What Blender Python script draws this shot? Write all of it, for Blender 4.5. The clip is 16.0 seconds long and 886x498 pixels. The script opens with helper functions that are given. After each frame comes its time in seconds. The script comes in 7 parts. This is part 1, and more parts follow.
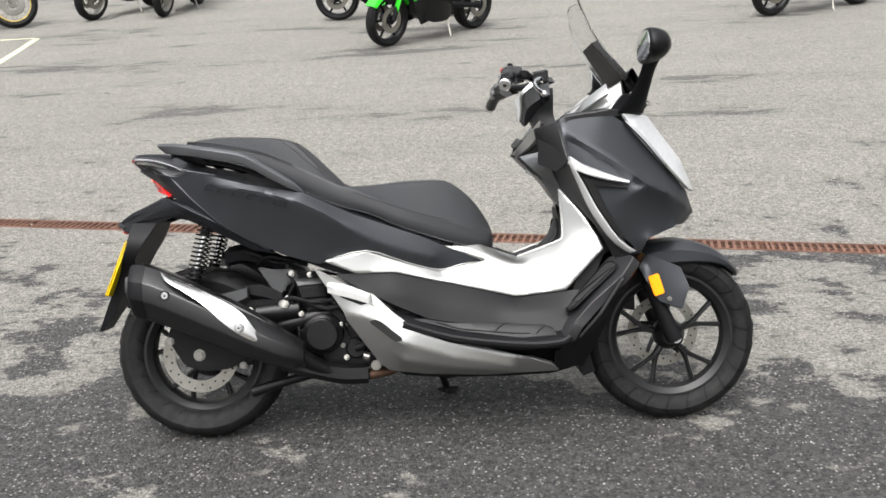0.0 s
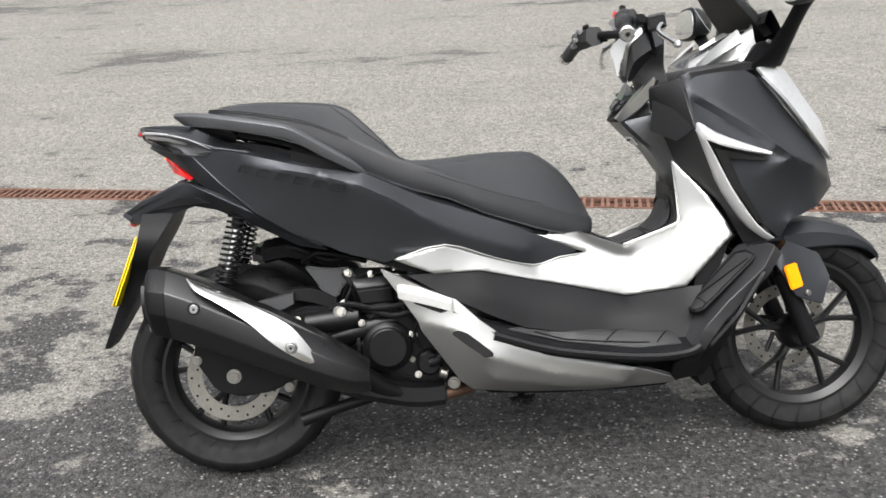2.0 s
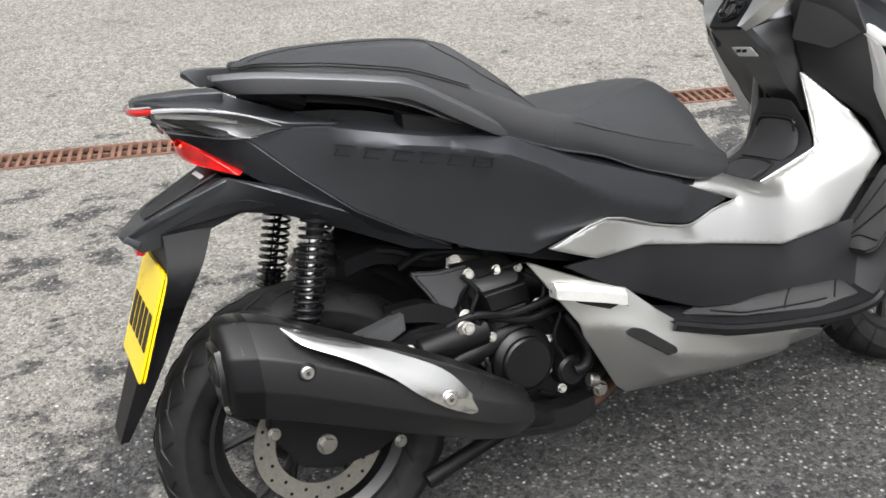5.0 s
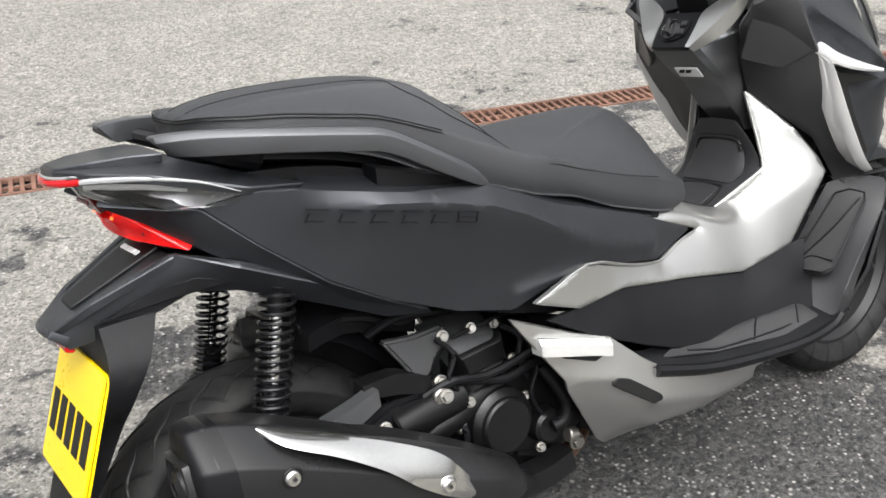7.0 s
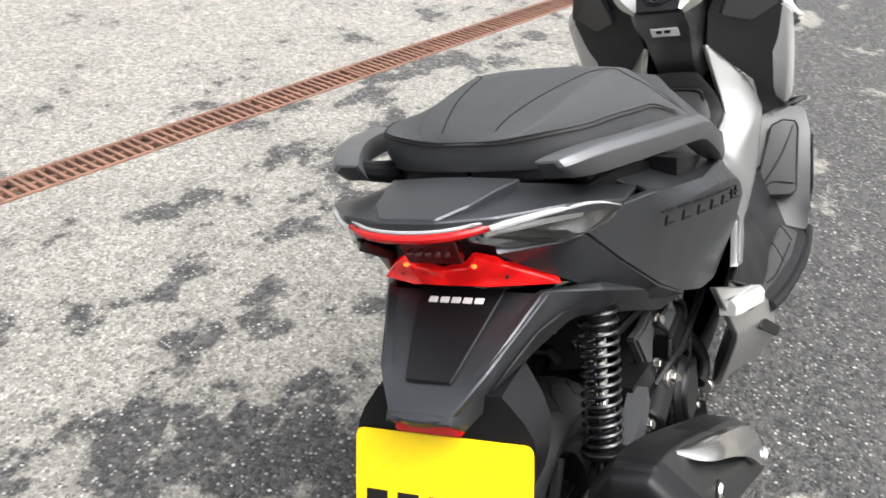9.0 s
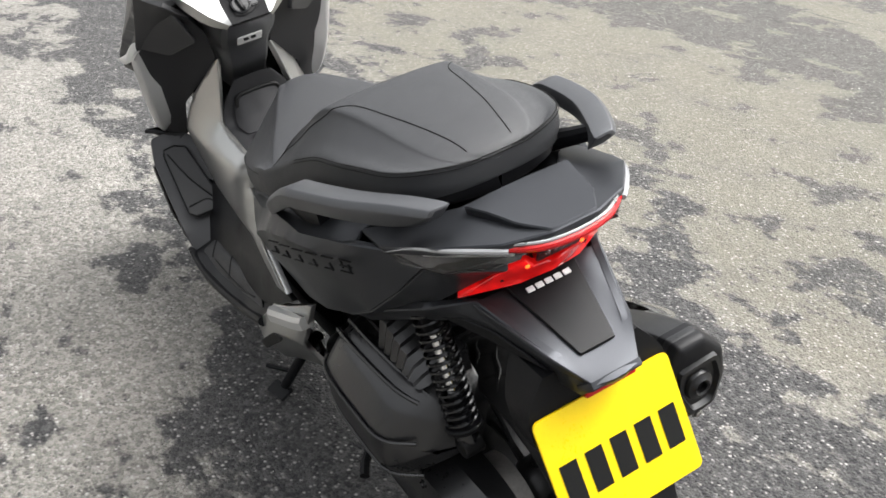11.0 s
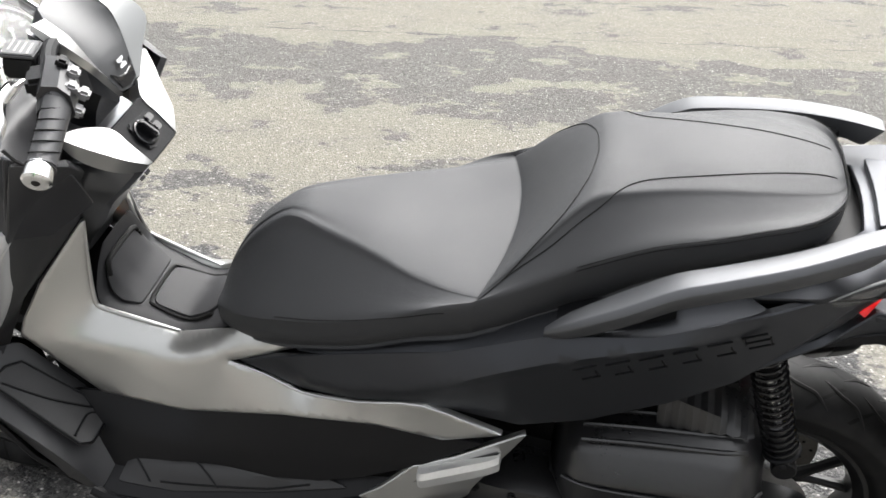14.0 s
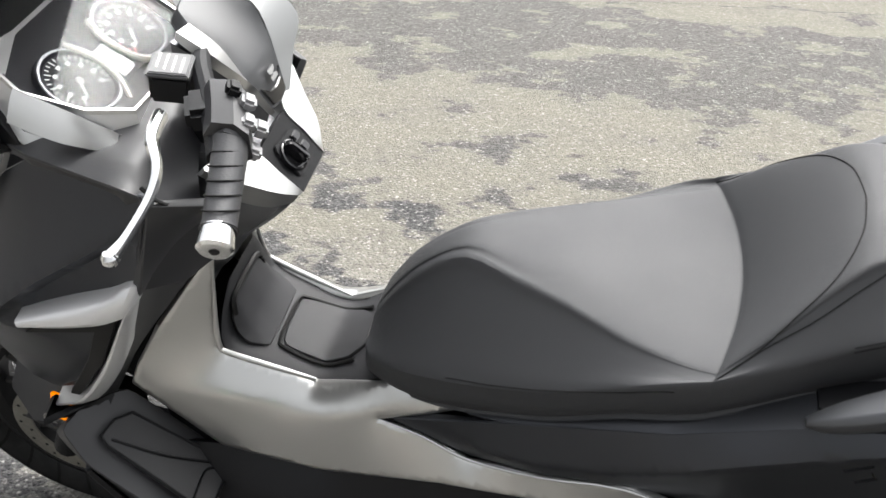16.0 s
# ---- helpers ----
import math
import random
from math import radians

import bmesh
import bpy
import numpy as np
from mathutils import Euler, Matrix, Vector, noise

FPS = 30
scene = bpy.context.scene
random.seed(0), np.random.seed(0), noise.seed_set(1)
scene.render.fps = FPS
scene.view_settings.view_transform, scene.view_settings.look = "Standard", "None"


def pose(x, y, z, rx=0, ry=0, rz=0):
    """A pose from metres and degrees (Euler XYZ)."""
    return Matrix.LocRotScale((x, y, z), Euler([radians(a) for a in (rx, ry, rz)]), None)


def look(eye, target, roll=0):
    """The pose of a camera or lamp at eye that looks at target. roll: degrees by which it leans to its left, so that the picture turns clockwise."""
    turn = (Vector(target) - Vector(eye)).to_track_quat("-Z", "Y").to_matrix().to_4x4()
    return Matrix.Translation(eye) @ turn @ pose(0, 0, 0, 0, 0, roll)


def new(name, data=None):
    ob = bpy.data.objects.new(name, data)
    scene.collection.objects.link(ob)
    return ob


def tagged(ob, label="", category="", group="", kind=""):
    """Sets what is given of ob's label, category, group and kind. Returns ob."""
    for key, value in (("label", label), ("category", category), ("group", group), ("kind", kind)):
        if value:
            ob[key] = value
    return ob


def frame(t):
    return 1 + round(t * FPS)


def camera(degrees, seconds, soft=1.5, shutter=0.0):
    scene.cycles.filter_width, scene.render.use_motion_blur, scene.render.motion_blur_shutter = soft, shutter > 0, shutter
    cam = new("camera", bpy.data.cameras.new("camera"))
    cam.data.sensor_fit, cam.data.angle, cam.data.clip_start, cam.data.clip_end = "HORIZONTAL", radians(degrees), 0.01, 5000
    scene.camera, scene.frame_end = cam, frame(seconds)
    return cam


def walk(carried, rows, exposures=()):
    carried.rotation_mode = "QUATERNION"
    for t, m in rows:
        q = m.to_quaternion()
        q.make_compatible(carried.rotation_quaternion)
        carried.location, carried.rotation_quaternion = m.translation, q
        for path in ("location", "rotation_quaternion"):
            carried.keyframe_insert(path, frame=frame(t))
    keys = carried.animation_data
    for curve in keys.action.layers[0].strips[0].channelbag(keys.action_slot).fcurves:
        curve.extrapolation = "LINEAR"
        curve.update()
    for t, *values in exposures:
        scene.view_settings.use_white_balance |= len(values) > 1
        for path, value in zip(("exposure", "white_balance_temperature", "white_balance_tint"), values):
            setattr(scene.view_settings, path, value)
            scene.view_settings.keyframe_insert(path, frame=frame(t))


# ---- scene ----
cam = camera(49.46, 16.0, soft=1.6, shutter=0.15)
PATH = [
    (0, pose(0.003, -2.828, 1.543, 0, 0, -0.52) @ pose(0, 0, 0, 71.77, 0, 0) @ pose(0, 0, 0, 0, 0, -2.10)),
    (0.5, pose(0.028, -2.778, 1.533, 0, 0, -0.10) @ pose(0, 0, 0, 71.75, 0, 0) @ pose(0, 0, 0, 0, 0, -2.06)),
    (1, pose(-0.086, -2.671, 1.521, 0, 0, -2.80) @ pose(0, 0, 0, 71.08, 0, 0) @ pose(0, 0, 0, 0, 0, -3.48)),
    (1.5, pose(-0.224, -2.461, 1.514, 0, 0, -4.23) @ pose(0, 0, 0, 70.51, 0, 0) @ pose(0, 0, 0, 0, 0, -4.01)),
    (2, pose(-0.348, -2.213, 1.496, 0, 0, -3.66) @ pose(0, 0, 0, 68.01, 0, 0) @ pose(0, 0, 0, 0, 0, -2.21)),
    (2.5, pose(-0.544, -1.979, 1.461, 0, 0, -8.34) @ pose(0, 0, 0, 67.12, 0, 0) @ pose(0, 0, 0, 0, 0, 0.04)),
    (3, pose(-0.704, -1.793, 1.443, 0, 0, -10.22) @ pose(0, 0, 0, 64.72, 0, 0) @ pose(0, 0, 0, 0, 0, 0.57)),
    (3.5, pose(-0.771, -1.583, 1.422, 0, 0, -10.88) @ pose(0, 0, 0, 62.41, 0, 0) @ pose(0, 0, 0, 0, 0, -1.20)),
    (4, pose(-0.887, -1.469, 1.426, 0, 0, -16.78) @ pose(0, 0, 0, 62.57, 0, 0) @ pose(0, 0, 0, 0, 0, -0.37)),
    (4.2, pose(-0.977, -1.419, 1.422, 0, 0, -19.52) @ pose(0, 0, 0, 62.34, 0, 0) @ pose(0, 0, 0, 0, 0, -0.62)),
    (6.3, pose(-1.166, -1.220, 1.440, 0, 0, -28.77) @ pose(0, 0, 0, 60.26, 0, 0) @ pose(0, 0, 0, 0, 0, -1.16)),
    (6.5, pose(-1.175, -1.163, 1.434, 0, 0, -30.68) @ pose(0, 0, 0, 60.65, 0, 0) @ pose(0, 0, 0, 0, 0, -1.33)),
    (7, pose(-1.207, -1.036, 1.431, 0, 0, -35.96) @ pose(0, 0, 0, 60.82, 0, 0) @ pose(0, 0, 0, 0, 0, 0.58)),
    (7.5, pose(-1.362, -0.887, 1.423, 0, 0, -41.91) @ pose(0, 0, 0, 60.49, 0, 0) @ pose(0, 0, 0, 0, 0, 1.59)),
    (8, pose(-1.539, -0.694, 1.413, 0, 0, -48.23) @ pose(0, 0, 0, 60.69, 0, 0) @ pose(0, 0, 0, 0, 0, 1.37)),
    (8.5, pose(-1.655, -0.420, 1.393, 0, 0, -56.69) @ pose(0, 0, 0, 60.81, 0, 0) @ pose(0, 0, 0, 0, 0, 2.95)),
    (9, pose(-1.788, -0.139, 1.378, 0, 0, -68.47) @ pose(0, 0, 0, 60.58, 0, 0) @ pose(0, 0, 0, 0, 0, 4.67)),
    (9.5, pose(-1.869, 0.097, 1.356, 0, 0, -85.16) @ pose(0, 0, 0, 58.85, 0, 0) @ pose(0, 0, 0, 0, 0, 5.80)),
    (10, pose(-1.858, 0.336, 1.345, 0, 0, -98.74) @ pose(0, 0, 0, 57.88, 0, 0) @ pose(0, 0, 0, 0, 0, 7.51)),
    (10.2, pose(-1.856, 0.450, 1.356, 0, 0, -103.38) @ pose(0, 0, 0, 59.43, 0, 0) @ pose(0, 0, 0, 0, 0, 7.52)),
    (12.3, pose(-1.320, 1.523, 1.387, 0, 0, -146.74) @ pose(0, 0, 0, 65.16, 0, 0) @ pose(0, 0, 0, 0, 0, 3.17)),
    (12.5, pose(-1.204, 1.557, 1.366, 0, 0, -149.53) @ pose(0, 0, 0, 66.33, 0, 0) @ pose(0, 0, 0, 0, 0, 4.41)),
    (13, pose(-0.941, 1.618, 1.361, 0, 0, -157.60) @ pose(0, 0, 0, 66.62, 0, 0) @ pose(0, 0, 0, 0, 0, 3.88)),
    (13.5, pose(-0.689, 1.668, 1.356, 0, 0, -163.61) @ pose(0, 0, 0, 66.52, 0, 0) @ pose(0, 0, 0, 0, 0, 1.65)),
    (14, pose(-0.475, 1.598, 1.340, 0, 0, -168.72) @ pose(0, 0, 0, 66.08, 0, 0) @ pose(0, 0, 0, 0, 0, 1.54)),
    (14.5, pose(-0.297, 1.576, 1.347, 0, 0, -171.36) @ pose(0, 0, 0, 65.82, 0, 0) @ pose(0, 0, 0, 0, 0, 3.97)),
    (15, pose(-0.162, 1.608, 1.356, 0, 0, -175.46) @ pose(0, 0, 0, 64.79, 0, 0) @ pose(0, 0, 0, 0, 0, 2.40)),
    (15.5, pose(-0.114, 1.568, 1.355, 0, 0, -175.66) @ pose(0, 0, 0, 64.28, 0, 0) @ pose(0, 0, 0, 0, 0, 2.21)),
    (16, pose(-0.145, 1.376, 1.354, 0, 0, -168.93) @ pose(0, 0, 0, 62.96, 0, 0) @ pose(0, 0, 0, 0, 0, 2.54)),
]
walk(cam, PATH, exposures=[
    (0, 0.82), (4.0, 0.9), (6.5, 1.06), (8.5, 1.28), (9.5, 1.46), (10.0, 1.24), (10.2, 1.18), (12.3, 1.42), (14, 1.4), (16, 1.32)])

# ---- daylight: a bright overcast sky, brightest towards the scooter's right-hand side ----
SUN_ELEV, SUN_AZ = radians(60), radians(196)
world = bpy.data.worlds.new("overcast_sky")
scene.world = world
world.use_nodes = True
wn, wl = world.node_tree.nodes, world.node_tree.links
sky = wn.new("ShaderNodeTexSky")
sky.sky_type, sky.sun_disc = "NISHITA", False
sky.sun_elevation, sky.sun_rotation = SUN_ELEV, SUN_AZ
sky.air_density, sky.dust_density, sky.ozone_density = 1.0, 5.0, 1.0
grey = wn.new("ShaderNodeHueSaturation")
grey.inputs["Saturation"].default_value = 0.12
wl.new(sky.outputs[0], grey.inputs["Color"])
# an overcast sky is about three times brighter overhead than at the horizon
way = wn.new("ShaderNodeTexCoord")
rise = wn.new("ShaderNodeSeparateXYZ")
wl.new(way.outputs["Generated"], rise.inputs[0])
ramp = wn.new("ShaderNodeMapRange")
for i, q in enumerate((0.0, 1.0, 0.42, 1.9)):
    ramp.inputs[i + 1].default_value = q
wl.new(rise.outputs["Z"], ramp.inputs[0])
shade = wn.new("ShaderNodeVectorMath")
shade.operation = "SCALE"
wl.new(grey.outputs[0], shade.inputs[0])
wl.new(ramp.outputs[0], shade.inputs["Scale"])
wl.new(shade.outputs[0], wn["Background"].inputs["Color"])
wn["Background"].inputs["Strength"].default_value = 0.15
sun_data = bpy.data.lights.new("sun", "SUN")
sun_data.energy, sun_data.angle, sun_data.color = 1.3, radians(70), (1.0, 0.98, 0.95)
sun = new("sun", sun_data)
sun.matrix_world = look((math.sin(SUN_AZ) * math.cos(SUN_ELEV) * 40, math.cos(SUN_AZ) * math.cos(SUN_ELEV) * 40, math.sin(SUN_ELEV) * 40), (0, 0, 0))


# ---- materials ----
def nodes_of(name):
    m = bpy.data.materials.new(name)
    m.use_nodes = True
    nt = m.node_tree
    return m, nt.nodes, nt.links, nt.nodes["Principled BSDF"]


def noise_node(n, l, co, scale, detail=4.0, rough=0.55, stretch=(1, 1, 1)):
    mp = n.new("ShaderNodeMapping")
    mp.inputs["Scale"].default_value = stretch
    l.new(co, mp.inputs["Vector"])
    t = n.new("ShaderNodeTexNoise")
    t.inputs["Scale"].default_value, t.inputs["Detail"].default_value, t.inputs["Roughness"].default_value = scale, detail, rough
    l.new(mp.outputs[0], t.inputs["Vector"])
    return t.outputs["Fac"]


def span(n, l, v, a, b, c, d):
    r = n.new("ShaderNodeMapRange")
    for i, q in enumerate((a, b, c, d)):
        r.inputs[i + 1].default_value = q
    l.new(v, r.inputs[0])
    return r.outputs[0]


def arith(n, l, op, a, b):
    m = n.new("ShaderNodeMath")
    m.operation = op
    for i, q in enumerate((a, b)):
        if isinstance(q, (int, float)):
            m.inputs[i].default_value = q
        else:
            l.new(q, m.inputs[i])
    return m.outputs[0]


def blend(n, l, fac, a, b):
    m = n.new("ShaderNodeMix")
    m.data_type = "RGBA"
    for i, q in ((0, fac), (6, a), (7, b)):
        if isinstance(q, tuple):
            m.inputs[i].default_value = (*q, 1)
        elif isinstance(q, (int, float)):
            m.inputs[i].default_value = q
        else:
            l.new(q, m.inputs[i])
    return m.outputs[2]


def surface(name, base, rough, metal=0.0, wear=0.25, grain=600.0, relief=0.0, coat=0.0, spec=0.5, dust=0.0, uneven=0.15):
    """Paint, plastic, metal or rubber: base colour with broad mottling, fine grain, uneven gloss and a little relief."""
    m, n, l, p = nodes_of(name)
    co = n.new("ShaderNodeTexCoord").outputs["Object"]
    broad = noise_node(n, l, co, 7.0, 5.0)
    fine = noise_node(n, l, co, grain, 2.0)
    both = arith(n, l, "ADD", arith(n, l, "MULTIPLY", broad, 0.6), arith(n, l, "MULTIPLY", fine, 0.4))
    lo, hi = tuple(c * (1 - wear) for c in base), tuple(min(1, c * (1 + wear)) for c in base)
    col = blend(n, l, span(n, l, both, 0.3, 0.7, 0, 1), lo, hi)
    if dust:
        speck = span(n, l, noise_node(n, l, co, 40.0, 8.0, 0.7), 0.56, 0.72, 0.0, dust)
        col = blend(n, l, speck, col, (0.3, 0.28, 0.25))
    l.new(col, p.inputs["Base Color"])
    l.new(span(n, l, both, 0.3, 0.7, rough * (1 - uneven), min(1, rough * (1 + uneven))), p.inputs["Roughness"])
    p.inputs["Metallic"].default_value, p.inputs["Coat Weight"].default_value = metal, coat
    p.inputs["Specular IOR Level"].default_value = spec
    if relief:
        b = n.new("ShaderNodeBump")
        b.inputs["Strength"].default_value, b.inputs["Distance"].default_value = relief, 0.001
        l.new(fine, b.inputs["Height"])
        l.new(b.outputs[0], p.inputs["Normal"])
    return m


def lens(name, color, rough=0.06, trans=0.8, glow=0.0):
    m, n, l, p = nodes_of(name)
    p.inputs["Base Color"].default_value = (*color, 1)
    p.inputs["Roughness"].default_value, p.inputs["Transmission Weight"].default_value = rough, trans
    p.inputs["IOR"].default_value = 1.45
    if glow:
        p.inputs["Emission Color"].default_value = (*color, 1)
        p.inputs["Emission Strength"].default_value = glow
    return m


def lit_lens(name, color, glow):
    """A red lamp lens lit unevenly from behind: brighter in a few blotches near its bulbs."""
    m = lens(name, color, 0.1, 0.25, glow)
    n, l = m.node_tree.nodes, m.node_tree.links
    co = n.new("ShaderNodeTexCoord").outputs["Object"]
    p = n["Principled BSDF"]
    l.new(span(n, l, noise_node(n, l, co, 26.0, 2.0), 0.4, 0.7, glow * 0.35, glow * 2.4), p.inputs["Emission Strength"])
    return m


GREY = surface("matt_grey_paint", (0.040, 0.042, 0.047), 0.38, 0.7, 0.08, 900, 0.04, 0, 0.4)
RAILGREY = surface("rail_grey", (0.075, 0.077, 0.082), 0.42, 0.6, 0.08, 900, 0.05)
GREYTOP = surface("satin_grey_paint", (0.125, 0.128, 0.135), 0.34, 0.85, 0.1, 900, 0.03)
SILVER = surface("silver_paint", (0.45, 0.45, 0.438), 0.28, 0.9, 0.02, 1200, 0.0, uneven=0.02)
BLACK = surface("black_plastic", (0.004, 0.0041, 0.0049), 0.48, 0.0, 0.3, 700, 0.3, 0, 0.17, 0.018)
SMOOTHBLACK = surface("smooth_black_plastic", (0.004, 0.0041, 0.0049), 0.42, 0.0, 0.2, 500, 0.1, 0, 0.2)
CASEBLACK = surface("case_black", (0.009, 0.009, 0.0098), 0.3, 0.0, 0.3, 120, 0.15, 0, 0.6)
GLOSS = surface("gloss_black", (0.006, 0.006, 0.007), 0.14, 0.0, 0.1, 300, 0.0, 0.2)
VINYL = surface("seat_vinyl", (0.0165, 0.0174, 0.0195), 0.6, 0.0, 0.15, 1400, 0.5, 0, 0.52)
THREAD = surface("black_thread", (0.004, 0.004, 0.004), 0.8, spec=0.2)
ENGINE = surface("engine_black", (0.0045, 0.0045, 0.005), 0.36, 0.1, 0.4, 90, 0.3, 0, 0.28)
CASTING = surface("bare_casting", (0.22, 0.21, 0.2), 0.45, 0.8, 0.25, 150, 0.4)
RIM = surface("satin_black_rim", (0.008, 0.008, 0.0085), 0.34, 0.2, 0.2, 300, 0.1, 0, 0.4)
STEEL = surface("zinc_steel", (0.3, 0.29, 0.27), 0.35, 0.95, 0.25, 200, 0.1)
DISC = surface("brake_disc_steel", (0.26, 0.25, 0.225), 0.38, 0.9, 0.25, 150, 0.1)
TRIM = surface("satin_silver_trim", (0.54, 0.54, 0.54), 0.34, 0.55, 0.06, 900, 0.03)
COVERGREY = surface("dark_grey_plastic", (0.035, 0.036, 0.038), 0.42, 0.0, 0.1, 700, 0.05)
GRIP = surface("grip_rubber", (0.028, 0.028, 0.03), 0.5, 0.0, 0.2, 400, 0.3)
DASHBLACK = surface("dash_plastic", (0.018, 0.018, 0.0195), 0.42, 0.0, 0.15, 600, 0.1, 0, 0.45)
BUTTON = surface("grey_button", (0.16, 0.16, 0.163), 0.4)
TUNNELBLACK = surface("tunnel_plastic", (0.017, 0.017, 0.0185), 0.58, 0.0, 0.1, 700, 0.15, 0, 0.28)
CAPINK = surface("cap_label", (0.07, 0.07, 0.072), 0.45)
PEG = surface("peg_alloy", (0.62, 0.62, 0.61), 0.32, 0.55, 0.08, 200, 0.1)
BOWL = surface("lamp_bowl", (0.14, 0.14, 0.145), 0.25, 0.6, 0.1, 300)
MATRUBBER = surface("mat_rubber", (0.013, 0.013, 0.0138), 0.55, 0.0, 0.15, 500, 0.3, 0, 0.45)
SHINE = surface("polished_shield", (0.55, 0.545, 0.53), 0.12, 0.95, 0.08, 300, 0.05)
CHROME = surface("chrome", (0.75, 0.75, 0.75), 0.12, 1.0, 0.05, 100)
RED = surface("red_plastic", (0.5, 0.02, 0.02), 0.4)
MUFFLER = surface("muffler_black", (0.0085, 0.0085, 0.009), 0.3, 0.1, 0.2, 500, 0.15, 0, 0.42)
RUST = surface("rusty_iron", (0.13, 0.066, 0.045), 0.85, 0.2, 0.45, 60, 0.6)
HOTPIPE = surface("heat_stained_pipe", (0.13, 0.075, 0.05), 0.5, 0.7, 0.4, 40, 0.2)
SPRING = surface("spring_black", (0.007, 0.007, 0.008), 0.22, 0.2)
PLATE = surface("yellow_plate", (0.7, 0.5, 0.0), 0.3, 0.0, 0.03, 200, 0.0)
# black of printed marks, also of solid pieces that paint shade in holes
INKSHADE = surface("ink_and_shade_black", (0.006, 0.006, 0.006), 0.5, spec=0.2)
WHITE = surface("white_print", (0.6, 0.6, 0.6), 0.5)
PAINTLINE = surface("worn_paint", (0.45, 0.435, 0.31), 0.8, 0.0, 0.25, 60, 0.4)
# no lamp: a faint glow is added in place of the daylight it returns
AMBER = lens("amber_reflector", (1.0, 0.34, 0.0), 0.15, 0.15, 0.15)
REDLENS = lens("red_lens", (0.5, 0.006, 0.008), 0.1, 0.3)
REDLIT = lens("lit_red_lens", (1.0, 0.12, 0.02), 0.15, 0.1, 1.2)
BRAKELENS = lit_lens("brake_red_lens", (0.55, 0.006, 0.006), 0.22)
DARKRED = lens("dark_red_lens", (0.1, 0.004, 0.004), 0.1, 0.3)
CLEAR = lens("clear_lens", (0.95, 0.96, 0.96), 0.04, 1.0)
DIALGLASS = lens("dial_glass", (0.95, 0.96, 0.96), 0.03, 1.0)
DIALGLASS.node_tree.nodes["Principled BSDF"].inputs["IOR"].default_value = 1.22
SMOKE = lens("clear_screen", (0.93, 0.95, 0.95), 0.02, 1.0)
MIRROR = surface("mirror_glass", (0.8, 0.82, 0.82), 0.02, 1.0, 0.02)
DIAL = surface("dial_face", (0.010, 0.010, 0.013), 0.5, spec=0.15)
# pale colour standing in for sky reflected along the tail lens edges
LENSGLARE = surface("pale_lens_glare", (0.24, 0.243, 0.248), 0.1, 0.0, 0.05, 200, 0.0, 0.3)
HEADGLASS = surface("headlight_glass", (0.5, 0.505, 0.51), 0.08, 0.3, 0.1, 60, 0.0, 0.6)
GREEN = surface("green_paint", (0.03, 0.6, 0.02), 0.3, 0.0, 0.1, 300, 0.0, 0.4)
YELLOWP = surface("yellow_paint", (0.7, 0.52, 0.02), 0.4)
GOLD = surface("gold_rim", (0.6, 0.42, 0.08), 0.35, 0.4)


def tread_rubber(name, count):
    """Rubber with slanted grooves round the tyre's own axle (the object's y axis), their shade put into the colour."""
    m, n, l, p = nodes_of(name)
    co = n.new("ShaderNodeTexCoord").outputs["Object"]
    s = n.new("ShaderNodeSeparateXYZ")
    l.new(co, s.inputs[0])
    ang = arith(n, l, "ARCTAN2", s.outputs["Z"], s.outputs["X"])
    side = arith(n, l, "ABSOLUTE", s.outputs["Y"], 0)
    turn = arith(n, l, "ADD", arith(n, l, "MULTIPLY", ang, count / math.tau), arith(n, l, "MULTIPLY", side, 16.0))
    saw = arith(n, l, "FRACT", turn, 0)
    ditch = arith(n, l, "LESS_THAN", saw, 0.11)
    away = arith(n, l, "MULTIPLY", arith(n, l, "GREATER_THAN", side, 0.012), arith(n, l, "LESS_THAN", side, 0.062))
    groove = arith(n, l, "MULTIPLY", ditch, away)
    grime = noise_node(n, l, co, 30.0, 6.0)
    col = blend(n, l, span(n, l, grime, 0.4, 0.75, 0, 1), (0.007, 0.007, 0.0073), (0.015, 0.0148, 0.0146))
    # near-black in the grooves paints the shade inside them
    l.new(blend(n, l, groove, col, (0.0015, 0.0015, 0.0015)), p.inputs["Base Color"])
    p.inputs["Roughness"].default_value = 0.6
    p.inputs["Specular IOR Level"].default_value = 0.16
    b = n.new("ShaderNodeBump")
    b.inputs["Strength"].default_value, b.inputs["Distance"].default_value = 1.0, 0.004
    l.new(arith(n, l, "SUBTRACT", arith(n, l, "MULTIPLY", grime, 0.05), groove), b.inputs["Height"])
    l.new(b.outputs[0], p.inputs["Normal"])
    return m


TYRE = tread_rubber("tyre_rubber", 22)


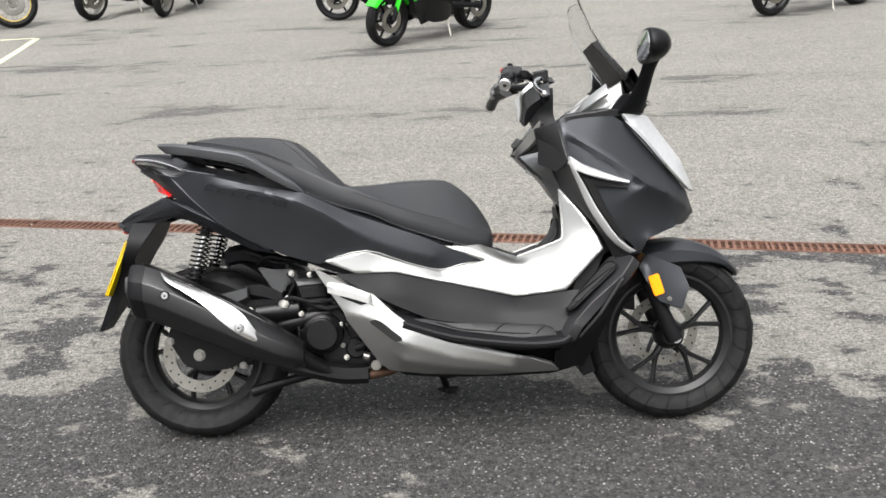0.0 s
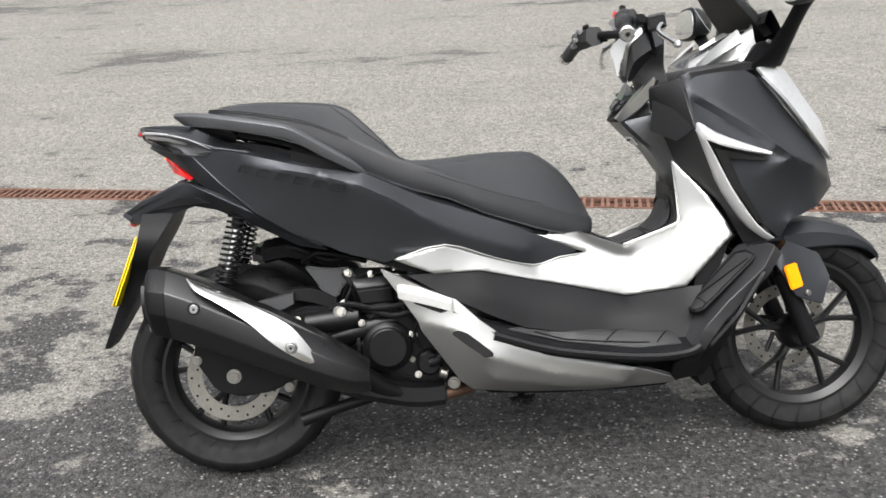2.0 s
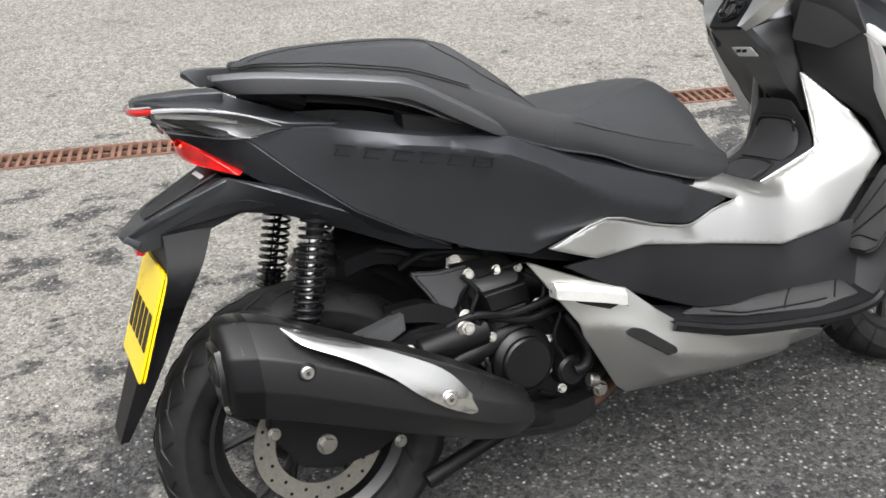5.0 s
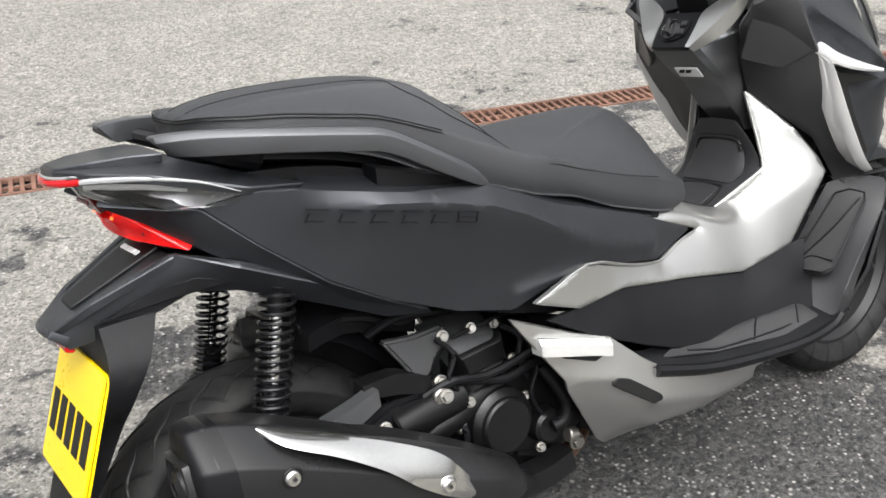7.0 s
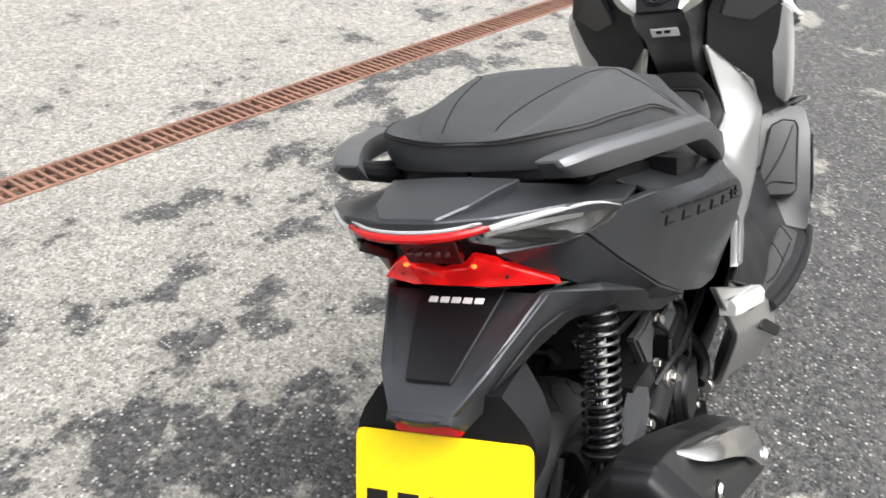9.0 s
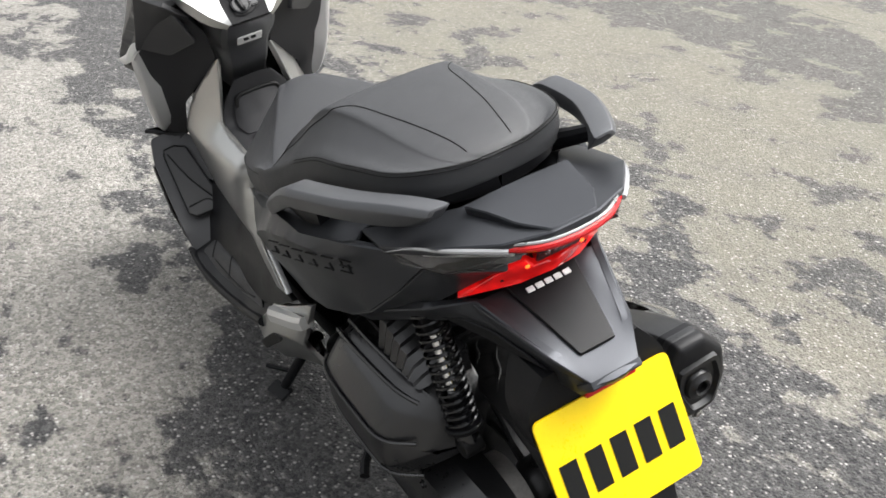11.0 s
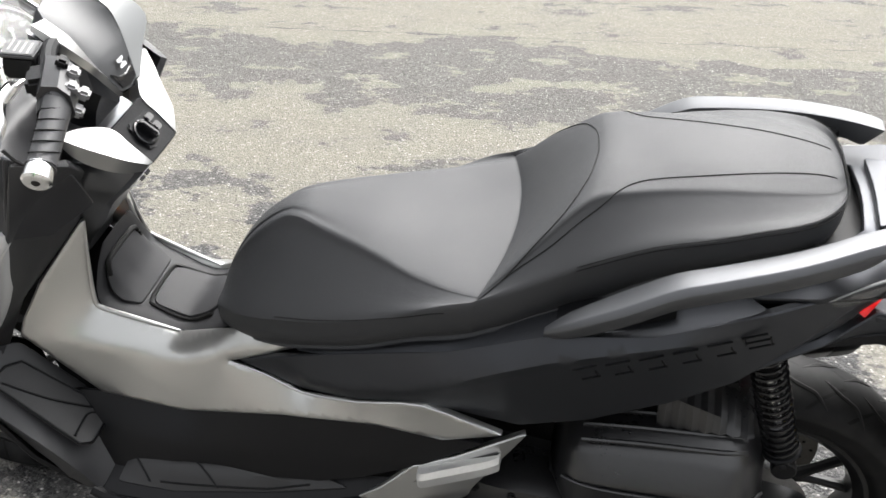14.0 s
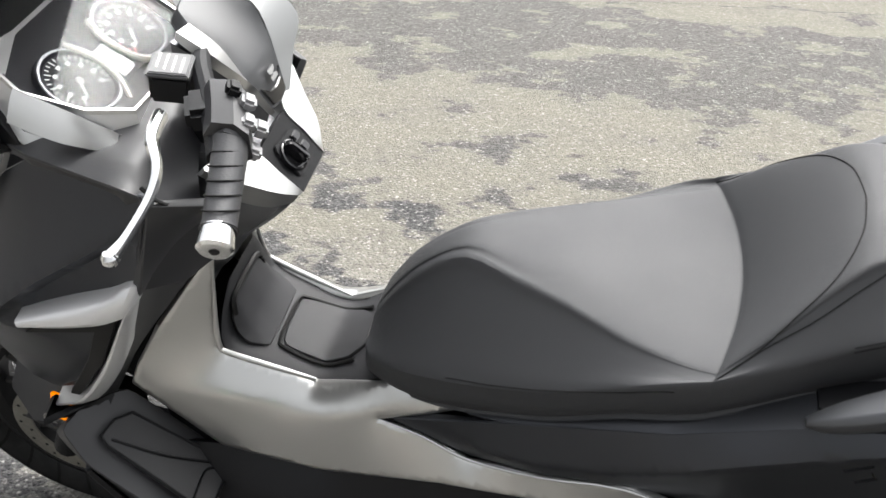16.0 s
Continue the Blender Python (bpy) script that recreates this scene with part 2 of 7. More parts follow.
def asphalt():
    m, n, l, p = nodes_of("asphalt")
    co = n.new("ShaderNodeTexCoord").outputs["Object"]
    s = n.new("ShaderNodeSeparateXYZ")
    l.new(co, s.inputs[0])
    x, y = s.outputs["X"], s.outputs["Y"]
    # how much of the ground is covered by dark ragged patches, strip by strip across the yard
    wob = arith(n, l, "MULTIPLY", arith(n, l, "SUBTRACT", noise_node(n, l, co, 0.9, 3.0), 0.5), 1.4)
    yy = arith(n, l, "ADD", y, wob)
    inner = arith(n, l, "ADD", yy, span(n, l, x, -0.5, 0.5, 0, 0.5))
    strip = arith(n, l, "MULTIPLY", span(n, l, yy, -1.1, -0.6, 0, 1), span(n, l, inner, 0.3, 1.0, 1, 0))
    verge = arith(n, l, "MULTIPLY", span(n, l, yy, -2.3, -1.7, 0, 1), span(n, l, yy, -0.9, -0.6, 1, 0))
    ahead = span(n, l, x, -1.6, 0.2, 0.68, 1.0)
    edge = arith(n, l, "MULTIPLY", span(n, l, yy, 0.5, 1.0, 0, 1), span(n, l, yy, 1.3, 2.0, 1, 0))
    band = arith(n, l, "MULTIPLY", span(n, l, yy, -4.4, -4.1, 0, 1), span(n, l, yy, -3.2, -2.6, 1, 0))
    cover = arith(n, l, "ADD", arith(n, l, "MULTIPLY", arith(n, l, "MULTIPLY", strip, ahead), 0.66), arith(n, l, "ADD", arith(n, l, "MULTIPLY", edge, 0.2), arith(n, l, "ADD", arith(n, l, "MULTIPLY", verge, 0.2), arith(n, l, "MULTIPLY", band, 0.5))))
    far = span(n, l, y, 2.4, 4.5, 0, 1)
    ragged = noise_node(n, l, co, 3.6, 10.0, 0.66, (0.75, 1, 1))
    streak = noise_node(n, l, co, 1.25, 14.0, 0.7, (0.3, 1.0, 1))
    v = arith(n, l, "ADD", arith(n, l, "MULTIPLY", ragged, arith(n, l, "SUBTRACT", 1.0, far)), arith(n, l, "MULTIPLY", streak, far))
    v = arith(n, l, "ADD", v, arith(n, l, "MULTIPLY", cover, 0.34))
    damp = arith(n, l, "MULTIPLY", span(n, l, v, 0.582, 0.615, 0, 1), arith(n, l, "MULTIPLY", span(n, l, yy, -2.2, -1.4, 0.7, 1), span(n, l, y, 2.4, 5.0, 1, 0.72)))
    halo = span(n, l, v, 0.46, 0.62, 0, 1)
    # aggregate: every stone its own tone
    stone = n.new("ShaderNodeTexVoronoi")
    stone.inputs["Scale"].default_value = 105.0
    l.new(co, stone.inputs["Vector"])
    tone = n.new("ShaderNodeSeparateColor")
    l.new(stone.outputs["Color"], tone.inputs[0])
    chips = span(n, l, stone.outputs["Distance"], 0.15, 0.6, 1, 0)
    grit = noise_node(n, l, co, 210.0, 3.0, 0.7)
    mid = noise_node(n, l, co, 26.0, 8.0, 0.72)
    g = arith(n, l, "ADD", arith(n, l, "MULTIPLY", tone.outputs[0], 0.55), arith(n, l, "MULTIPLY", span(n, l, grit, 0.3, 0.7, 0, 1), 0.45))
    dry = blend(n, l, span(n, l, g, 0.12, 0.88, 0, 1), (0.09, 0.085, 0.075), (0.32, 0.308, 0.278))
    dry = blend(n, l, span(n, l, mid, 0.5, 0.66, 0, 0.75), dry, (0.092, 0.089, 0.081))
    dry = blend(n, l, span(n, l, yy, -1.3, -0.5, 0.7, 0), dry, (0.13, 0.121, 0.091))
    dry = blend(n, l, arith(n, l, "MULTIPLY", halo, 0.35), dry, (0.112, 0.107, 0.098))
    wet = blend(n, l, span(n, l, g, 0.25, 0.95, 0, 1), (0.014, 0.014, 0.015), (0.085, 0.083, 0.08))
    wet = blend(n, l, span(n, l, mid, 0.36, 0.5, 0.4, 0), wet, (0.13, 0.127, 0.12))
    col = blend(n, l, damp, dry, wet)
    shiny = arith(n, l, "MULTIPLY", chips, span(n, l, tone.outputs[1], 0.8, 0.94, 0, 0.85))
    col = blend(n, l, shiny, col, (0.42, 0.41, 0.385))
    pits = arith(n, l, "MULTIPLY", chips, span(n, l, tone.outputs[2], 0.8, 0.97, 0, 0.7))
    col = blend(n, l, pits, col, (0.035, 0.035, 0.035))
    spots = span(n, l, noise_node(n, l, co, 6.5, 5.0, 0.62, (0.6, 1, 1)), 0.66, 0.69, 0, 0.6)
    col = blend(n, l, spots, col, (0.042, 0.041, 0.04))
    l.new(col, p.inputs["Base Color"])
    l.new(span(n, l, damp, 0, 1, 0.85, 0.75), p.inputs["Roughness"])
    p.inputs["Specular IOR Level"].default_value = 0.32
    b = n.new("ShaderNodeBump")
    b.inputs["Strength"].default_value, b.inputs["Distance"].default_value = 1.0, 0.006
    l.new(arith(n, l, "ADD", grit, arith(n, l, "MULTIPLY", chips, 0.8)), b.inputs["Height"])
    l.new(b.outputs[0], p.inputs["Normal"])
    return m


ASPHALT = asphalt()


# ---- building helpers ----
def part(name, bm, material, parent=None, label="", at=None, sharp=32):
    """Link a bmesh as one mesh object under a thing or part."""
    bmesh.ops.recalc_face_normals(bm, faces=bm.faces)
    for f in bm.faces:
        f.smooth = True
    for e in bm.edges:
        if len(e.link_faces) == 2 and e.calc_face_angle(0) > radians(sharp):
            e.smooth = False
    me = bpy.data.meshes.new(name)
    if at is not None:
        bmesh.ops.translate(bm, verts=bm.verts, vec=-Vector(at))
    bm.to_mesh(me)
    bm.free()
    me.materials.append(material)
    ob = new(name, me)
    if at is not None:
        ob.location = at
    if parent is not None:
        ob.parent = parent
        if parent.type == "MESH":
            ob.location = Vector(ob.location) - Vector(parent.location)
    if label:
        tagged(ob, label)
    return ob


def spline(pts, n=4, closed=False):
    """Catmull-Rom through the points, n steps a span."""
    p = [np.array(q, float) for q in pts]
    k = len(p)
    out = []
    for i in range(k if closed else k - 1):
        if closed:
            a, b, c, d = p[i - 1], p[i], p[(i + 1) % k], p[(i + 2) % k]
        else:
            a, b, c, d = p[max(i - 1, 0)], p[i], p[i + 1], p[min(i + 2, k - 1)]
        for j in range(n):
            t = j / n
            out.append(0.5 * (2 * b + (c - a) * t + (2 * a - 5 * b + 4 * c - d) * t * t + (3 * b - a - 3 * c + d) * t ** 3))
    if not closed:
        out.append(p[-1])
    return out


def rings_mesh(rings, closed=True, cap=True, bm=None):
    bm = bm or bmesh.new()
    vs = [[bm.verts.new(q) for q in r] for r in rings]
    m = len(rings[0])
    for a, b in zip(vs, vs[1:]):
        for j in range(m if closed else m - 1):
            k = (j + 1) % m
            bm.faces.new((a[j], a[k], b[k], b[j]))
    if cap and closed:
        bm.faces.new(vs[0][::-1])
        bm.faces.new(vs[-1])
    return bm


def loft(rings, along=4, around=3, closed=True, cap=True):
    """A smooth skin through rings of equally many points."""
    rr = [spline(r, around, closed) if around > 1 else [np.array(q, float) for q in r] for r in rings]
    cols = [spline([r[j] for r in rr], along) for j in range(len(rr[0]))]
    return rings_mesh([[c[i] for c in cols] for i in range(len(cols[0]))], closed, cap)


def sym(half):
    """A full ring from half of one, from the top centre round the +y side to the bottom centre; points are (x, y, z)."""
    return list(half) + [(x, -y, z) for x, y, z in reversed(half) if abs(y) > 1e-6]


def facet(pts, r=0.006):
    """A ring whose corners are a little rounded."""
    return soften(pts, r)


def tube(pts, r, seg=10, n=5, flat=1.0, bm=None):
    """A round bar swept along a smooth line; r may be one radius or one for each point."""
    pts = [tuple(p) for p in pts]
    rs = [r] * len(pts) if isinstance(r, (int, float)) else list(r)
    line = spline([(*p, q) for p, q in zip(pts, rs)], n) if n > 1 else [np.array((*p, q), float) for p, q in zip(pts, rs)]
    rings, up = [], Vector((0.13, 0.3, 1)).normalized()
    for i, q in enumerate(line):
        a, b = line[max(i - 1, 0)], line[min(i + 1, len(line) - 1)]
        d = Vector(b[:3] - a[:3]).normalized()
        s = d.cross(up).normalized()
        u = s.cross(d)
        rings.append([Vector(q[:3]) + (s * math.cos(math.tau * j / seg) + u * math.sin(math.tau * j / seg) * flat) * q[3] for j in range(seg)])
    return rings_mesh(rings, bm=bm)


def lathe(profile, centre=(0, 0, 0), axis="Y", seg=48, closed=False, bm=None):
    """Turn (radius, along) pairs round an axis through centre."""
    rings = []
    for j in range(seg):
        a = math.tau * j / seg
        c, s = math.cos(a), math.sin(a)
        if axis == "Y":
            rings.append([(centre[0] + r * c, centre[1] + h, centre[2] + r * s) for r, h in profile])
        elif axis == "X":
            rings.append([(centre[0] + h, centre[1] + r * c, centre[2] + r * s) for r, h in profile])
        else:
            rings.append([(centre[0] + r * c, centre[1] + r * s, centre[2] + h) for r, h in profile])
    bm = bm or bmesh.new()
    vs = [[bm.verts.new(q) for q in r] for r in rings]
    m = len(profile)
    for i in range(seg):
        a, b = vs[i], vs[(i + 1) % seg]
        for j in range(m if closed else m - 1):
            k = (j + 1) % m
            bm.faces.new((a[j], a[k], b[k], b[j]))
    bmesh.ops.remove_doubles(bm, verts=bm.verts, dist=1e-5)
    return bm


def prism(outline, y0, y1, bevel=0.004, flat="XZ", bm=None):
    """A slab with a drawn outline, in x and z (from y0 to y1) or in x and y (from z0 to z1)."""
    own = bmesh.new()
    put = (lambda a, b, h: (a, h, b)) if flat == "XZ" else (lambda a, b, h: (a, b, h)) if flat == "XY" else (lambda a, b, h: (h, a, b))
    vs = [own.verts.new(put(a, b, y0)) for a, b in outline]
    f = own.faces.new(vs)
    got = bmesh.ops.extrude_face_region(own, geom=[f])
    bmesh.ops.translate(own, verts=[v for v in got["geom"] if isinstance(v, bmesh.types.BMVert)], vec=Vector(put(0, 0, y1 - y0)))
    if bevel:
        bmesh.ops.bevel(own, geom=list(own.edges), offset=bevel, segments=2, affect="EDGES", clamp_overlap=True)
    if bm is None:
        return own
    return merge(bm, own)


def merge(bm, other):
    me = bpy.data.meshes.new("tmp")
    other.to_mesh(me)
    other.free()
    bm.from_mesh(me)
    bpy.data.meshes.remove(me)
    return bm


def block(c, size, bevel=0.004, turn=(0, 0, 0), bm=None):
    own = bmesh.new()
    bmesh.ops.create_cube(own, size=1, matrix=pose(*c, *turn) @ Matrix.Diagonal((*size, 1)))
    if bevel:
        bmesh.ops.bevel(own, geom=list(own.edges), offset=bevel, segments=2, affect="EDGES", clamp_overlap=True)
    return own if bm is None else merge(bm, own)


def rod(a, b, r0, r1=None, seg=16, bevel=0.002, bm=None):
    """A round bar from a to b with rounded ends."""
    r1 = r0 if r1 is None else r1
    a, b = Vector(a), Vector(b)
    d = (b - a).normalized()
    s = d.cross(Vector((0.31, 0.17, 0.93))).normalized()
    u = s.cross(d)
    k = min(bevel, r0 * 0.5, r1 * 0.5)
    ring = lambda c, r: [c + (s * math.cos(math.tau * j / seg) + u * math.sin(math.tau * j / seg)) * r for j in range(seg)]
    return rings_mesh([ring(a, r0 - k), ring(a + d * k, r0), ring(b - d * k, r1), ring(b, r1 - k)], bm=bm)


def hexbolt(c, axis, r=0.008, h=0.006, bm=None):
    c, d = Vector(c), Vector(axis).normalized()
    return rod(c - d * 0.002, c + d * h, r, seg=6, bevel=0.001, bm=rod(c - d * 0.002, c + d * h * 0.3, r * 1.35, seg=20, bevel=0.0005, bm=bm))


from mathutils.bvhtree import BVHTree
from mathutils.geometry import delaunay_2d_cdt


def walk_line(pts, step, closed):
    out = []
    k = len(pts)
    for i in range(k if closed else k - 1):
        a, b = np.array(pts[i], float), np.array(pts[(i + 1) % k], float)
        n = max(1, int(round(np.linalg.norm(b - a) / step)))
        out += [a + (b - a) * j / n for j in range(n)]
    if not closed:
        out.append(np.array(pts[-1], float))
    return out


def soften(pts, r):
    """Round each corner of a closed outline by about r."""
    out = []
    k = len(pts)
    for i in range(k):
        a, b, c = (np.array(pts[j % k], float) for j in (i - 1, i, i + 1))
        u, v = a - b, c - b
        lu, lv = np.linalg.norm(u), np.linalg.norm(v)
        ru, rv = min(r, lu * 0.4), min(r, lv * 0.4)
        p, q = b + u / lu * ru, b + v / lv * rv
        out += [p, 0.25 * p + 0.5 * b + 0.25 * q, q]
    return out


def skin(outline, ridges=(), points=(), side=1, drop=1, res=0.012, ease=4, rim=0.012, r=0.006, out=1):
    """A body panel: an outline of (x, y, z), folded along ridge lines, with the folds eased and the edge turned in.
    drop: the axis that the panel faces. side -1 mirrors it to the scooter's right."""
    keep = [i for i in range(3) if i != drop]
    line = soften(outline, r) if r else [np.array(q, float) for q in outline]
    ctrl = list(line)
    loop = list(range(len(ctrl)))
    edges = [(i, (i + 1) % len(ctrl)) for i in loop]
    for rd in ridges:
        s = len(ctrl)
        ctrl += [np.array(q, float) for q in rd]
        edges += [(s + i, s + i + 1) for i in range(len(rd) - 1)]
    ctrl += [np.array(q, float) for q in points]
    flat = lambda q: Vector((q[keep[0]], q[keep[1]]))
    v2, _, tris, origin, _, _ = delaunay_2d_cdt([flat(q) for q in ctrl], edges, [], 1, 1e-5)
    h = np.array([np.mean([ctrl[o][drop] for o in os]) if os else np.nan for os in origin])
    if np.isnan(h).any():
        good = [i for i in range(len(h)) if not np.isnan(h[i])]
        for i in range(len(h)):
            if np.isnan(h[i]):
                h[i] = h[min(good, key=lambda g: (v2[g] - v2[i]).length)]
    V = np.array([list(q) for q in v2])
    T = np.array([t for t in tris if len(t) == 3])
    A, B, C = V[T[:, 0]], V[T[:, 1]], V[T[:, 2]]
    den = (B[:, 1] - C[:, 1]) * (A[:, 0] - C[:, 0]) + (C[:, 0] - B[:, 0]) * (A[:, 1] - C[:, 1])
    den = np.where(abs(den) < 1e-12, 1e-12, den)

    def height(q):
        w0 = ((B[:, 1] - C[:, 1]) * (q[0] - C[:, 0]) + (C[:, 0] - B[:, 0]) * (q[1] - C[:, 1])) / den
        w1 = ((C[:, 1] - A[:, 1]) * (q[0] - C[:, 0]) + (A[:, 0] - C[:, 0]) * (q[1] - C[:, 1])) / den
        w = np.stack([w0, w1, 1 - w0 - w1], -1)
        i = int(np.argmax(w.min(1)))
        ww = np.clip(w[i], 0, 1)
        return float((ww / ww.sum()) @ h[T[i]])

    edge = walk_line([np.array(flat(q)) for q in line], res, True)
    n = len(edge)
    E = np.array(edge)
    E2 = np.roll(E, -1, 0)
    inner = []
    lo, hi = E.min(0), E.max(0)
    for jj, b in enumerate(np.arange(lo[1], hi[1], res * 0.87)):
        for a in np.arange(lo[0] + (jj % 2) * res / 2, hi[0], res):
            cross = (E[:, 1] > b) != (E2[:, 1] > b)
            xs = E[cross, 0] + (b - E[cross, 1]) / (E2[cross, 1] - E[cross, 1]) * (E2[cross, 0] - E[cross, 0])
            if (xs > a).sum() % 2 and ((E - (a, b)) ** 2).sum(1).min() > (res * 0.6) ** 2:
                inner.append((a, b))
    folds, links = [], []
    for rd in ridges:
        row = [q for q in walk_line([np.array(flat(q)) for q in rd], res, False) if ((E - q) ** 2).sum(1).min() > (res * 0.3) ** 2]
        links += [(n + len(folds) + i, n + len(folds) + i + 1) for i in range(len(row) - 1)]
        folds += row
    if folds:
        K = np.array(folds)
        inner = [q for q in inner if ((K - q) ** 2).sum(1).min() > (res * 0.5) ** 2]
    fine = [Vector(q) for q in edge] + [Vector(q) for q in folds] + [Vector(q) for q in inner]
    f2, _, ft, fo, _, _ = delaunay_2d_cdt(fine, [(i, (i + 1) % n) for i in range(n)] + links, [], 1, 1e-6)
    hh = np.array([height(q) for q in f2])
    onedge = np.array([any(o < n for o in os) for os in fo])
    weight = {}
    for t in ft:
        for a, b, c in ((t[0], t[1], t[2]), (t[1], t[2], t[0]), (t[2], t[0], t[1])):
            u, v = f2[a] - f2[c], f2[b] - f2[c]
            weight[min(a, b), max(a, b)] = weight.get((min(a, b), max(a, b)), 0.0) + u.dot(v) / max(1e-9, abs(u.x * v.y - u.y * v.x))
    pairs = np.array(list(weight))
    pull = np.clip(np.array(list(weight.values())), 0.02, 8.0)
    count = np.bincount(pairs[:, 0], pull, len(hh)) + np.bincount(pairs[:, 1], pull, len(hh))
    count[count == 0] = 1

    def mean_round(v):
        s = np.bincount(pairs[:, 0], pull * v[pairs[:, 1]], len(v)) + np.bincount(pairs[:, 1], pull * v[pairs[:, 0]], len(v))
        return s / count

    # stretched like a film between the edge and the folds, then the folds a little eased
    held = onedge | np.array([any(o < n + len(folds) for o in os) for os in fo])
    for _ in range(160):
        hh = np.where(held, hh, 0.1 * hh + 0.9 * mean_round(hh))
    for _ in range(ease):
        hh = np.where(onedge, hh, 0.5 * hh + 0.5 * mean_round(hh))
    bm = bmesh.new()
    vs = []
    for q, a in zip(f2, hh):
        p = [0, 0, 0]
        p[keep[0]], p[keep[1]], p[drop] = q[0], q[1], a
        vs.append(bm.verts.new(p))
    for t in ft:
        if len(set(t)) == 3:
            try:
                bm.faces.new([vs[i] for i in t])
            except ValueError:
                pass
    bm.normal_update()
    if rim:
        rimv, back = {}, {}
        ed = [e for e in bm.edges if len(e.link_faces) == 1]
        for e in ed:
            for v in e.verts:
                if v not in rimv:
                    nn = v.normal * (1 if v.normal[drop] * out > 0 else -1)
                    mid = sum((x.co for f in v.link_faces for x in f.verts), Vector()) / sum(len(f.verts) for f in v.link_faces)
                    away = (v.co - mid)
                    away -= nn * away.dot(nn)
                    away = away.normalized() if away.length > 1e-6 else away
                    rimv[v] = (v.co - nn * 0.0022 + away * 0.0016, v.co - nn * rim + away * 0.0008)
        for v, (a, b) in list(rimv.items()):
            rimv[v], back[v] = bm.verts.new(a), bm.verts.new(b)
        for e in ed:
            a, b = e.verts
            bm.faces.new((a, b, rimv[b], rimv[a]))
            bm.faces.new((rimv[a], rimv[b], back[b], back[a]))
    if side < 0:
        bmesh.ops.scale(bm, vec=(1, -1, 1), verts=bm.verts)
    return bm


def patch(one, two, across=6, along=5, swell=0.0, side=1, depth=0.008, way=(0, 1, 0)):
    """A smooth panel between two edge lines of equally many points, swollen in the middle, its edges turned in by depth."""
    a, b = spline(one, along), spline(two, along)
    w = np.array(way, float)
    rows = [[p + (q - p) * (k / across) + w * swell * math.sin(math.pi * k / across) for p, q in zip(a, b)] for k in range(across + 1)]
    rows = [[q - w * depth for q in rows[0]]] + rows + [[q - w * depth for q in rows[-1]]]
    return rings_mesh([[(x, side * y, z) for x, y, z in r] for r in rows], False, False)


# ---- ground with its drain channel ----
DRAIN_AT, DRAIN_TURN = Vector((0, 2.085, 0)), math.atan(-0.2326)


def ground_height(v):
    """Height across the yard: low at the drain line and at the parking strip, rising gently to both sides."""
    up = 0.06 * min(max(0.0, v - 0.2), 30.0)
    return up + 0.03 * max(0.0, -v - 3.1 if v > -40 else 36.9)


def build_ground():
    vs = [-900, -200, -60, -30, -16, -9, -6, -5, -4.4, -3.8, -3.2, -2.8, -2, -1, -0.4, -0.075, -0.074, 0.074, 0.075, 0.3, 0.6, 1, 2, 4, 7, 11, 16, 23, 31, 60, 200, 900]
    us = [-900, -200, -60, -20, -8, -4, 0, 4, 8, 20, 60, 200, 900]
    bm = bmesh.new()
    rows = []
    m = Matrix.Translation(DRAIN_AT) @ Matrix.Rotation(DRAIN_TURN, 4, "Z")
    for v in vs:
        z = -0.09 if abs(v) < 0.0745 else ground_height(v)
        rows.append([bm.verts.new(m @ Vector((u, v, z))) for u in us])
    for a, b in zip(rows, rows[1:]):
        for j in range(len(us) - 1):
            bm.faces.new((a[j], a[j + 1], b[j + 1], b[j]))
    return tagged(part("ground", bm, ASPHALT, sharp=60), "worn grey asphalt yard with dark damp patches", "ground", kind="structure")


ground = build_ground()


def build_drain():
    drain = tagged(new("drain_grate"), "rusty cast iron channel drain grate set flush in asphalt", "drain", kind="structure")
    drain.matrix_world = Matrix.Translation(DRAIN_AT) @ Matrix.Rotation(DRAIN_TURN, 4, "Z")
    for v in (-0.0665, 0.0665):
        part("rail", block((0.6, v, -0.006), (11.2, 0.016, 0.02), 0.002), RUST, drain)
    part("rail", block((0.6, 0, -0.009), (11.2, 0.012, 0.014), 0.002), RUST, drain)
    bar = bmesh.new()
    bar = block((0, 0, -0.005), (0.0155, 0.117, 0.017), 0.002)
    first = part("bar", bar, RUST, drain)
    for i in range(1, 300):
        o = new("bar", first.data)
        o.parent = drain
        o.location = (-4.95 + i * 0.0365 + (0.012 if i % 14 == 0 else 0), 0, random.uniform(-0.0012, 0.0012))
    first.location = (-4.95, 0, 0)


build_drain()

# ---- the scooter: x ahead, y to its left, z up from the ground line; it leans on its side stand ----
scooter = tagged(new("scooter"), "matt grey and silver maxi scooter parked on its side stand", "scooter")
scooter.matrix_world = pose(0, 0, 0, -15.07, 0, 0)
RW, FW = (-0.755, 0, 0.278), (0.757, 0, 0.276)


def both(name, make, material, parent=None, label="", sharp=32):
    """The same part on the left and, mirrored, on the right."""
    return [part(name, make(s), material, parent or scooter, label, sharp=sharp) for s in (1, -1)]


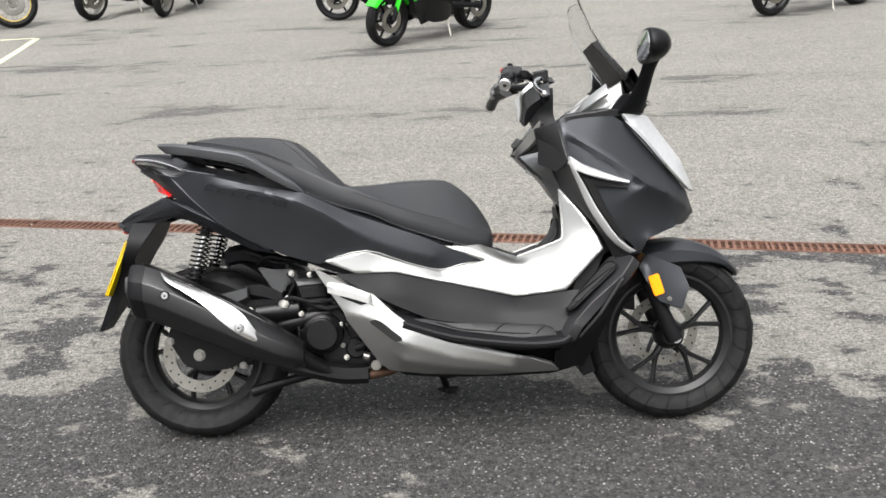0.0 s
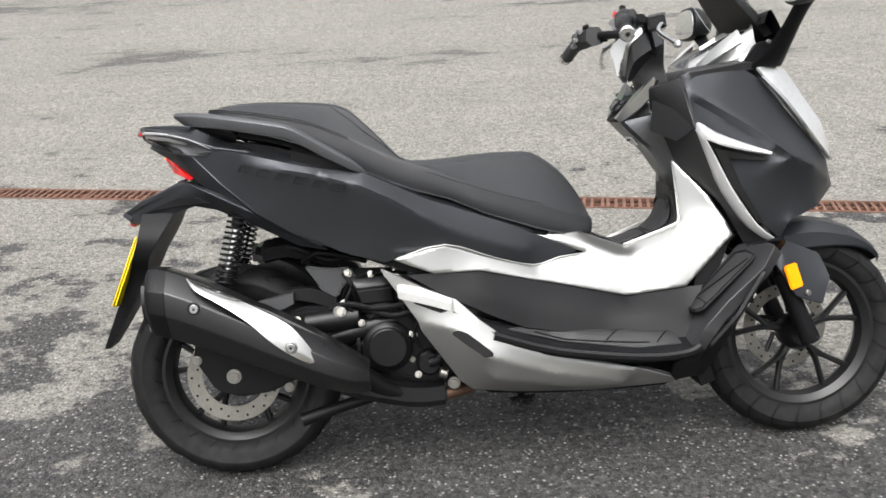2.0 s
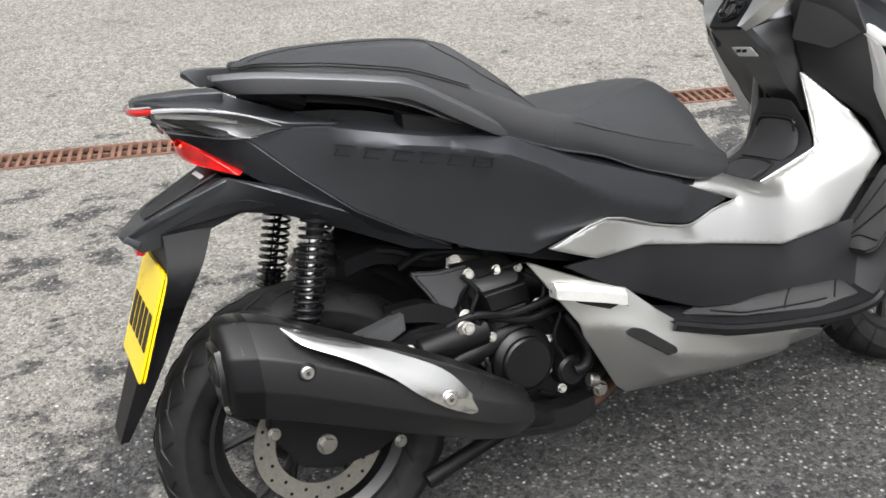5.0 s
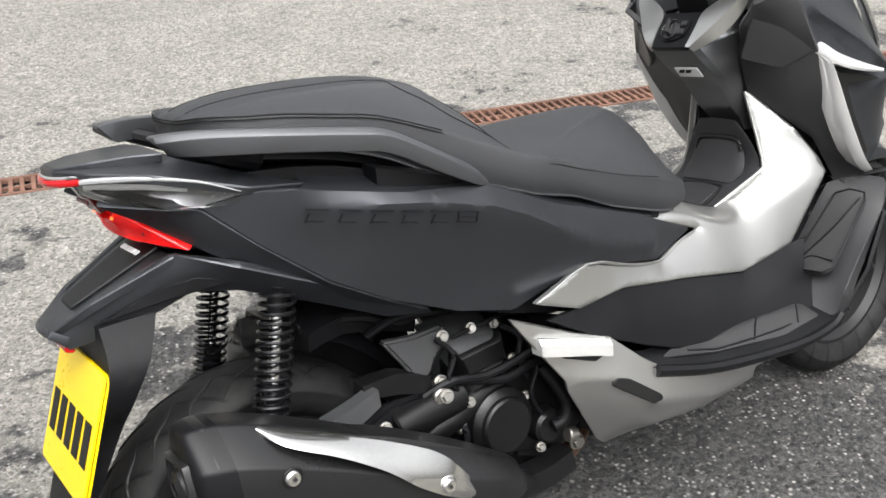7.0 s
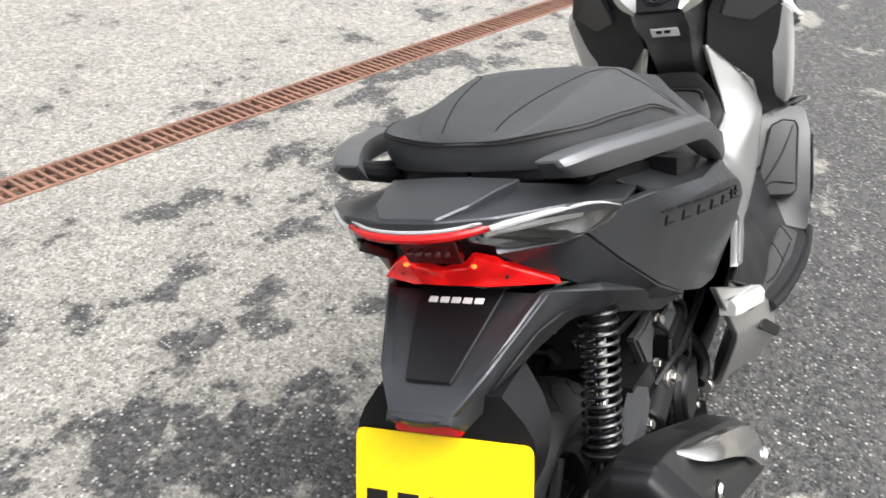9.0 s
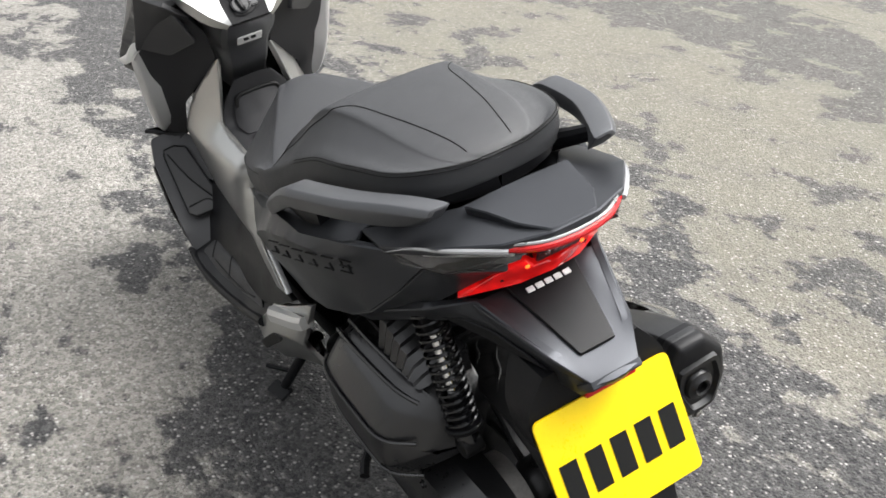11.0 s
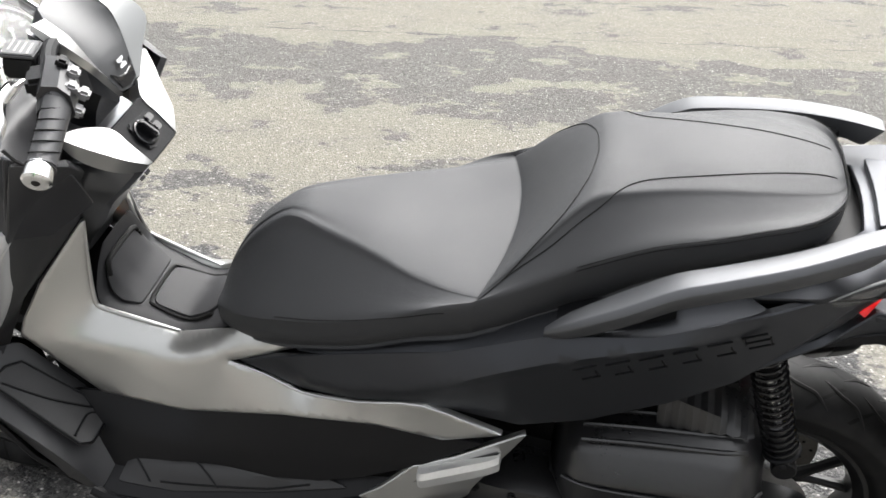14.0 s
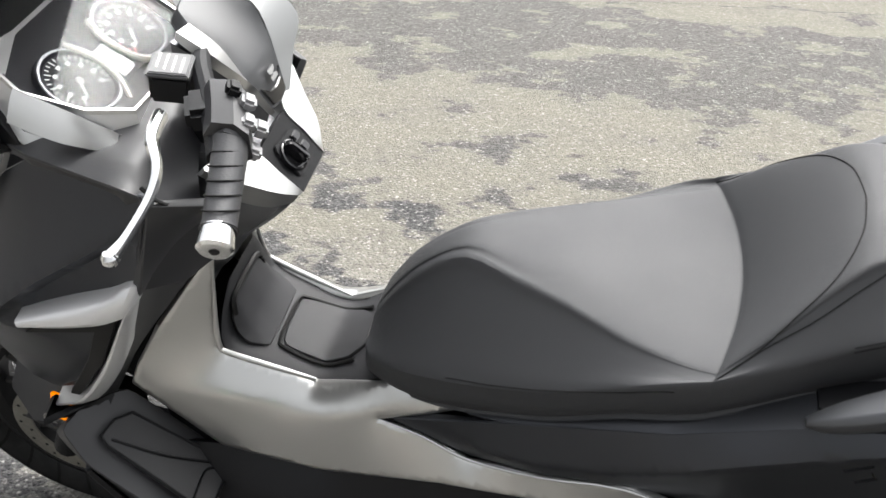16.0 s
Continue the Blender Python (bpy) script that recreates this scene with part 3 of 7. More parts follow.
# rear side panels
SIDE = [(-0.741, 0.178, 0.852), (-0.683, 0.205, 0.845), (-0.53, 0.235, 0.806), (-0.391, 0.232, 0.783), (-0.248, 0.215, 0.712), (-0.043, 0.18, 0.635),
        (0.134, 0.14, 0.553), (0.018, 0.163, 0.529), (-0.09, 0.198, 0.562), (-0.207, 0.22, 0.600), (-0.352, 0.205, 0.562), (-0.454, 0.205, 0.594),
        (-0.566, 0.20, 0.648), (-0.653, 0.195, 0.704), (-0.736, 0.175, 0.777), (-0.80, 0.152, 0.845)]
SHOULDER = [(-0.70, 0.196, 0.832), (-0.65, 0.216, 0.812), (-0.565, 0.242, 0.799), (-0.493, 0.252, 0.784), (-0.396, 0.256, 0.753), (-0.332, 0.253, 0.721), (-0.25, 0.242, 0.67), (-0.183, 0.226, 0.63), (-0.1, 0.207, 0.597), (-0.001, 0.183, 0.566)]
side_panels = both("side_panel", lambda s: skin(SIDE, [SHOULDER], (), s, ease=1, res=0.011), GREY, label="matt grey side panel")

# silver panels along the tunnel
CREASE = [(0.075, 0.1425, 0.592), (0.155, 0.144, 0.567), (0.235, 0.141, 0.5405), (0.294, 0.131, 0.5345), (0.39, 0.15, 0.5505), (0.485, 0.165, 0.5675)]
TUNNEL = [(-0.33, 0.24, 0.572), (-0.207, 0.224, 0.598), (-0.09, 0.20, 0.558), (0.016, 0.168, 0.527), (0.085, 0.152, 0.5405), (0.157, 0.141, 0.5465), (0.085, 0.1435, 0.579), (0.014, 0.136, 0.604), (0.06, 0.129, 0.613), (0.14, 0.114, 0.602), (0.2, 0.101, 0.577), (0.264, 0.092, 0.5535),
          (0.33, 0.098, 0.575), (0.394, 0.104, 0.598), (0.406, 0.103, 0.612), (0.408, 0.092, 0.66), (0.401, 0.070, 0.763), (0.408, 0.075, 0.76), (0.472, 0.137, 0.672), (0.51, 0.162, 0.607), (0.523, 0.17, 0.574), (0.404, 0.165, 0.449), (0.248, 0.17, 0.437), (0.053, 0.19, 0.488), (-0.121, 0.218, 0.53), (-0.235, 0.232, 0.532)]
both("tunnel_panel", lambda s: skin(walk_line(soften(TUNNEL, 0.003), 0.015, True), [walk_line([np.array(q) for q in CREASE], 0.015, False)], (), s, r=0, ease=8, res=0.007), SILVER, label="silver painted panel", sharp=60)
both("panel_lip", lambda s: tube([(x, s * y, z) for x, y, z in ((0.404, 0.072, 0.75), (0.408, 0.092, 0.66), (0.406, 0.103, 0.612), (0.394, 0.104, 0.599), (0.33, 0.098, 0.576), (0.264, 0.092, 0.555))], [0.002, 0.0038, 0.0045, 0.0045, 0.0042, 0.002], 10, 4), SILVER)
both("panel_edge", lambda s: tube([(x, s * y, z) for x, y, z in ((0.155, 0.1395, 0.5465), (0.085, 0.1535, 0.5405), (0.016, 0.1695, 0.527), (-0.09, 0.2015, 0.558), (-0.205, 0.2255, 0.598), (-0.32, 0.241, 0.575))], [0.0012, 0.0028, 0.003, 0.0026, 0.0026, 0.0012], 8, 3), SILVER)

# black footwell sides
WELL = [(-0.30, 0.226, 0.53), (-0.235, 0.226, 0.53), (-0.121, 0.212, 0.527), (0.053, 0.184, 0.485), (0.248, 0.164, 0.434), (0.404, 0.16, 0.446), (0.47, 0.17, 0.45),
        (0.46, 0.2, 0.40), (0.40, 0.235, 0.325), (0.184, 0.225, 0.345), (-0.022, 0.235, 0.385), (-0.10, 0.24, 0.42), (-0.2, 0.238, 0.47)]
both("footwell_side", lambda s: skin(WELL, [[(-0.14, 0.236, 0.475), (0.0, 0.222, 0.43), (0.2, 0.206, 0.395), (0.37, 0.206, 0.39)]], (), s, ease=8), SMOOTHBLACK)

# lower silver cowls
LOW = [(-0.366, 0.211, 0.548), (-0.255, 0.232, 0.492), (-0.187, 0.24, 0.465), (-0.132, 0.252, 0.412), (-0.06, 0.254, 0.356), (0.024, 0.242, 0.325), (0.26, 0.192, 0.254), (0.361, 0.155, 0.213), (0.38, 0.127, 0.192),
       (0.16, 0.135, 0.188), (-0.04, 0.14, 0.20), (-0.150, 0.155, 0.218), (-0.18, 0.172, 0.245), (-0.273, 0.222, 0.39), (-0.28, 0.226, 0.415)]
CREASES = [[(-0.265, 0.233, 0.409), (-0.194, 0.25, 0.392), (-0.122, 0.269, 0.324), (0.047, 0.243, 0.264), (0.23, 0.197, 0.22)], [(-0.19, 0.242, 0.452), (-0.132, 0.254, 0.398), (-0.06, 0.257, 0.345), (0.024, 0.246, 0.314), (0.26, 0.196, 0.246)],
           [(-0.2, 0.228, 0.345), (-0.1, 0.236, 0.262), (0.06, 0.215, 0.228), (0.22, 0.178, 0.205)]]
both("lower_cowl", lambda s: skin(LOW, CREASES, (), s, ease=1, res=0.009), SILVER, label="silver lower cowl")

# front cowl sides
COWL = [(0.388, 0.205, 0.972), (0.54, 0.175, 0.993), (0.60, 0.17, 0.955), (0.73, 0.145, 0.812), (0.80, 0.10, 0.745), (0.835, 0.055, 0.672), (0.745, 0.165, 0.632), (0.655, 0.205, 0.602),
        (0.637, 0.188, 0.56), (0.53, 0.212, 0.65), (0.42, 0.233, 0.845)]
FOLDS = [[(0.405, 0.218, 0.935), (0.47, 0.228, 0.893), (0.56, 0.239, 0.835), (0.648, 0.25, 0.765)], [(0.42, 0.211, 0.905), (0.47, 0.211, 0.875), (0.55, 0.217, 0.822), (0.63, 0.235, 0.762)], [(0.648, 0.25, 0.765), (0.60, 0.232, 0.735), (0.555, 0.218, 0.70)], [(0.648, 0.25, 0.765), (0.72, 0.205, 0.735), (0.80, 0.115, 0.69)]]
both("front_cowl", lambda s: skin(COWL, FOLDS, (), s, ease=1, res=0.01), GREY, label="matt grey front cowl")


def bow(x, y):
    """How far the seat's cross lines bend backwards in the middle, round the rider's back stop."""
    a = np.interp(-x, [0.19, 0.275, 0.40, 0.56], [0.0, 0.036, 0.036, 0.0])
    return -a * max(0.0, 1 - (y / 0.2) ** 2)


def seat_ring(x, zt, w1, z1, w2, z2, zb):
    ring = sym([(x, 0, zt), (x, w1 * 0.5, zt - (zt - z1) * 0.15), (x, w1 - 0.014, z1 + (zt - z1) * 0.35), (x, w1, z1), (x, w1 * 0.88 + w2 * 0.12, z1 * 0.86 + z2 * 0.14), (x, w1 * 0.4 + w2 * 0.6, z1 * 0.4 + z2 * 0.6 + 0.003),
                (x, w2 - 0.004, z2 + 0.012), (x, w2, z2), (x, w2 + 0.001, (z2 + zb) / 2), (x, w2 - 0.006, zb + 0.004), (x, w2 - 0.016, zb), (x, 0, zb)])
    return [(a + bow(a, b), b, c) for a, b, c in ring]


SEAT = [(0.189, 0.634, 0.02, 0.632, 0.07, 0.613, 0.592), (0.178, 0.664, 0.03, 0.659, 0.095, 0.62, 0.588), (0.142, 0.723, 0.035, 0.715, 0.118, 0.632, 0.588), (0.10, 0.768, 0.035, 0.76, 0.137, 0.648, 0.597), (0.045, 0.803, 0.04, 0.797, 0.156, 0.668, 0.612),
        (-0.02, 0.808, 0.07, 0.80, 0.172, 0.688, 0.635), (-0.1, 0.806, 0.105, 0.797, 0.187, 0.714, 0.664), (-0.18, 0.799, 0.145, 0.79, 0.196, 0.748, 0.702), (-0.24, 0.797, 0.170, 0.791, 0.202, 0.775, 0.722), (-0.272, 0.80, 0.180, 0.795, 0.202, 0.785, 0.732), (-0.279, 0.801, 0.181, 0.796, 0.202, 0.787, 0.735),
        (-0.282, 0.804, 0.181, 0.80, 0.2015, 0.789, 0.736), (-0.29, 0.818, 0.178, 0.810, 0.201, 0.793, 0.74), (-0.33, 0.876, 0.162, 0.856, 0.196, 0.812, 0.757), (-0.37, 0.922, 0.136, 0.902, 0.189, 0.833, 0.776), (-0.395, 0.943, 0.123, 0.928, 0.185, 0.847, 0.787), (-0.415, 0.951, 0.115, 0.940, 0.182, 0.857, 0.796), (-0.445, 0.956, 0.11, 0.947, 0.179, 0.87, 0.808), (-0.52, 0.962, 0.102, 0.955, 0.174, 0.9, 0.848), (-0.60, 0.966, 0.096, 0.959, 0.168, 0.918, 0.876), (-0.66, 0.967, 0.092, 0.960, 0.157, 0.930, 0.890),
        (-0.70, 0.965, 0.085, 0.958, 0.146, 0.935, 0.898), (-0.728, 0.962, 0.077, 0.955, 0.132, 0.939, 0.902), (-0.747, 0.958, 0.067, 0.952, 0.113, 0.941, 0.905), (-0.759, 0.954, 0.055, 0.949, 0.092, 0.941, 0.907), (-0.766, 0.949, 0.04, 0.946, 0.068, 0.939, 0.908), (-0.770, 0.944, 0.022, 0.943, 0.04, 0.937, 0.909), (-0.771, 0.938, 0.01, 0.937, 0.02, 0.932, 0.910)]
seat = part("seat", loft([seat_ring(*q) for q in SEAT], 3, 3), VINYL, scooter, "black vinyl stepped dual seat", sharp=24)


# wheels
def wheel(c, width, tyre_r, rim_r, spokes, parent):
    w = new("wheel")
    w.parent, w.location = parent, c
    h = width / 2
    prof = [(rim_r + 0.004, -h * 0.62), (rim_r + 0.02, -h * 0.86), (rim_r + 0.045, -h * 0.98), (tyre_r - 0.036, -h), (tyre_r - 0.018, -h * 0.82), (tyre_r - 0.006, -h * 0.5), (tyre_r, 0)]
    prof = prof + [(r, -y) for r, y in prof[-2::-1]]
    line = spline([(r, y, 0) for r, y in prof], 3)
    part("tyre", lathe([(q[0], q[1]) for q in line], seg=72), TYRE, w)
    # thin black strips proud of the rubber, standing in for shaded grooves
    grooves = bmesh.new()
    for i in range(24):
        for s in (1, -1):
            a = math.tau * (i + (0.5 if s < 0 else 0.0)) / 24
            row = []
            for j, q in enumerate(np.array((0.14, 0.3, 0.46, 0.62, 0.82, 1.0)) * (0.84 if width > 0.13 else 0.62)):
                r = tyre_r - np.interp(q, [0, 0.5, 0.82, 1.0], [0.0, 0.006, 0.018, 0.036]) + 0.0003
                b = a + 0.05 * j + (0.05 if j > 2 else 0.0)
                row.append((r * math.cos(b), s * h * q, r * math.sin(b)))
            tube(row, [(width / 0.142) ** 3 * q for q in (0.0014, 0.0036, 0.0044, 0.0042, 0.0036, 0.001)], 6, 2, 0.6, grooves)
    tread = part("tread", grooves, INKSHADE, w)
    tagged(tread, "black strips on the tyre, painted shade of the tread grooves", kind="stuff")
    k = h * 0.62
    rim = [(rim_r + 0.006, -k), (rim_r + 0.004, -k + 0.006), (rim_r - 0.008, -k + 0.012), (rim_r - 0.016, -k + 0.03), (rim_r - 0.02, 0), (rim_r - 0.016, k - 0.03), (rim_r - 0.008, k - 0.012), (rim_r + 0.004, k - 0.006), (rim_r + 0.006, k),
           (rim_r - 0.004, k), (rim_r - 0.020, k - 0.012), (rim_r - 0.028, 0), (rim_r - 0.020, -k + 0.012), (rim_r - 0.004, -k)]
    part("rim", lathe(rim, seg=72, closed=True), RIM, w)
    for e in (-k, k):
        part("rim_lip", lathe([(rim_r + 0.007, e - 0.0015), (rim_r + 0.008, e), (rim_r + 0.007, e + 0.0015), (rim_r - 0.003, e + 0.0015), (rim_r - 0.005, e), (rim_r - 0.003, e - 0.0015)], seg=72, closed=True), RIM, w)
    part("hub", lathe([(0.012, -0.05), (0.03, -0.05), (0.036, -0.044), (0.05, -0.02), (0.05, 0.02), (0.036, 0.044), (0.03, 0.05), (0.012, 0.05)], seg=32, closed=True), RIM, w)
    for i in range(spokes):
        a = math.tau * (i + 0.3) / spokes
        bm = bmesh.new()
        for d in (-0.24, 0.24):
            p = [(0.035, a), (0.075, a + d * 0.08), (rim_r * 0.58, a + d * 0.55), (rim_r - 0.02, a + d)]
            tube([(r * math.cos(b), 0.0, r * math.sin(b)) for r, b in p], [0.013, 0.011, 0.008, 0.009], 8, 4, 1.0, bm)
        bmesh.ops.scale(bm, vec=(1, 1.35, 1), verts=bm.verts)
        part("spoke", bm, RIM, w)
    return w


front_wheel = wheel(FW, 0.118, 0.276, 0.196, 5, scooter)
rear_wheel = wheel(RW, 0.142, 0.277, 0.186, 5, scooter)

# ---- tail ----
def mirrored(half):
    """A whole outline from its left half, first to last."""
    return list(half) + [(x, -y, z) for x, y, z in reversed(half)]


TAILTOP = mirrored([(-0.80, 0.02, 0.909), (-0.796, 0.08, 0.905), (-0.74, 0.118, 0.880), (-0.655, 0.176, 0.846), (-0.74, 0.183, 0.862), (-0.85, 0.151, 0.901), (-0.92, 0.094, 0.915), (-0.946, 0.035, 0.9195)])
CREASE = [(-0.80, 0.092, 0.901), (-0.85, 0.081, 0.908), (-0.905, 0.066, 0.915)]
tail_top = part("tail_cowl", skin(TAILTOP, [[(x, k * y, z) for x, y, z in CREASE] for k in (1, -1)], (), 1, 2, r=0.004, ease=1, res=0.008), GREY, scooter, "matt grey tail cowl")
part("tail_panel", skin(mirrored([(-0.815, 0.02, 0.920), (-0.813, 0.083, 0.9165), (-0.855, 0.071, 0.921), (-0.905, 0.058, 0.9225), (-0.9425, 0.034, 0.9215)]), [], (), 1, 2, r=0.003, res=0.01, rim=0.012), GREY, tail_top, "raised flat middle of the tail cowl")
INDIC = [(-0.938, 0.07, 0.912), (-0.86, 0.14, 0.898), (-0.80, 0.164, 0.88), (-0.741, 0.18, 0.853), (-0.77, 0.171, 0.843), (-0.84, 0.148, 0.853), (-0.90, 0.104, 0.87), (-0.93, 0.078, 0.888)]
for s in (1, -1):
    ind = part("indicator", skin(INDIC, [], (), s, r=0.002, rim=0.008, res=0.009), CLEAR, scooter, "clear indicator lens")
    inside = [(x + 0.006, y - 0.014, z * 0.997 + 0.001) for x, y, z in INDIC]
    part("reflector_bowl", skin(inside, [[(-0.90, 0.092, 0.89), (-0.80, 0.142, 0.866)]], (), s, r=0.002, rim=0.004, res=0.009), BOWL, ind)
    lamp = [(-0.92, 0.078, 0.897), (-0.86, 0.128, 0.889), (-0.81, 0.15, 0.876)]
    part("light_strip", tube([(a, b * s, c) for a, b, c in lamp], 0.0065, 8, 1), WHITE, ind)
bar_line = [(-0.918, 0.09, 0.9035), (-0.9435, 0.05, 0.902), (-0.9515, 0, 0.9015), (-0.9435, -0.05, 0.902), (-0.918, -0.09, 0.9035)]
tail_light = part("tail_light", tube(bar_line, [0.005, 0.0066, 0.0066, 0.0066, 0.005], 10, 5, 0.9), REDLENS, scooter, "red tail light bar")
part("light_edge", tube([(x - 0.0005, y, z + 0.0072) for x, y, z in bar_line], 0.0024, 8, 5), LENSGLARE, tail_light, "thin pale upper edge of the tail light")
# pale tubes added in place of the sky's reflection on the clear lens
for s in (1, -1):
    glare_line = [(-0.75, 0.1815, 0.858), (-0.80, 0.167, 0.882), (-0.86, 0.1445, 0.898), (-0.908, 0.107, 0.9035), (-0.926, 0.089, 0.9035)]
    part("lens_glare", tube([(x - 0.001, s * y, z) for x, y, z in glare_line], [0.0008, 0.002, 0.0032, 0.0045, 0.004], 8, 4, 1.0), LENSGLARE, tail_light, "pale sky reflection added as a tube along the tail lens")
TAILBACK = mirrored([(-0.925, 0.02, 0.892), (-0.915, 0.088, 0.89), (-0.86, 0.13, 0.862), (-0.79, 0.15, 0.835), (-0.775, 0.13, 0.775), (-0.835, 0.07, 0.785), (-0.845, 0.01, 0.788)])
part("tail_back", skin(TAILBACK, [[(-0.855, 0.085, 0.855), (-0.862, -0.0, 0.855), (-0.855, -0.085, 0.855)]], (), 1, 0, out=-1, r=0.004), SMOOTHBLACK, scooter)
WINGS = [(-0.806, 0.12, 0.782), (-0.85, 0.075, 0.818), (-0.872, 0.046, 0.84), (-0.876, 0.036, 0.826), (-0.88, 0, 0.824), (-0.876, -0.036, 0.826), (-0.872, -0.046, 0.84), (-0.85, -0.075, 0.818), (-0.806, -0.12, 0.782), (-0.858, -0.05, 0.796), (-0.87, 0, 0.802), (-0.858, 0.05, 0.796)]
brake = part("brake_light", skin([(x - 0.013, y, z + (0.008 if abs(y) < 0.1 else 0.003)) for x, y, z in WINGS], [[(-0.836, 0.1, 0.797), (-0.897, 0.0, 0.822), (-0.836, -0.1, 0.797)]], (), 1, 0, out=-1, r=0.002, res=0.008), BRAKELENS, scooter, "red brake light wings")
for y in (0.044, -0.044):
    part("lit_led", block((-0.889, y, 0.839), (0.004, 0.007, 0.005), 0.0015), REDLIT, brake)
stop = part("centre_lens", skin([(-0.917, 0.036, 0.886), (-0.917, -0.036, 0.886), (-0.898, -0.034, 0.846), (-0.898, 0.034, 0.846)], [], (), 1, 0, out=-1, r=0.003), DARKRED, scooter)
for i in range(5):
    part("led", rod((-0.909, -0.024 + i * 0.012, 0.864), (-0.9125, -0.024 + i * 0.012, 0.864), 0.0042, seg=12), DARKRED, stop)

TAILSIDE = [(-0.915, 0.088, 0.868), (-0.84, 0.14, 0.849), (-0.803, 0.15, 0.842), (-0.738, 0.172, 0.775), (-0.655, 0.192, 0.70), (-0.566, 0.198, 0.644), (-0.50, 0.19, 0.608), (-0.61, 0.172, 0.655), (-0.70, 0.152, 0.71), (-0.79, 0.128, 0.772), (-0.86, 0.085, 0.83)]
both("tail_side", lambda s: skin(TAILSIDE, [[(-0.85, 0.118, 0.84), (-0.76, 0.15, 0.765), (-0.62, 0.183, 0.67)]], (), s, r=0.003), GREY)
FIN = [(-1.006, 0.03, 0.702), (-0.952, 0.066, 0.735), (-0.84, 0.106, 0.783), (-0.767, 0.152, 0.75), (-0.65, 0.18, 0.692), (-0.545, 0.186, 0.632), (-0.49, 0.18, 0.598), (-0.56, 0.166, 0.612), (-0.66, 0.142, 0.662), (-0.76, 0.116, 0.708), (-0.82, 0.096, 0.720), (-0.9, 0.07, 0.69), (-0.985, 0.045, 0.678)]
both("fender_fin", lambda s: skin(FIN, [[(-1.0, 0.042, 0.695), (-0.86, 0.098, 0.75), (-0.80, 0.125, 0.748), (-0.65, 0.168, 0.675)]], (), s, r=0.004), GREY)
SLIT = [(-0.945, 0.068, 0.708), (-0.86, 0.098, 0.738), (-0.815, 0.116, 0.742), (-0.765, 0.13, 0.727), (-0.85, 0.102, 0.722)]
both("fin_recess", lambda s: skin(SLIT, [], (), s, r=0.003, rim=0.006), BLACK)
FENDER = mirrored([(-0.834, 0.01, 0.778), (-0.838, 0.108, 0.78), (-0.952, 0.068, 0.738), (-1.006, 0.036, 0.706), (-1.012, 0.01, 0.706)])
dent = [[(-0.838, k * 0.07, 0.784), (-0.992, k * 0.038, 0.716)] for k in (1, -1)]
fender = part("rear_fender", skin(FENDER, dent, (), 1, 2, r=0.003, res=0.009, ease=3), GREY, scooter, "matt grey rear fender")
part("centre_panel", skin(mirrored([(-0.842, 0.004, 0.7865), (-0.842, 0.056, 0.7865), (-0.968, 0.028, 0.7315), (-0.968, 0.004, 0.7315)]), [], (), 1, 2, r=0.002, rim=0.002), SMOOTHBLACK, fender)
for i in range(5):
    part("badge", block((-0.864, 0.0305 - i * 0.0152, 0.7800), (0.0085, 0.0118, 0.0022), 0.0006, (0, -24, 0)), WHITE, fender, "small white bar of the emblem")
part("fender_lip", skin([(-1.009, 0.04, 0.70), (-1.009, -0.04, 0.70), (-0.988, -0.05, 0.686), (-0.988, 0.05, 0.686)], [], (), 1, 0, out=-1, r=0.004), GREY, fender)


def slab(x0, x1, y, z):
    return [(x0, y, z), (x0, -y, z), (x1, -y, z), (x1, y, z)]


holder = part("plate_holder", loft([slab(-0.95, -0.87, 0.08, 0.705), slab(-0.957, -0.90, 0.115, 0.655), slab(-0.975, -0.935, 0.112, 0.60), slab(-1.0, -0.955, 0.075, 0.55), slab(-1.045, -1.012, 0.06, 0.45), slab(-1.085, -1.07, 0.045, 0.362)], 3, 1), BLACK, scooter, "black plate holder flap")
part("rear_reflector", block((-0.983, 0, 0.682), (0.014, 0.084, 0.02), 0.002, (0, 20, 0)), REDLENS, holder)
TILT = math.degrees(math.atan2(0.075, 0.175))
plate_m = pose(-0.998, 0, 0.565, 0, TILT, 0)


def plated(make):
    bm = make
    bmesh.ops.transform(bm, matrix=plate_m, verts=bm.verts)
    return bm


def rounded_plate(w, h, x0, x1, r=0.01):
    pts = []
    for cx, cy, a0 in ((w / 2 - r, h / 2 - r, 0), (-w / 2 + r, h / 2 - r, 90), (-w / 2 + r, -h / 2 + r, 180), (w / 2 - r, -h / 2 + r, 270)):
        pts += [(cx + r * math.cos(radians(a0 + k * 30)), cy + r * math.sin(radians(a0 + k * 30))) for k in range(4)]
    return prism(pts, x0, x1, 0.0008, "YZ")


number_plate = part("number_plate", plated(rounded_plate(0.232, 0.186, -0.0035, 0)), PLATE, scooter, "yellow rear number plate")
part("plate_backing", plated(rounded_plate(0.228, 0.184, 0.002, 0.006)), PLATE, number_plate)
for i in range(5):
    part("plate_bar", plated(block((-0.0042, 0.0855 - i * 0.0428, -0.012), (0.0012, 0.0285, 0.062), 0)), INKSHADE, number_plate)

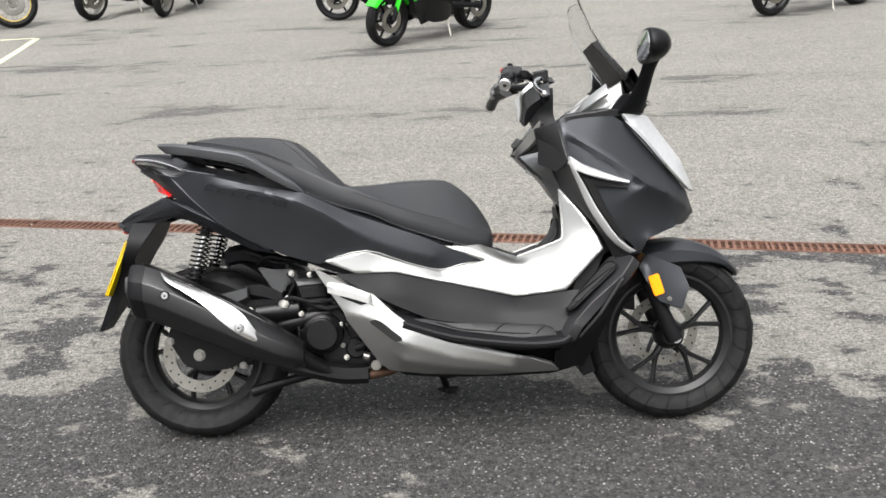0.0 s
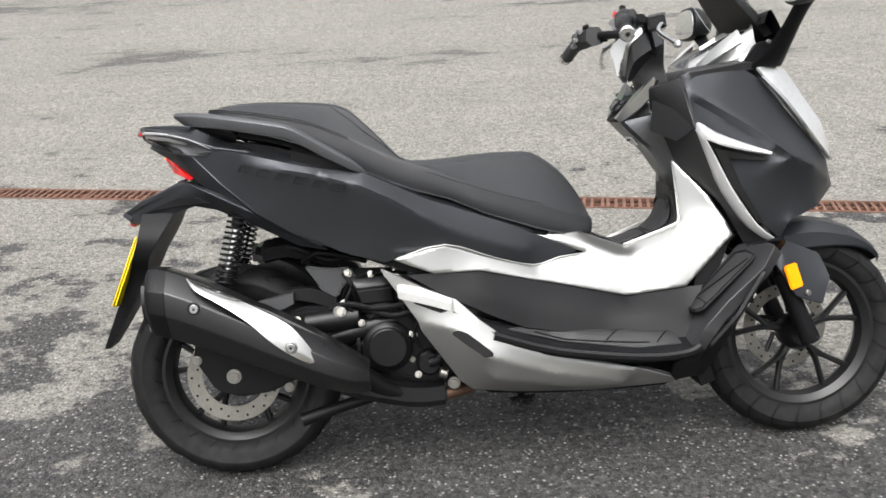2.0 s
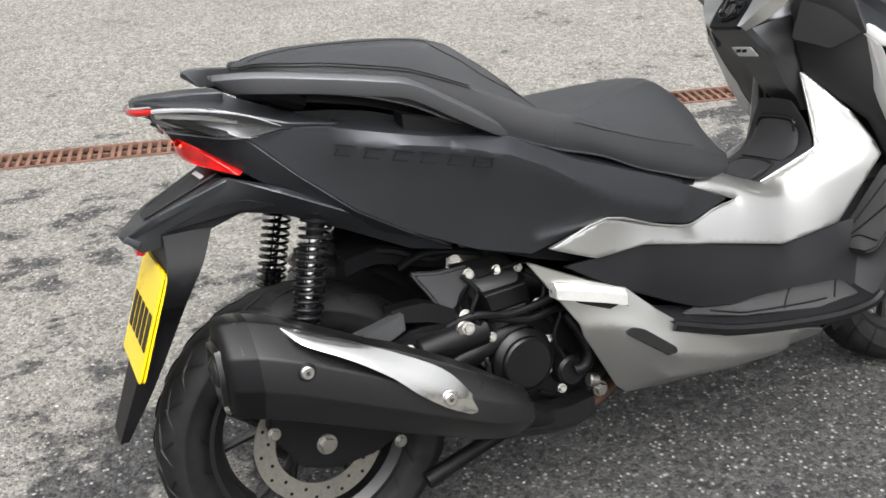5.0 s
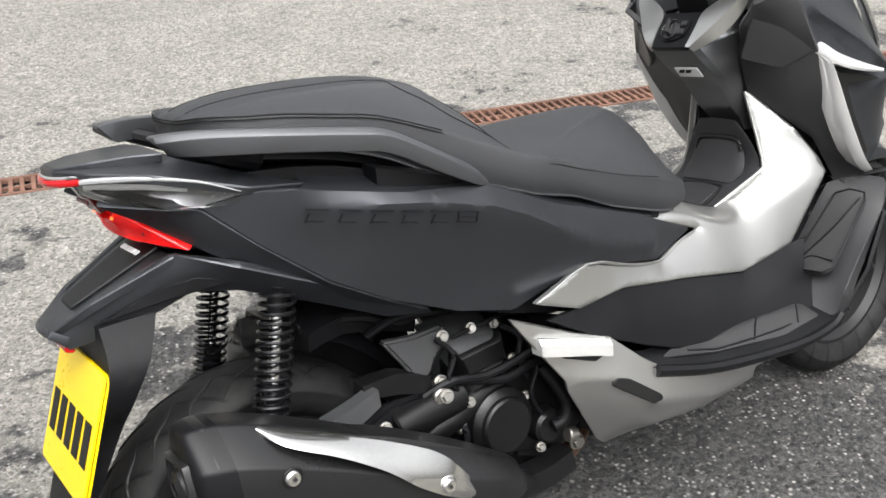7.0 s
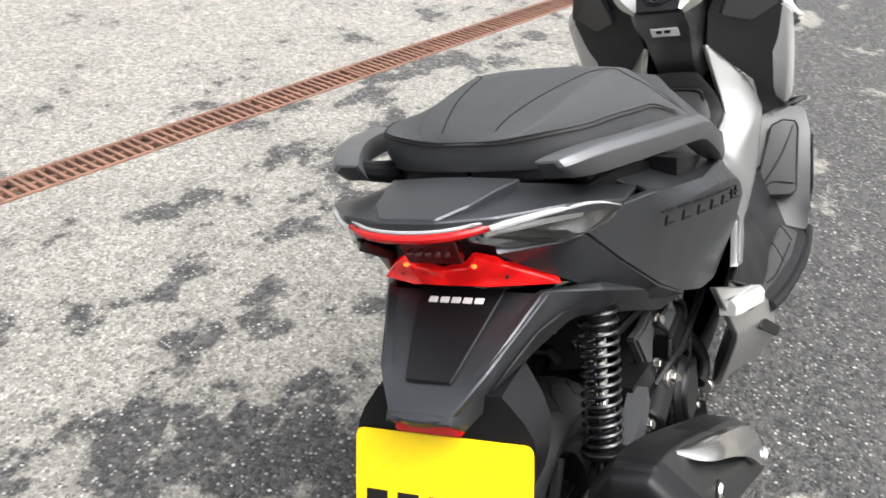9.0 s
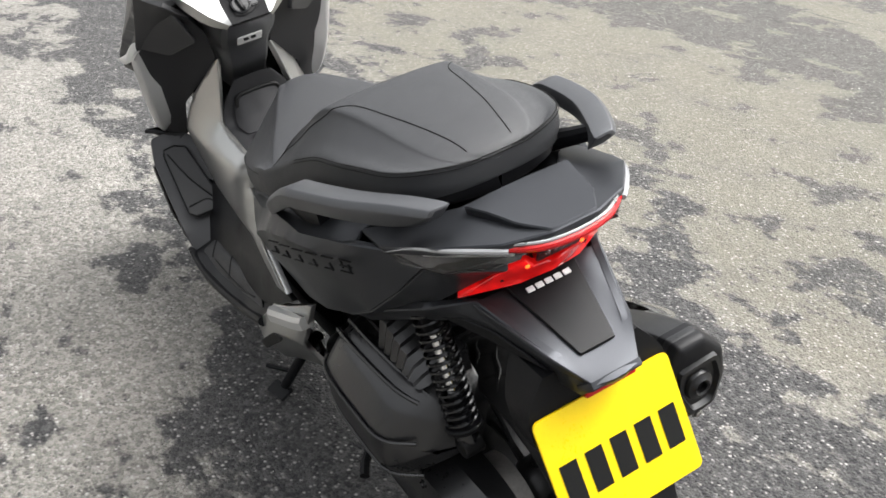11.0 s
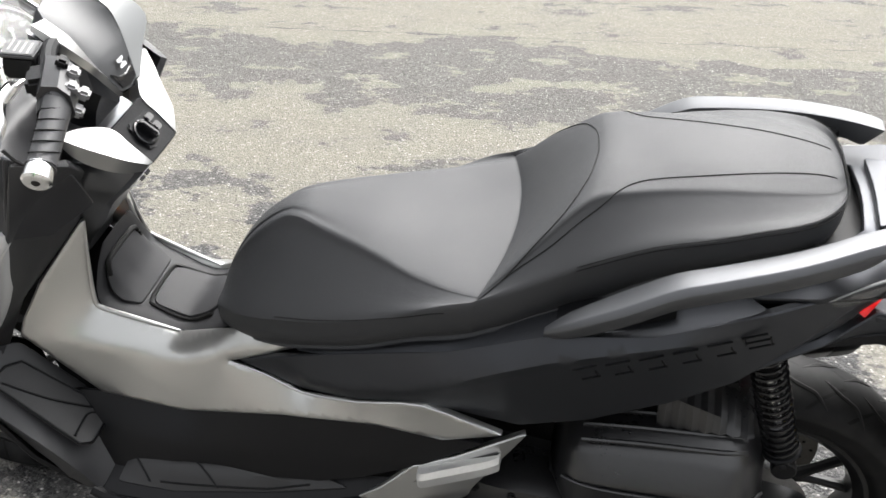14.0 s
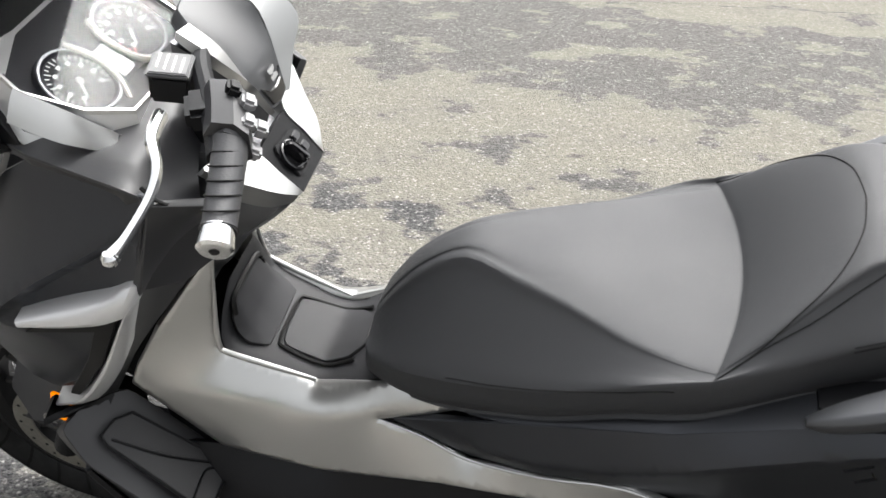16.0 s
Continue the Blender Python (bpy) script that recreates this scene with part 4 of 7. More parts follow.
# grab rails
GR = [(-0.839, 0.130, 0.932, 0.013, 0.0125), (-0.832, 0.136, 0.932, 0.02, 0.0165), (-0.78, 0.163, 0.929, 0.022, 0.017), (-0.70, 0.198, 0.917, 0.022, 0.0165), (-0.60, 0.223, 0.898, 0.022, 0.0165), (-0.552, 0.230, 0.885, 0.023, 0.017), (-0.49, 0.232, 0.848, 0.023, 0.017), (-0.42, 0.23, 0.806, 0.016, 0.014), (-0.386, 0.224, 0.783, 0.006, 0.005)]


def rail(s):
    rings = []
    for x, y, z, w, h in GR:
        rings.append(facet([(x + (0.022 * min(1, max(0, (-0.80 - x) / 0.03)) if b < 0 else 0), s * (y + a * w), z + b * h) for a, b in ((-1.0, 0.9), (0.6, 1.0), (1.0, 0.45), (0.75, -1.0), (-0.8, -1.0))], 0.0018))
    return loft(rings, 3, 1)


for s in (1, -1):
    g = part("grab_rail", rail(s), RAILGREY, scooter, "satin grey pillion grab rail")
    part("rail_mount", loft([[(x, s * (y + a), z + b) for a, b in ((-0.03, 0.012), (0.008, 0.008), (0.006, -0.02), (-0.03, -0.02))] for x, y, z in ((-0.40, 0.2, 0.785), (-0.5, 0.208, 0.818), (-0.56, 0.2, 0.838))], 3, 1), SMOOTHBLACK, g)
    part("rail_socket", tube([(-0.79, s * 0.158, 0.924), (-0.75, s * 0.145, 0.905), (-0.70, s * 0.12, 0.885)], [0.013, 0.014, 0.018], 10, 3), BLACK, g)
    # upper side panel that runs in under the seat
    upper = [(-0.655, 0.176, 0.845), (-0.683, 0.204, 0.845), (-0.53, 0.234, 0.806), (-0.391, 0.231, 0.783), (-0.248, 0.214, 0.712), (-0.05, 0.181, 0.637), (0.02, 0.155, 0.612), (0.02, 0.135, 0.625), (-0.05, 0.155, 0.65), (-0.25, 0.185, 0.725), (-0.40, 0.172, 0.79), (-0.53, 0.155, 0.83), (-0.66, 0.135, 0.862)]
    part("upper_side_panel", skin(upper, [], (), s, 2, r=0.003, rim=0.006), GREY, scooter)

# body fill under the seat and between the panels
part("inner_body", loft([[(x, y, zb), (x, -y, zb), (x, -y, zt), (x, y, zt)] for x, y, zb, zt in ((0.235, 0.082, 0.46, 0.54), (0.17, 0.098, 0.46, 0.575), (0.0, 0.135, 0.44, 0.64), (-0.2, 0.165, 0.50, 0.72), (-0.4, 0.18, 0.57, 0.78), (-0.6, 0.165, 0.68, 0.855), (-0.76, 0.12, 0.78, 0.875), (-0.86, 0.07, 0.81, 0.885))], 3, 1), BLACK, scooter)
part("seat_base", loft([seat_ring(x, zb + 0.004, w2 - 0.03, zb + 0.003, w2 - 0.016, zb - 0.006, zb - 0.02) for x, zt, w1, z1, w2, z2, zb in SEAT[:-1]], 2, 1), SMOOTHBLACK, seat)

# ---- rear mechanicals ----
disc = bmesh.new()
lathe([(0.082, -0.002), (0.12, -0.002), (0.12, 0.002), (0.082, 0.002)], seg=64, closed=True, bm=disc)
rear_disc = part("brake_disc", disc, DISC, rear_wheel, "steel brake disc")
# solid black plugs in place of the dark inside the disc's holes
for i in range(28):
    a = math.tau * i / 28
    r = 0.095 if i % 2 else 0.109
    part("vent_hole_shade", rod((r * math.cos(a), -0.0026, r * math.sin(a)), (r * math.cos(a), 0.0026, r * math.sin(a)), 0.0034, seg=8, bevel=0.0003), INKSHADE, rear_disc)
rear_disc.location = (0, -0.078, 0)
BRACKET = [(-0.85, 0.335), (-0.84, 0.375), (-0.78, 0.36), (-0.70, 0.345), (-0.60, 0.33), (-0.58, 0.27), (-0.66, 0.235), (-0.74, 0.228), (-0.80, 0.25)]
arm = part("swing_arm_plate", prism(BRACKET, -0.112, -0.088, 0.006), BLACK, scooter)
part("axle_nut", hexbolt((-0.751, -0.112, 0.283), (0, -1, 0), 0.014, 0.012), STEEL, arm)
for x, z in ((-0.84, 0.33), (-0.615, 0.245)):
    part("bolt", hexbolt((x, -0.112, z), (0, -1, 0), 0.009, 0.01), STEEL, arm)
part("swing_arm", tube([(-0.34, -0.10, 0.40), (-0.45, -0.11, 0.375), (-0.56, -0.1, 0.345), (-0.68, -0.085, 0.30)], [0.03, 0.028, 0.022, 0.02], 12, 4), ENGINE, scooter)
MUF_RING = [(-0.5, 1.0), (0.3, 1.0), (0.95, 0.42), (1.0, -0.25), (0.3, -1.0), (-0.45, -0.95), (-1.0, -0.35), (-1.0, 0.5)]
MUF = [(-0.905, 0.212, 0.505, 0.06, 0.077), (-0.88, 0.213, 0.50, 0.066, 0.082), (-0.80, 0.217, 0.470, 0.07, 0.083), (-0.65, 0.226, 0.400, 0.069, 0.075), (-0.52, 0.236, 0.338, 0.063, 0.064), (-0.45, 0.23, 0.306, 0.052, 0.052), (-0.405, 0.215, 0.288, 0.038, 0.036)]


def muf_rings(rows, grow=1.0):
    return [facet([(x, -(y + a * w * grow), z + b * h * grow) for a, b in MUF_RING], 0.004) for x, y, z, w, h in rows]


muffler = part("muffler", loft(muf_rings(MUF), 4, 1), MUFFLER, scooter, "black muffler with a silver heat shield")
part("end_cap", loft(muf_rings([(-0.921, 0.212, 0.503, 0.044, 0.058), (-0.917, 0.212, 0.505, 0.055, 0.072), (-0.905, 0.2125, 0.504, 0.0625, 0.08), (-0.87, 0.2135, 0.497, 0.0685, 0.084)]), 3, 1), SMOOTHBLACK, muffler)
END = [(0.173, 0.545), (0.245, 0.548), (0.255, 0.50), (0.235, 0.452), (0.19, 0.45), (0.165, 0.50)]
mouth = [facet([(x, -(0.21 + (y - 0.21) * k), 0.502 + (z - 0.502) * k) for y, z in END], 0.008) for x, k in ((-0.915, 1.04), (-0.929, 1.0), (-0.930, 0.86), (-0.9225, 0.76), (-0.9222, 0.3))]
part("outlet_frame", rings_mesh(mouth, True, False), MUFFLER, muffler)
cap = bmesh.new()
lathe([(0.011, 0.012), (0.011, -0.008), (0.014, -0.010), (0.019, -0.006), (0.024, -0.004), (0.027, 0.002)], (-0.926, -0.208, 0.503), "X", 32, bm=cap)
part("outlet", cap, MUFFLER, muffler)
# black plug painting the darkness inside the outlet
part("outlet_bore_shade", rod((-0.90, -0.208, 0.503), (-0.9245, -0.208, 0.503), 0.0125, seg=20), INKSHADE, muffler)
TOPLINE = [(-0.831, 0.226, 0.566), (-0.795, 0.253, 0.547), (-0.72, 0.270, 0.514), (-0.652, 0.280, 0.480), (-0.583, 0.291, 0.437), (-0.544, 0.294, 0.389), (-0.506, 0.284, 0.324)]
LOWLINE = [(-0.830, 0.228, 0.561), (-0.80, 0.272, 0.533), (-0.735, 0.294, 0.496), (-0.675, 0.304, 0.452), (-0.628, 0.309, 0.406), (-0.572, 0.306, 0.363), (-0.508, 0.287, 0.326)]
shield = part("heat_shield", patch(TOPLINE, LOWLINE, 6, 5, 0.004, -1, 0.012), SHINE, muffler, "polished silver heat shield")
for c in ((-0.583, -0.305, 0.389), (-0.802, -0.282, 0.491)):
    part("bolt_well", rod(c, (c[0], c[1] - 0.004, c[2]), 0.016, 0.0155, 24), SHINE if c[0] > -0.7 else INKSHADE, muffler)
    part("shield_bolt", rod(c, (c[0], c[1] - 0.008, c[2]), 0.0125, 0.011, 20), CHROME, muffler)
    # black hexagon for the shade in the bolt's socket
    part("bolt_socket_shade", rod((c[0], c[1] - 0.007, c[2]), (c[0], c[1] - 0.0084, c[2]), 0.004, seg=6), INKSHADE, muffler)
part("cap_bolt", hexbolt((-0.919, -0.208, 0.437), (-1, 0, -0.2), 0.007, 0.006), STEEL, muffler)
part("cap_bolt", hexbolt((-0.902, -0.2, 0.563), (-1, 0, 0.4), 0.007, 0.006), STEEL, muffler)
part("muffler_guard", loft([[(x, -(y + a), z + b) for a, b in ((-0.03, 0.008), (0.012, 0.004), (0.016, -0.006), (-0.03, 0.0))] for x, y, z in ((-0.70, 0.232, 0.492), (-0.64, 0.238, 0.468), (-0.55, 0.242, 0.418), (-0.48, 0.24, 0.372), (-0.42, 0.225, 0.325))], 3, 1), MUFFLER, muffler)
part("exhaust_pipe", tube([(-0.08, -0.05, 0.24), (-0.15, -0.085, 0.208), (-0.235, -0.12, 0.2)], [0.016, 0.017, 0.018], 14, 5), HOTPIPE, scooter, "heat-stained exhaust pipe")
part("rear_pipe", tube([(-0.22, -0.118, 0.2), (-0.30, -0.145, 0.21), (-0.36, -0.17, 0.235), (-0.43, -0.21, 0.29)], [0.018, 0.02, 0.024, 0.026], 14, 5), ENGINE, scooter)
part("pipe_cover", loft([[(x, -(y + a), z + b) for a, b in ((-0.02, 0.03), (0.018, 0.024), (0.024, -0.01), (0.0, -0.03), (-0.025, -0.02))] for x, y, z in ((-0.48, 0.2, 0.27), (-0.40, 0.18, 0.24), (-0.30, 0.15, 0.21), (-0.22, 0.13, 0.205))], 3, 1), ENGINE, scooter)


def shock(s):
    top, bot = Vector((-0.698, s * 0.122, 0.715)), Vector((-0.768, s * 0.125, 0.465))
    ob = part("shock_absorber", rod(top, bot, 0.0095, 0.0095, 16), CHROME, scooter, "black coil spring shock absorber")
    d = (bot - top)
    ax = d.normalized()
    u = ax.cross(Vector((0, 1, 0))).normalized()
    v = ax.cross(u)
    pts = []
    turns, steps = 15, 15 * 14
    for i in range(steps + 1):
        t = i / steps
        a = math.tau * turns * t
        f = 0.04 + 0.8 * (t if t < 0.45 else 0.45 + (t - 0.45) * 1.0)
        pts.append(top + d * f + (u * math.cos(a) + v * math.sin(a)) * 0.0255)
    part("spring", tube(pts, 0.0031, 6, 1), SPRING, ob)
    part("spring_seat", rod(top + d * 0.85, top + d * 0.89, 0.032, 0.030, 20), BLACK, ob)
    part("lower_eye", rod(bot + Vector((0, -0.018, 0)), bot + Vector((0, 0.018, 0)), 0.02), ENGINE, ob)
    part("damper_body", rod(top + d * 0.62, top + d * 0.98, 0.019, 0.019, 16), GLOSS, ob)
    part("bump_stop", rod(top + d * 0.02, top + d * 0.22, 0.017, 0.015, 14), BLACK, ob)
    part("top_eye", rod(top + Vector((0, -0.02, 0.0)), top + Vector((0, 0.02, 0.0)), 0.022), BLACK, ob)


shock(1)
shock(-1)

# rear inner fender over the tyre
rings = []
for i in range(9):
    a = radians(35 + i * 14)
    c, q = math.cos(a), math.sin(a)
    r = 0.332 + 0.004 * math.sin(i)
    rings.append([(RW[0] + (r - w) * c, y, RW[2] + (r - w) * q) for y, w in ((0.105, 0.05), (0.095, 0.0), (-0.03, 0.0), (-0.045, 0.02), (-0.03, 0.006), (0.09, 0.006))])
hug = part("inner_fender", loft(rings[:4], 3, 1), SMOOTHBLACK, scooter, "black ribbed inner fender")
for i in range(7):
    a = radians(46 + i * 4)
    part("rib", block((RW[0] + 0.335 * math.cos(a), 0.02, RW[2] + 0.335 * math.sin(a)), (0.012, 0.1, 0.007), 0.002, (0, -math.degrees(a), 0)), SMOOTHBLACK, hug)

# engine, right side
engine = part("engine", loft([[(x, y0, zb), (x, y1, zb), (x, y1, zt), (x, y0, zt)] for x, y0, y1, zb, zt in ((-0.12, -0.09, 0.09, 0.26, 0.36), (-0.2, -0.1, 0.1, 0.225, 0.42), (-0.34, -0.11, 0.11, 0.22, 0.43), (-0.45, -0.10, 0.11, 0.25, 0.41), (-0.52, -0.07, 0.1, 0.29, 0.38))], 2, 1), ENGINE, scooter, "black engine and crankcase")
part("generator_cover", lathe([(0.0, -0.052), (0.046, -0.052), (0.05, -0.049), (0.052, -0.043), (0.058, -0.04), (0.064, -0.034), (0.066, 0.02)], (-0.358, -0.105, 0.338), "Y", 48), ENGINE, engine, "round black engine cover")
for i in range(7):
    a = math.tau * i / 7 + 0.3
    part("bolt", hexbolt((-0.358 + 0.073 * math.cos(a), -0.118, 0.338 + 0.073 * math.sin(a)), (0, -1, 0), 0.006, 0.006), ENGINE if i % 3 else STEEL, engine)
part("water_pump", lathe([(0.0, -0.03), (0.026, -0.03), (0.032, -0.024), (0.036, 0.03)], (-0.255, -0.11, 0.288), "Y", 28), ENGINE, engine)
part("hose", tube([(-0.255, -0.145, 0.292), (-0.232, -0.15, 0.30), (-0.222, -0.148, 0.33), (-0.235, -0.135, 0.37), (-0.25, -0.12, 0.40)], 0.0125, 12, 5), BLACK, engine)
part("hose", tube([(-0.43, -0.11, 0.43), (-0.40, -0.135, 0.435), (-0.34, -0.14, 0.418), (-0.28, -0.14, 0.425), (-0.20, -0.13, 0.41)], 0.0085, 10, 5), BLACK, engine)
part("hose", tube([(-0.44, -0.09, 0.40), (-0.43, -0.13, 0.36), (-0.43, -0.13, 0.30), (-0.40, -0.12, 0.26)], 0.006, 8, 5), BLACK, engine)
part("hose_clip", rod((-0.232, -0.152, 0.268), (-0.212, -0.152, 0.262), 0.0135, seg=16), STEEL, engine)
part("drain_bolt", hexbolt((-0.195, -0.13, 0.232), (0, -1, 0), 0.012, 0.012), STEEL, engine)
part("inlet_cover", loft([[(x, -y, z) for x, y, z in r] for r in ([(-0.44, 0.08, 0.50), (-0.33, 0.08, 0.505), (-0.32, 0.08, 0.44), (-0.43, 0.08, 0.43)], [(-0.435, 0.135, 0.495), (-0.335, 0.135, 0.5), (-0.33, 0.135, 0.45), (-0.42, 0.135, 0.445)], [(-0.425, 0.148, 0.485), (-0.345, 0.148, 0.49), (-0.342, 0.148, 0.458), (-0.415, 0.148, 0.455)])], 2, 1), ENGINE, engine)
part("throttle_housing", loft([[(x, -y, z) for x, y, z in r] for r in ([(-0.455, 0.06, 0.535), (-0.335, 0.06, 0.53), (-0.325, 0.06, 0.40), (-0.43, 0.06, 0.40)], [(-0.445, 0.125, 0.52), (-0.345, 0.125, 0.515), (-0.33, 0.125, 0.42), (-0.40, 0.125, 0.41)], [(-0.43, 0.14, 0.50), (-0.36, 0.14, 0.497), (-0.345, 0.14, 0.435), (-0.39, 0.14, 0.425)])], 2, 1), COVERGREY, engine)
part("bracket", prism([(-0.555, 0.555), (-0.50, 0.545), (-0.44, 0.545), (-0.425, 0.515), (-0.46, 0.50), (-0.475, 0.47), (-0.50, 0.462), (-0.52, 0.50)], -0.125, -0.105, 0.005), COVERGREY, engine)
part("strut", loft([[(x, y0, z - h), (x, y1, z - h), (x, y1, z + h), (x, y0, z + h)] for x, y0, y1, z, h in ((-0.70, -0.145, -0.115, 0.452, 0.016), (-0.64, -0.148, -0.118, 0.462, 0.018), (-0.585, -0.145, -0.115, 0.478, 0.014))], 2, 1), COVERGREY, engine)
part("strut", loft([[(x, y0, z - h), (x, y1, z - h), (x, y1, z + h), (x, y0, z + h)] for x, y0, y1, z, h in ((-0.60, -0.125, -0.09, 0.485, 0.012), (-0.54, -0.135, -0.1, 0.482, 0.018), (-0.48, -0.13, -0.1, 0.455, 0.016))], 2, 1), ENGINE, engine)
part("starter_motor", rod((-0.565, -0.128, 0.408), (-0.425, -0.118, 0.418), 0.03, 0.032, 20, 0.004), ENGINE, engine)
part("pivot_boss", rod((-0.475, -0.10, 0.437), (-0.475, -0.15, 0.437), 0.017, 0.015, 18), STEEL, engine)
for pts, r in (([(-0.56, -0.09, 0.56), (-0.52, -0.12, 0.585), (-0.46, -0.12, 0.575), (-0.40, -0.1, 0.555)], 0.007), ([(-0.50, -0.13, 0.44), (-0.45, -0.145, 0.455), (-0.38, -0.145, 0.44), (-0.30, -0.15, 0.45), (-0.23, -0.16, 0.475)], 0.0075), ([(-0.46, -0.13, 0.53), (-0.44, -0.145, 0.50), (-0.455, -0.145, 0.46), (-0.43, -0.14, 0.42)], 0.0045),
               ([(-0.66, -0.06, 0.60), (-0.58, -0.09, 0.60), (-0.50, -0.09, 0.565), (-0.44, -0.08, 0.57)], 0.009), ([(-0.33, -0.13, 0.51), (-0.30, -0.14, 0.48), (-0.31, -0.14, 0.44), (-0.29, -0.135, 0.40)], 0.005)):
    part("hose", tube(pts, r, 8, 5), BLACK, engine)
for c, r in (((-0.447, -0.13, 0.53), 0.008), ((-0.468, -0.15, 0.437), 0.009), ((-0.35, -0.14, 0.522), 0.006), ((-0.42, -0.142, 0.405), 0.007), ((-0.30, -0.13, 0.365), 0.006), ((-0.285, -0.14, 0.262), 0.007)):
    part("bolt", hexbolt(c, (-0.2, -1, 0.2), r, 0.011), STEEL, engine)
part("paper_tag", block((-0.565, -0.118, 0.627), (0.03, 0.002, 0.016), 0, (10, 35, 12)), WHITE, engine, "small torn white tag")
part("airbox_duct", loft([[(x, -0.02, z - h), (x, -0.085, z - h * 0.6), (x, -0.095, z + h * 0.4), (x, -0.04, z + h)] for x, z, h in ((-0.66, 0.585, 0.03), (-0.60, 0.595, 0.032), (-0.53, 0.575, 0.03), (-0.47, 0.55, 0.025))], 2, 1), BLACK, engine)
for a, b in (((-0.46, -0.125, 0.452), 0.009), ((-0.58, -0.135, 0.42), 0.008), ((-0.39, -0.13, 0.525), 0.007), ((-0.31, -0.125, 0.44), 0.007)):
    part("bolt", hexbolt(a, (-0.2, -1, 0.3), b, 0.012), STEEL, engine)
part("muffler_stay", prism([(-0.64, 0.43), (-0.56, 0.455), (-0.44, 0.445), (-0.42, 0.40), (-0.50, 0.37), (-0.62, 0.375)], -0.135, -0.11, 0.008), BLACK, engine)
part("muffler_stay", prism([(-0.72, 0.44), (-0.66, 0.455), (-0.60, 0.42), (-0.62, 0.38), (-0.70, 0.40)], -0.155, -0.14, 0.005), ENGINE, engine)
fins = bmesh.new()
for i in range(4):
    block((-0.30 + i * 0.012, -0.122, 0.248 - i * 0.006), (0.06, 0.012, 0.005), 0.0015, (0, 25, 0), fins)
part("cooling_fins", fins, ENGINE, engine)
part("cable", tube([(-0.30, -0.12, 0.52), (-0.36, -0.14, 0.53), (-0.44, -0.12, 0.51), (-0.47, -0.1, 0.45)], 0.004, 8, 5), BLACK, engine)
part("cable", tube([(-0.28, -0.13, 0.47), (-0.27, -0.14, 0.42), (-0.29, -0.14, 0.37), (-0.27, -0.135, 0.32)], 0.004, 8, 5), BLACK, engine)

# drive side: belt case, air box, side stand, centre stand
case = part("belt_case", loft([[(x, 0.085, z - h), (x, y, z - h * 0.85), (x, y + 0.012, z), (x, y, z + h * 0.85), (x, 0.085, z + h)] for x, y, z, h in ((-0.225, 0.12, 0.31, 0.03), (-0.245, 0.165, 0.31, 0.07), (-0.32, 0.195, 0.31, 0.088), (-0.45, 0.195, 0.305, 0.085), (-0.60, 0.19, 0.295, 0.08), (-0.74, 0.185, 0.285, 0.085), (-0.82, 0.165, 0.28, 0.07), (-0.845, 0.12, 0.28, 0.03))], 4, 2), CASEBLACK, scooter, "black belt case")
part("gear_case", lathe([(0.0, 0.06), (0.05, 0.06), (0.075, 0.045), (0.09, 0.0), (0.09, -0.03)], (-0.755, 0.085, 0.275), "Y", 36), CASTING, case)
for i in range(9):
    x = -0.28 - i * 0.062
    part("bolt", hexbolt((x, 0.2, 0.385 - 0.012 * math.sin(i * 1.1)), (0, 1, 0), 0.006, 0.006), ENGINE, case)
airbox = part("air_box", loft([facet([(x, 0.09, zb), (x, y - 0.03, zb), (x, y, zb + 0.035), (x, y - 0.006, zt - 0.06), (x, y - 0.04, zt - 0.02), (x, y - 0.08, zt), (x, 0.06, zt)], 0.006) for x, y, zb, zt in ((-0.40, 0.17, 0.425, 0.47), (-0.43, 0.232, 0.395, 0.53), (-0.50, 0.25, 0.375, 0.553), (-0.62, 0.252, 0.378, 0.558), (-0.69, 0.243, 0.388, 0.545), (-0.735, 0.18, 0.42, 0.50))], 3, 1), CASEBLACK, scooter, "black air cleaner box")
for i in range(4):
    part("rib", tube([(-0.45, 0.196 - i * 0.026, 0.540 + i * 0.007), (-0.55, 0.2 - i * 0.026, 0.552 + i * 0.007), (-0.66, 0.19 - i * 0.026, 0.545 + i * 0.006), (-0.70, 0.17 - i * 0.02, 0.528 + i * 0.006)], 0.0045, 8, 4), CASEBLACK, airbox)
for z, d in ((0.488, 0.001), (0.415, 0.002)):
    part("box_rim", tube([(-0.425, 0.222, z - 0.012), (-0.45, 0.236 + d, z - 0.006), (-0.5, 0.2475 + d, z), (-0.62, 0.2495 + d, z + 0.002), (-0.69, 0.2405 + d, z - 0.004), (-0.728, 0.20, z - 0.01)], 0.0035, 8, 4), CASEBLACK, airbox)
duct = []
for k in range(15):
    x, grow = -0.56 - k * 0.0105, 0.005 if k % 2 else 0.0
    duct.append([(x, 0.165 + grow, 0.56), (x, 0.15 + grow, 0.615 - 0.004 * k + grow), (x, 0.10, 0.63 - 0.004 * k + grow), (x, 0.07, 0.60), (x, 0.07, 0.55)])
part("corrugated_duct", rings_mesh(duct), CASEBLACK, airbox)
part("breather_hose", tube([(-0.56, 0.12, 0.60), (-0.59, 0.14, 0.56), (-0.63, 0.15, 0.535), (-0.67, 0.15, 0.54), (-0.69, 0.14, 0.50)], 0.007, 8, 6), BLACK, airbox)
stand = part("side_stand", tube([(-0.02, 0.13, 0.215), (0.0, 0.17, 0.17), (0.025, 0.235, 0.085)], [0.014, 0.013, 0.012], 12, 4), BLACK, scooter, "black side stand")
part("stand_foot", block((0.032, 0.25, 0.074), (0.07, 0.04, 0.007), 0.003, (-15, 0, 15)), BLACK, stand)
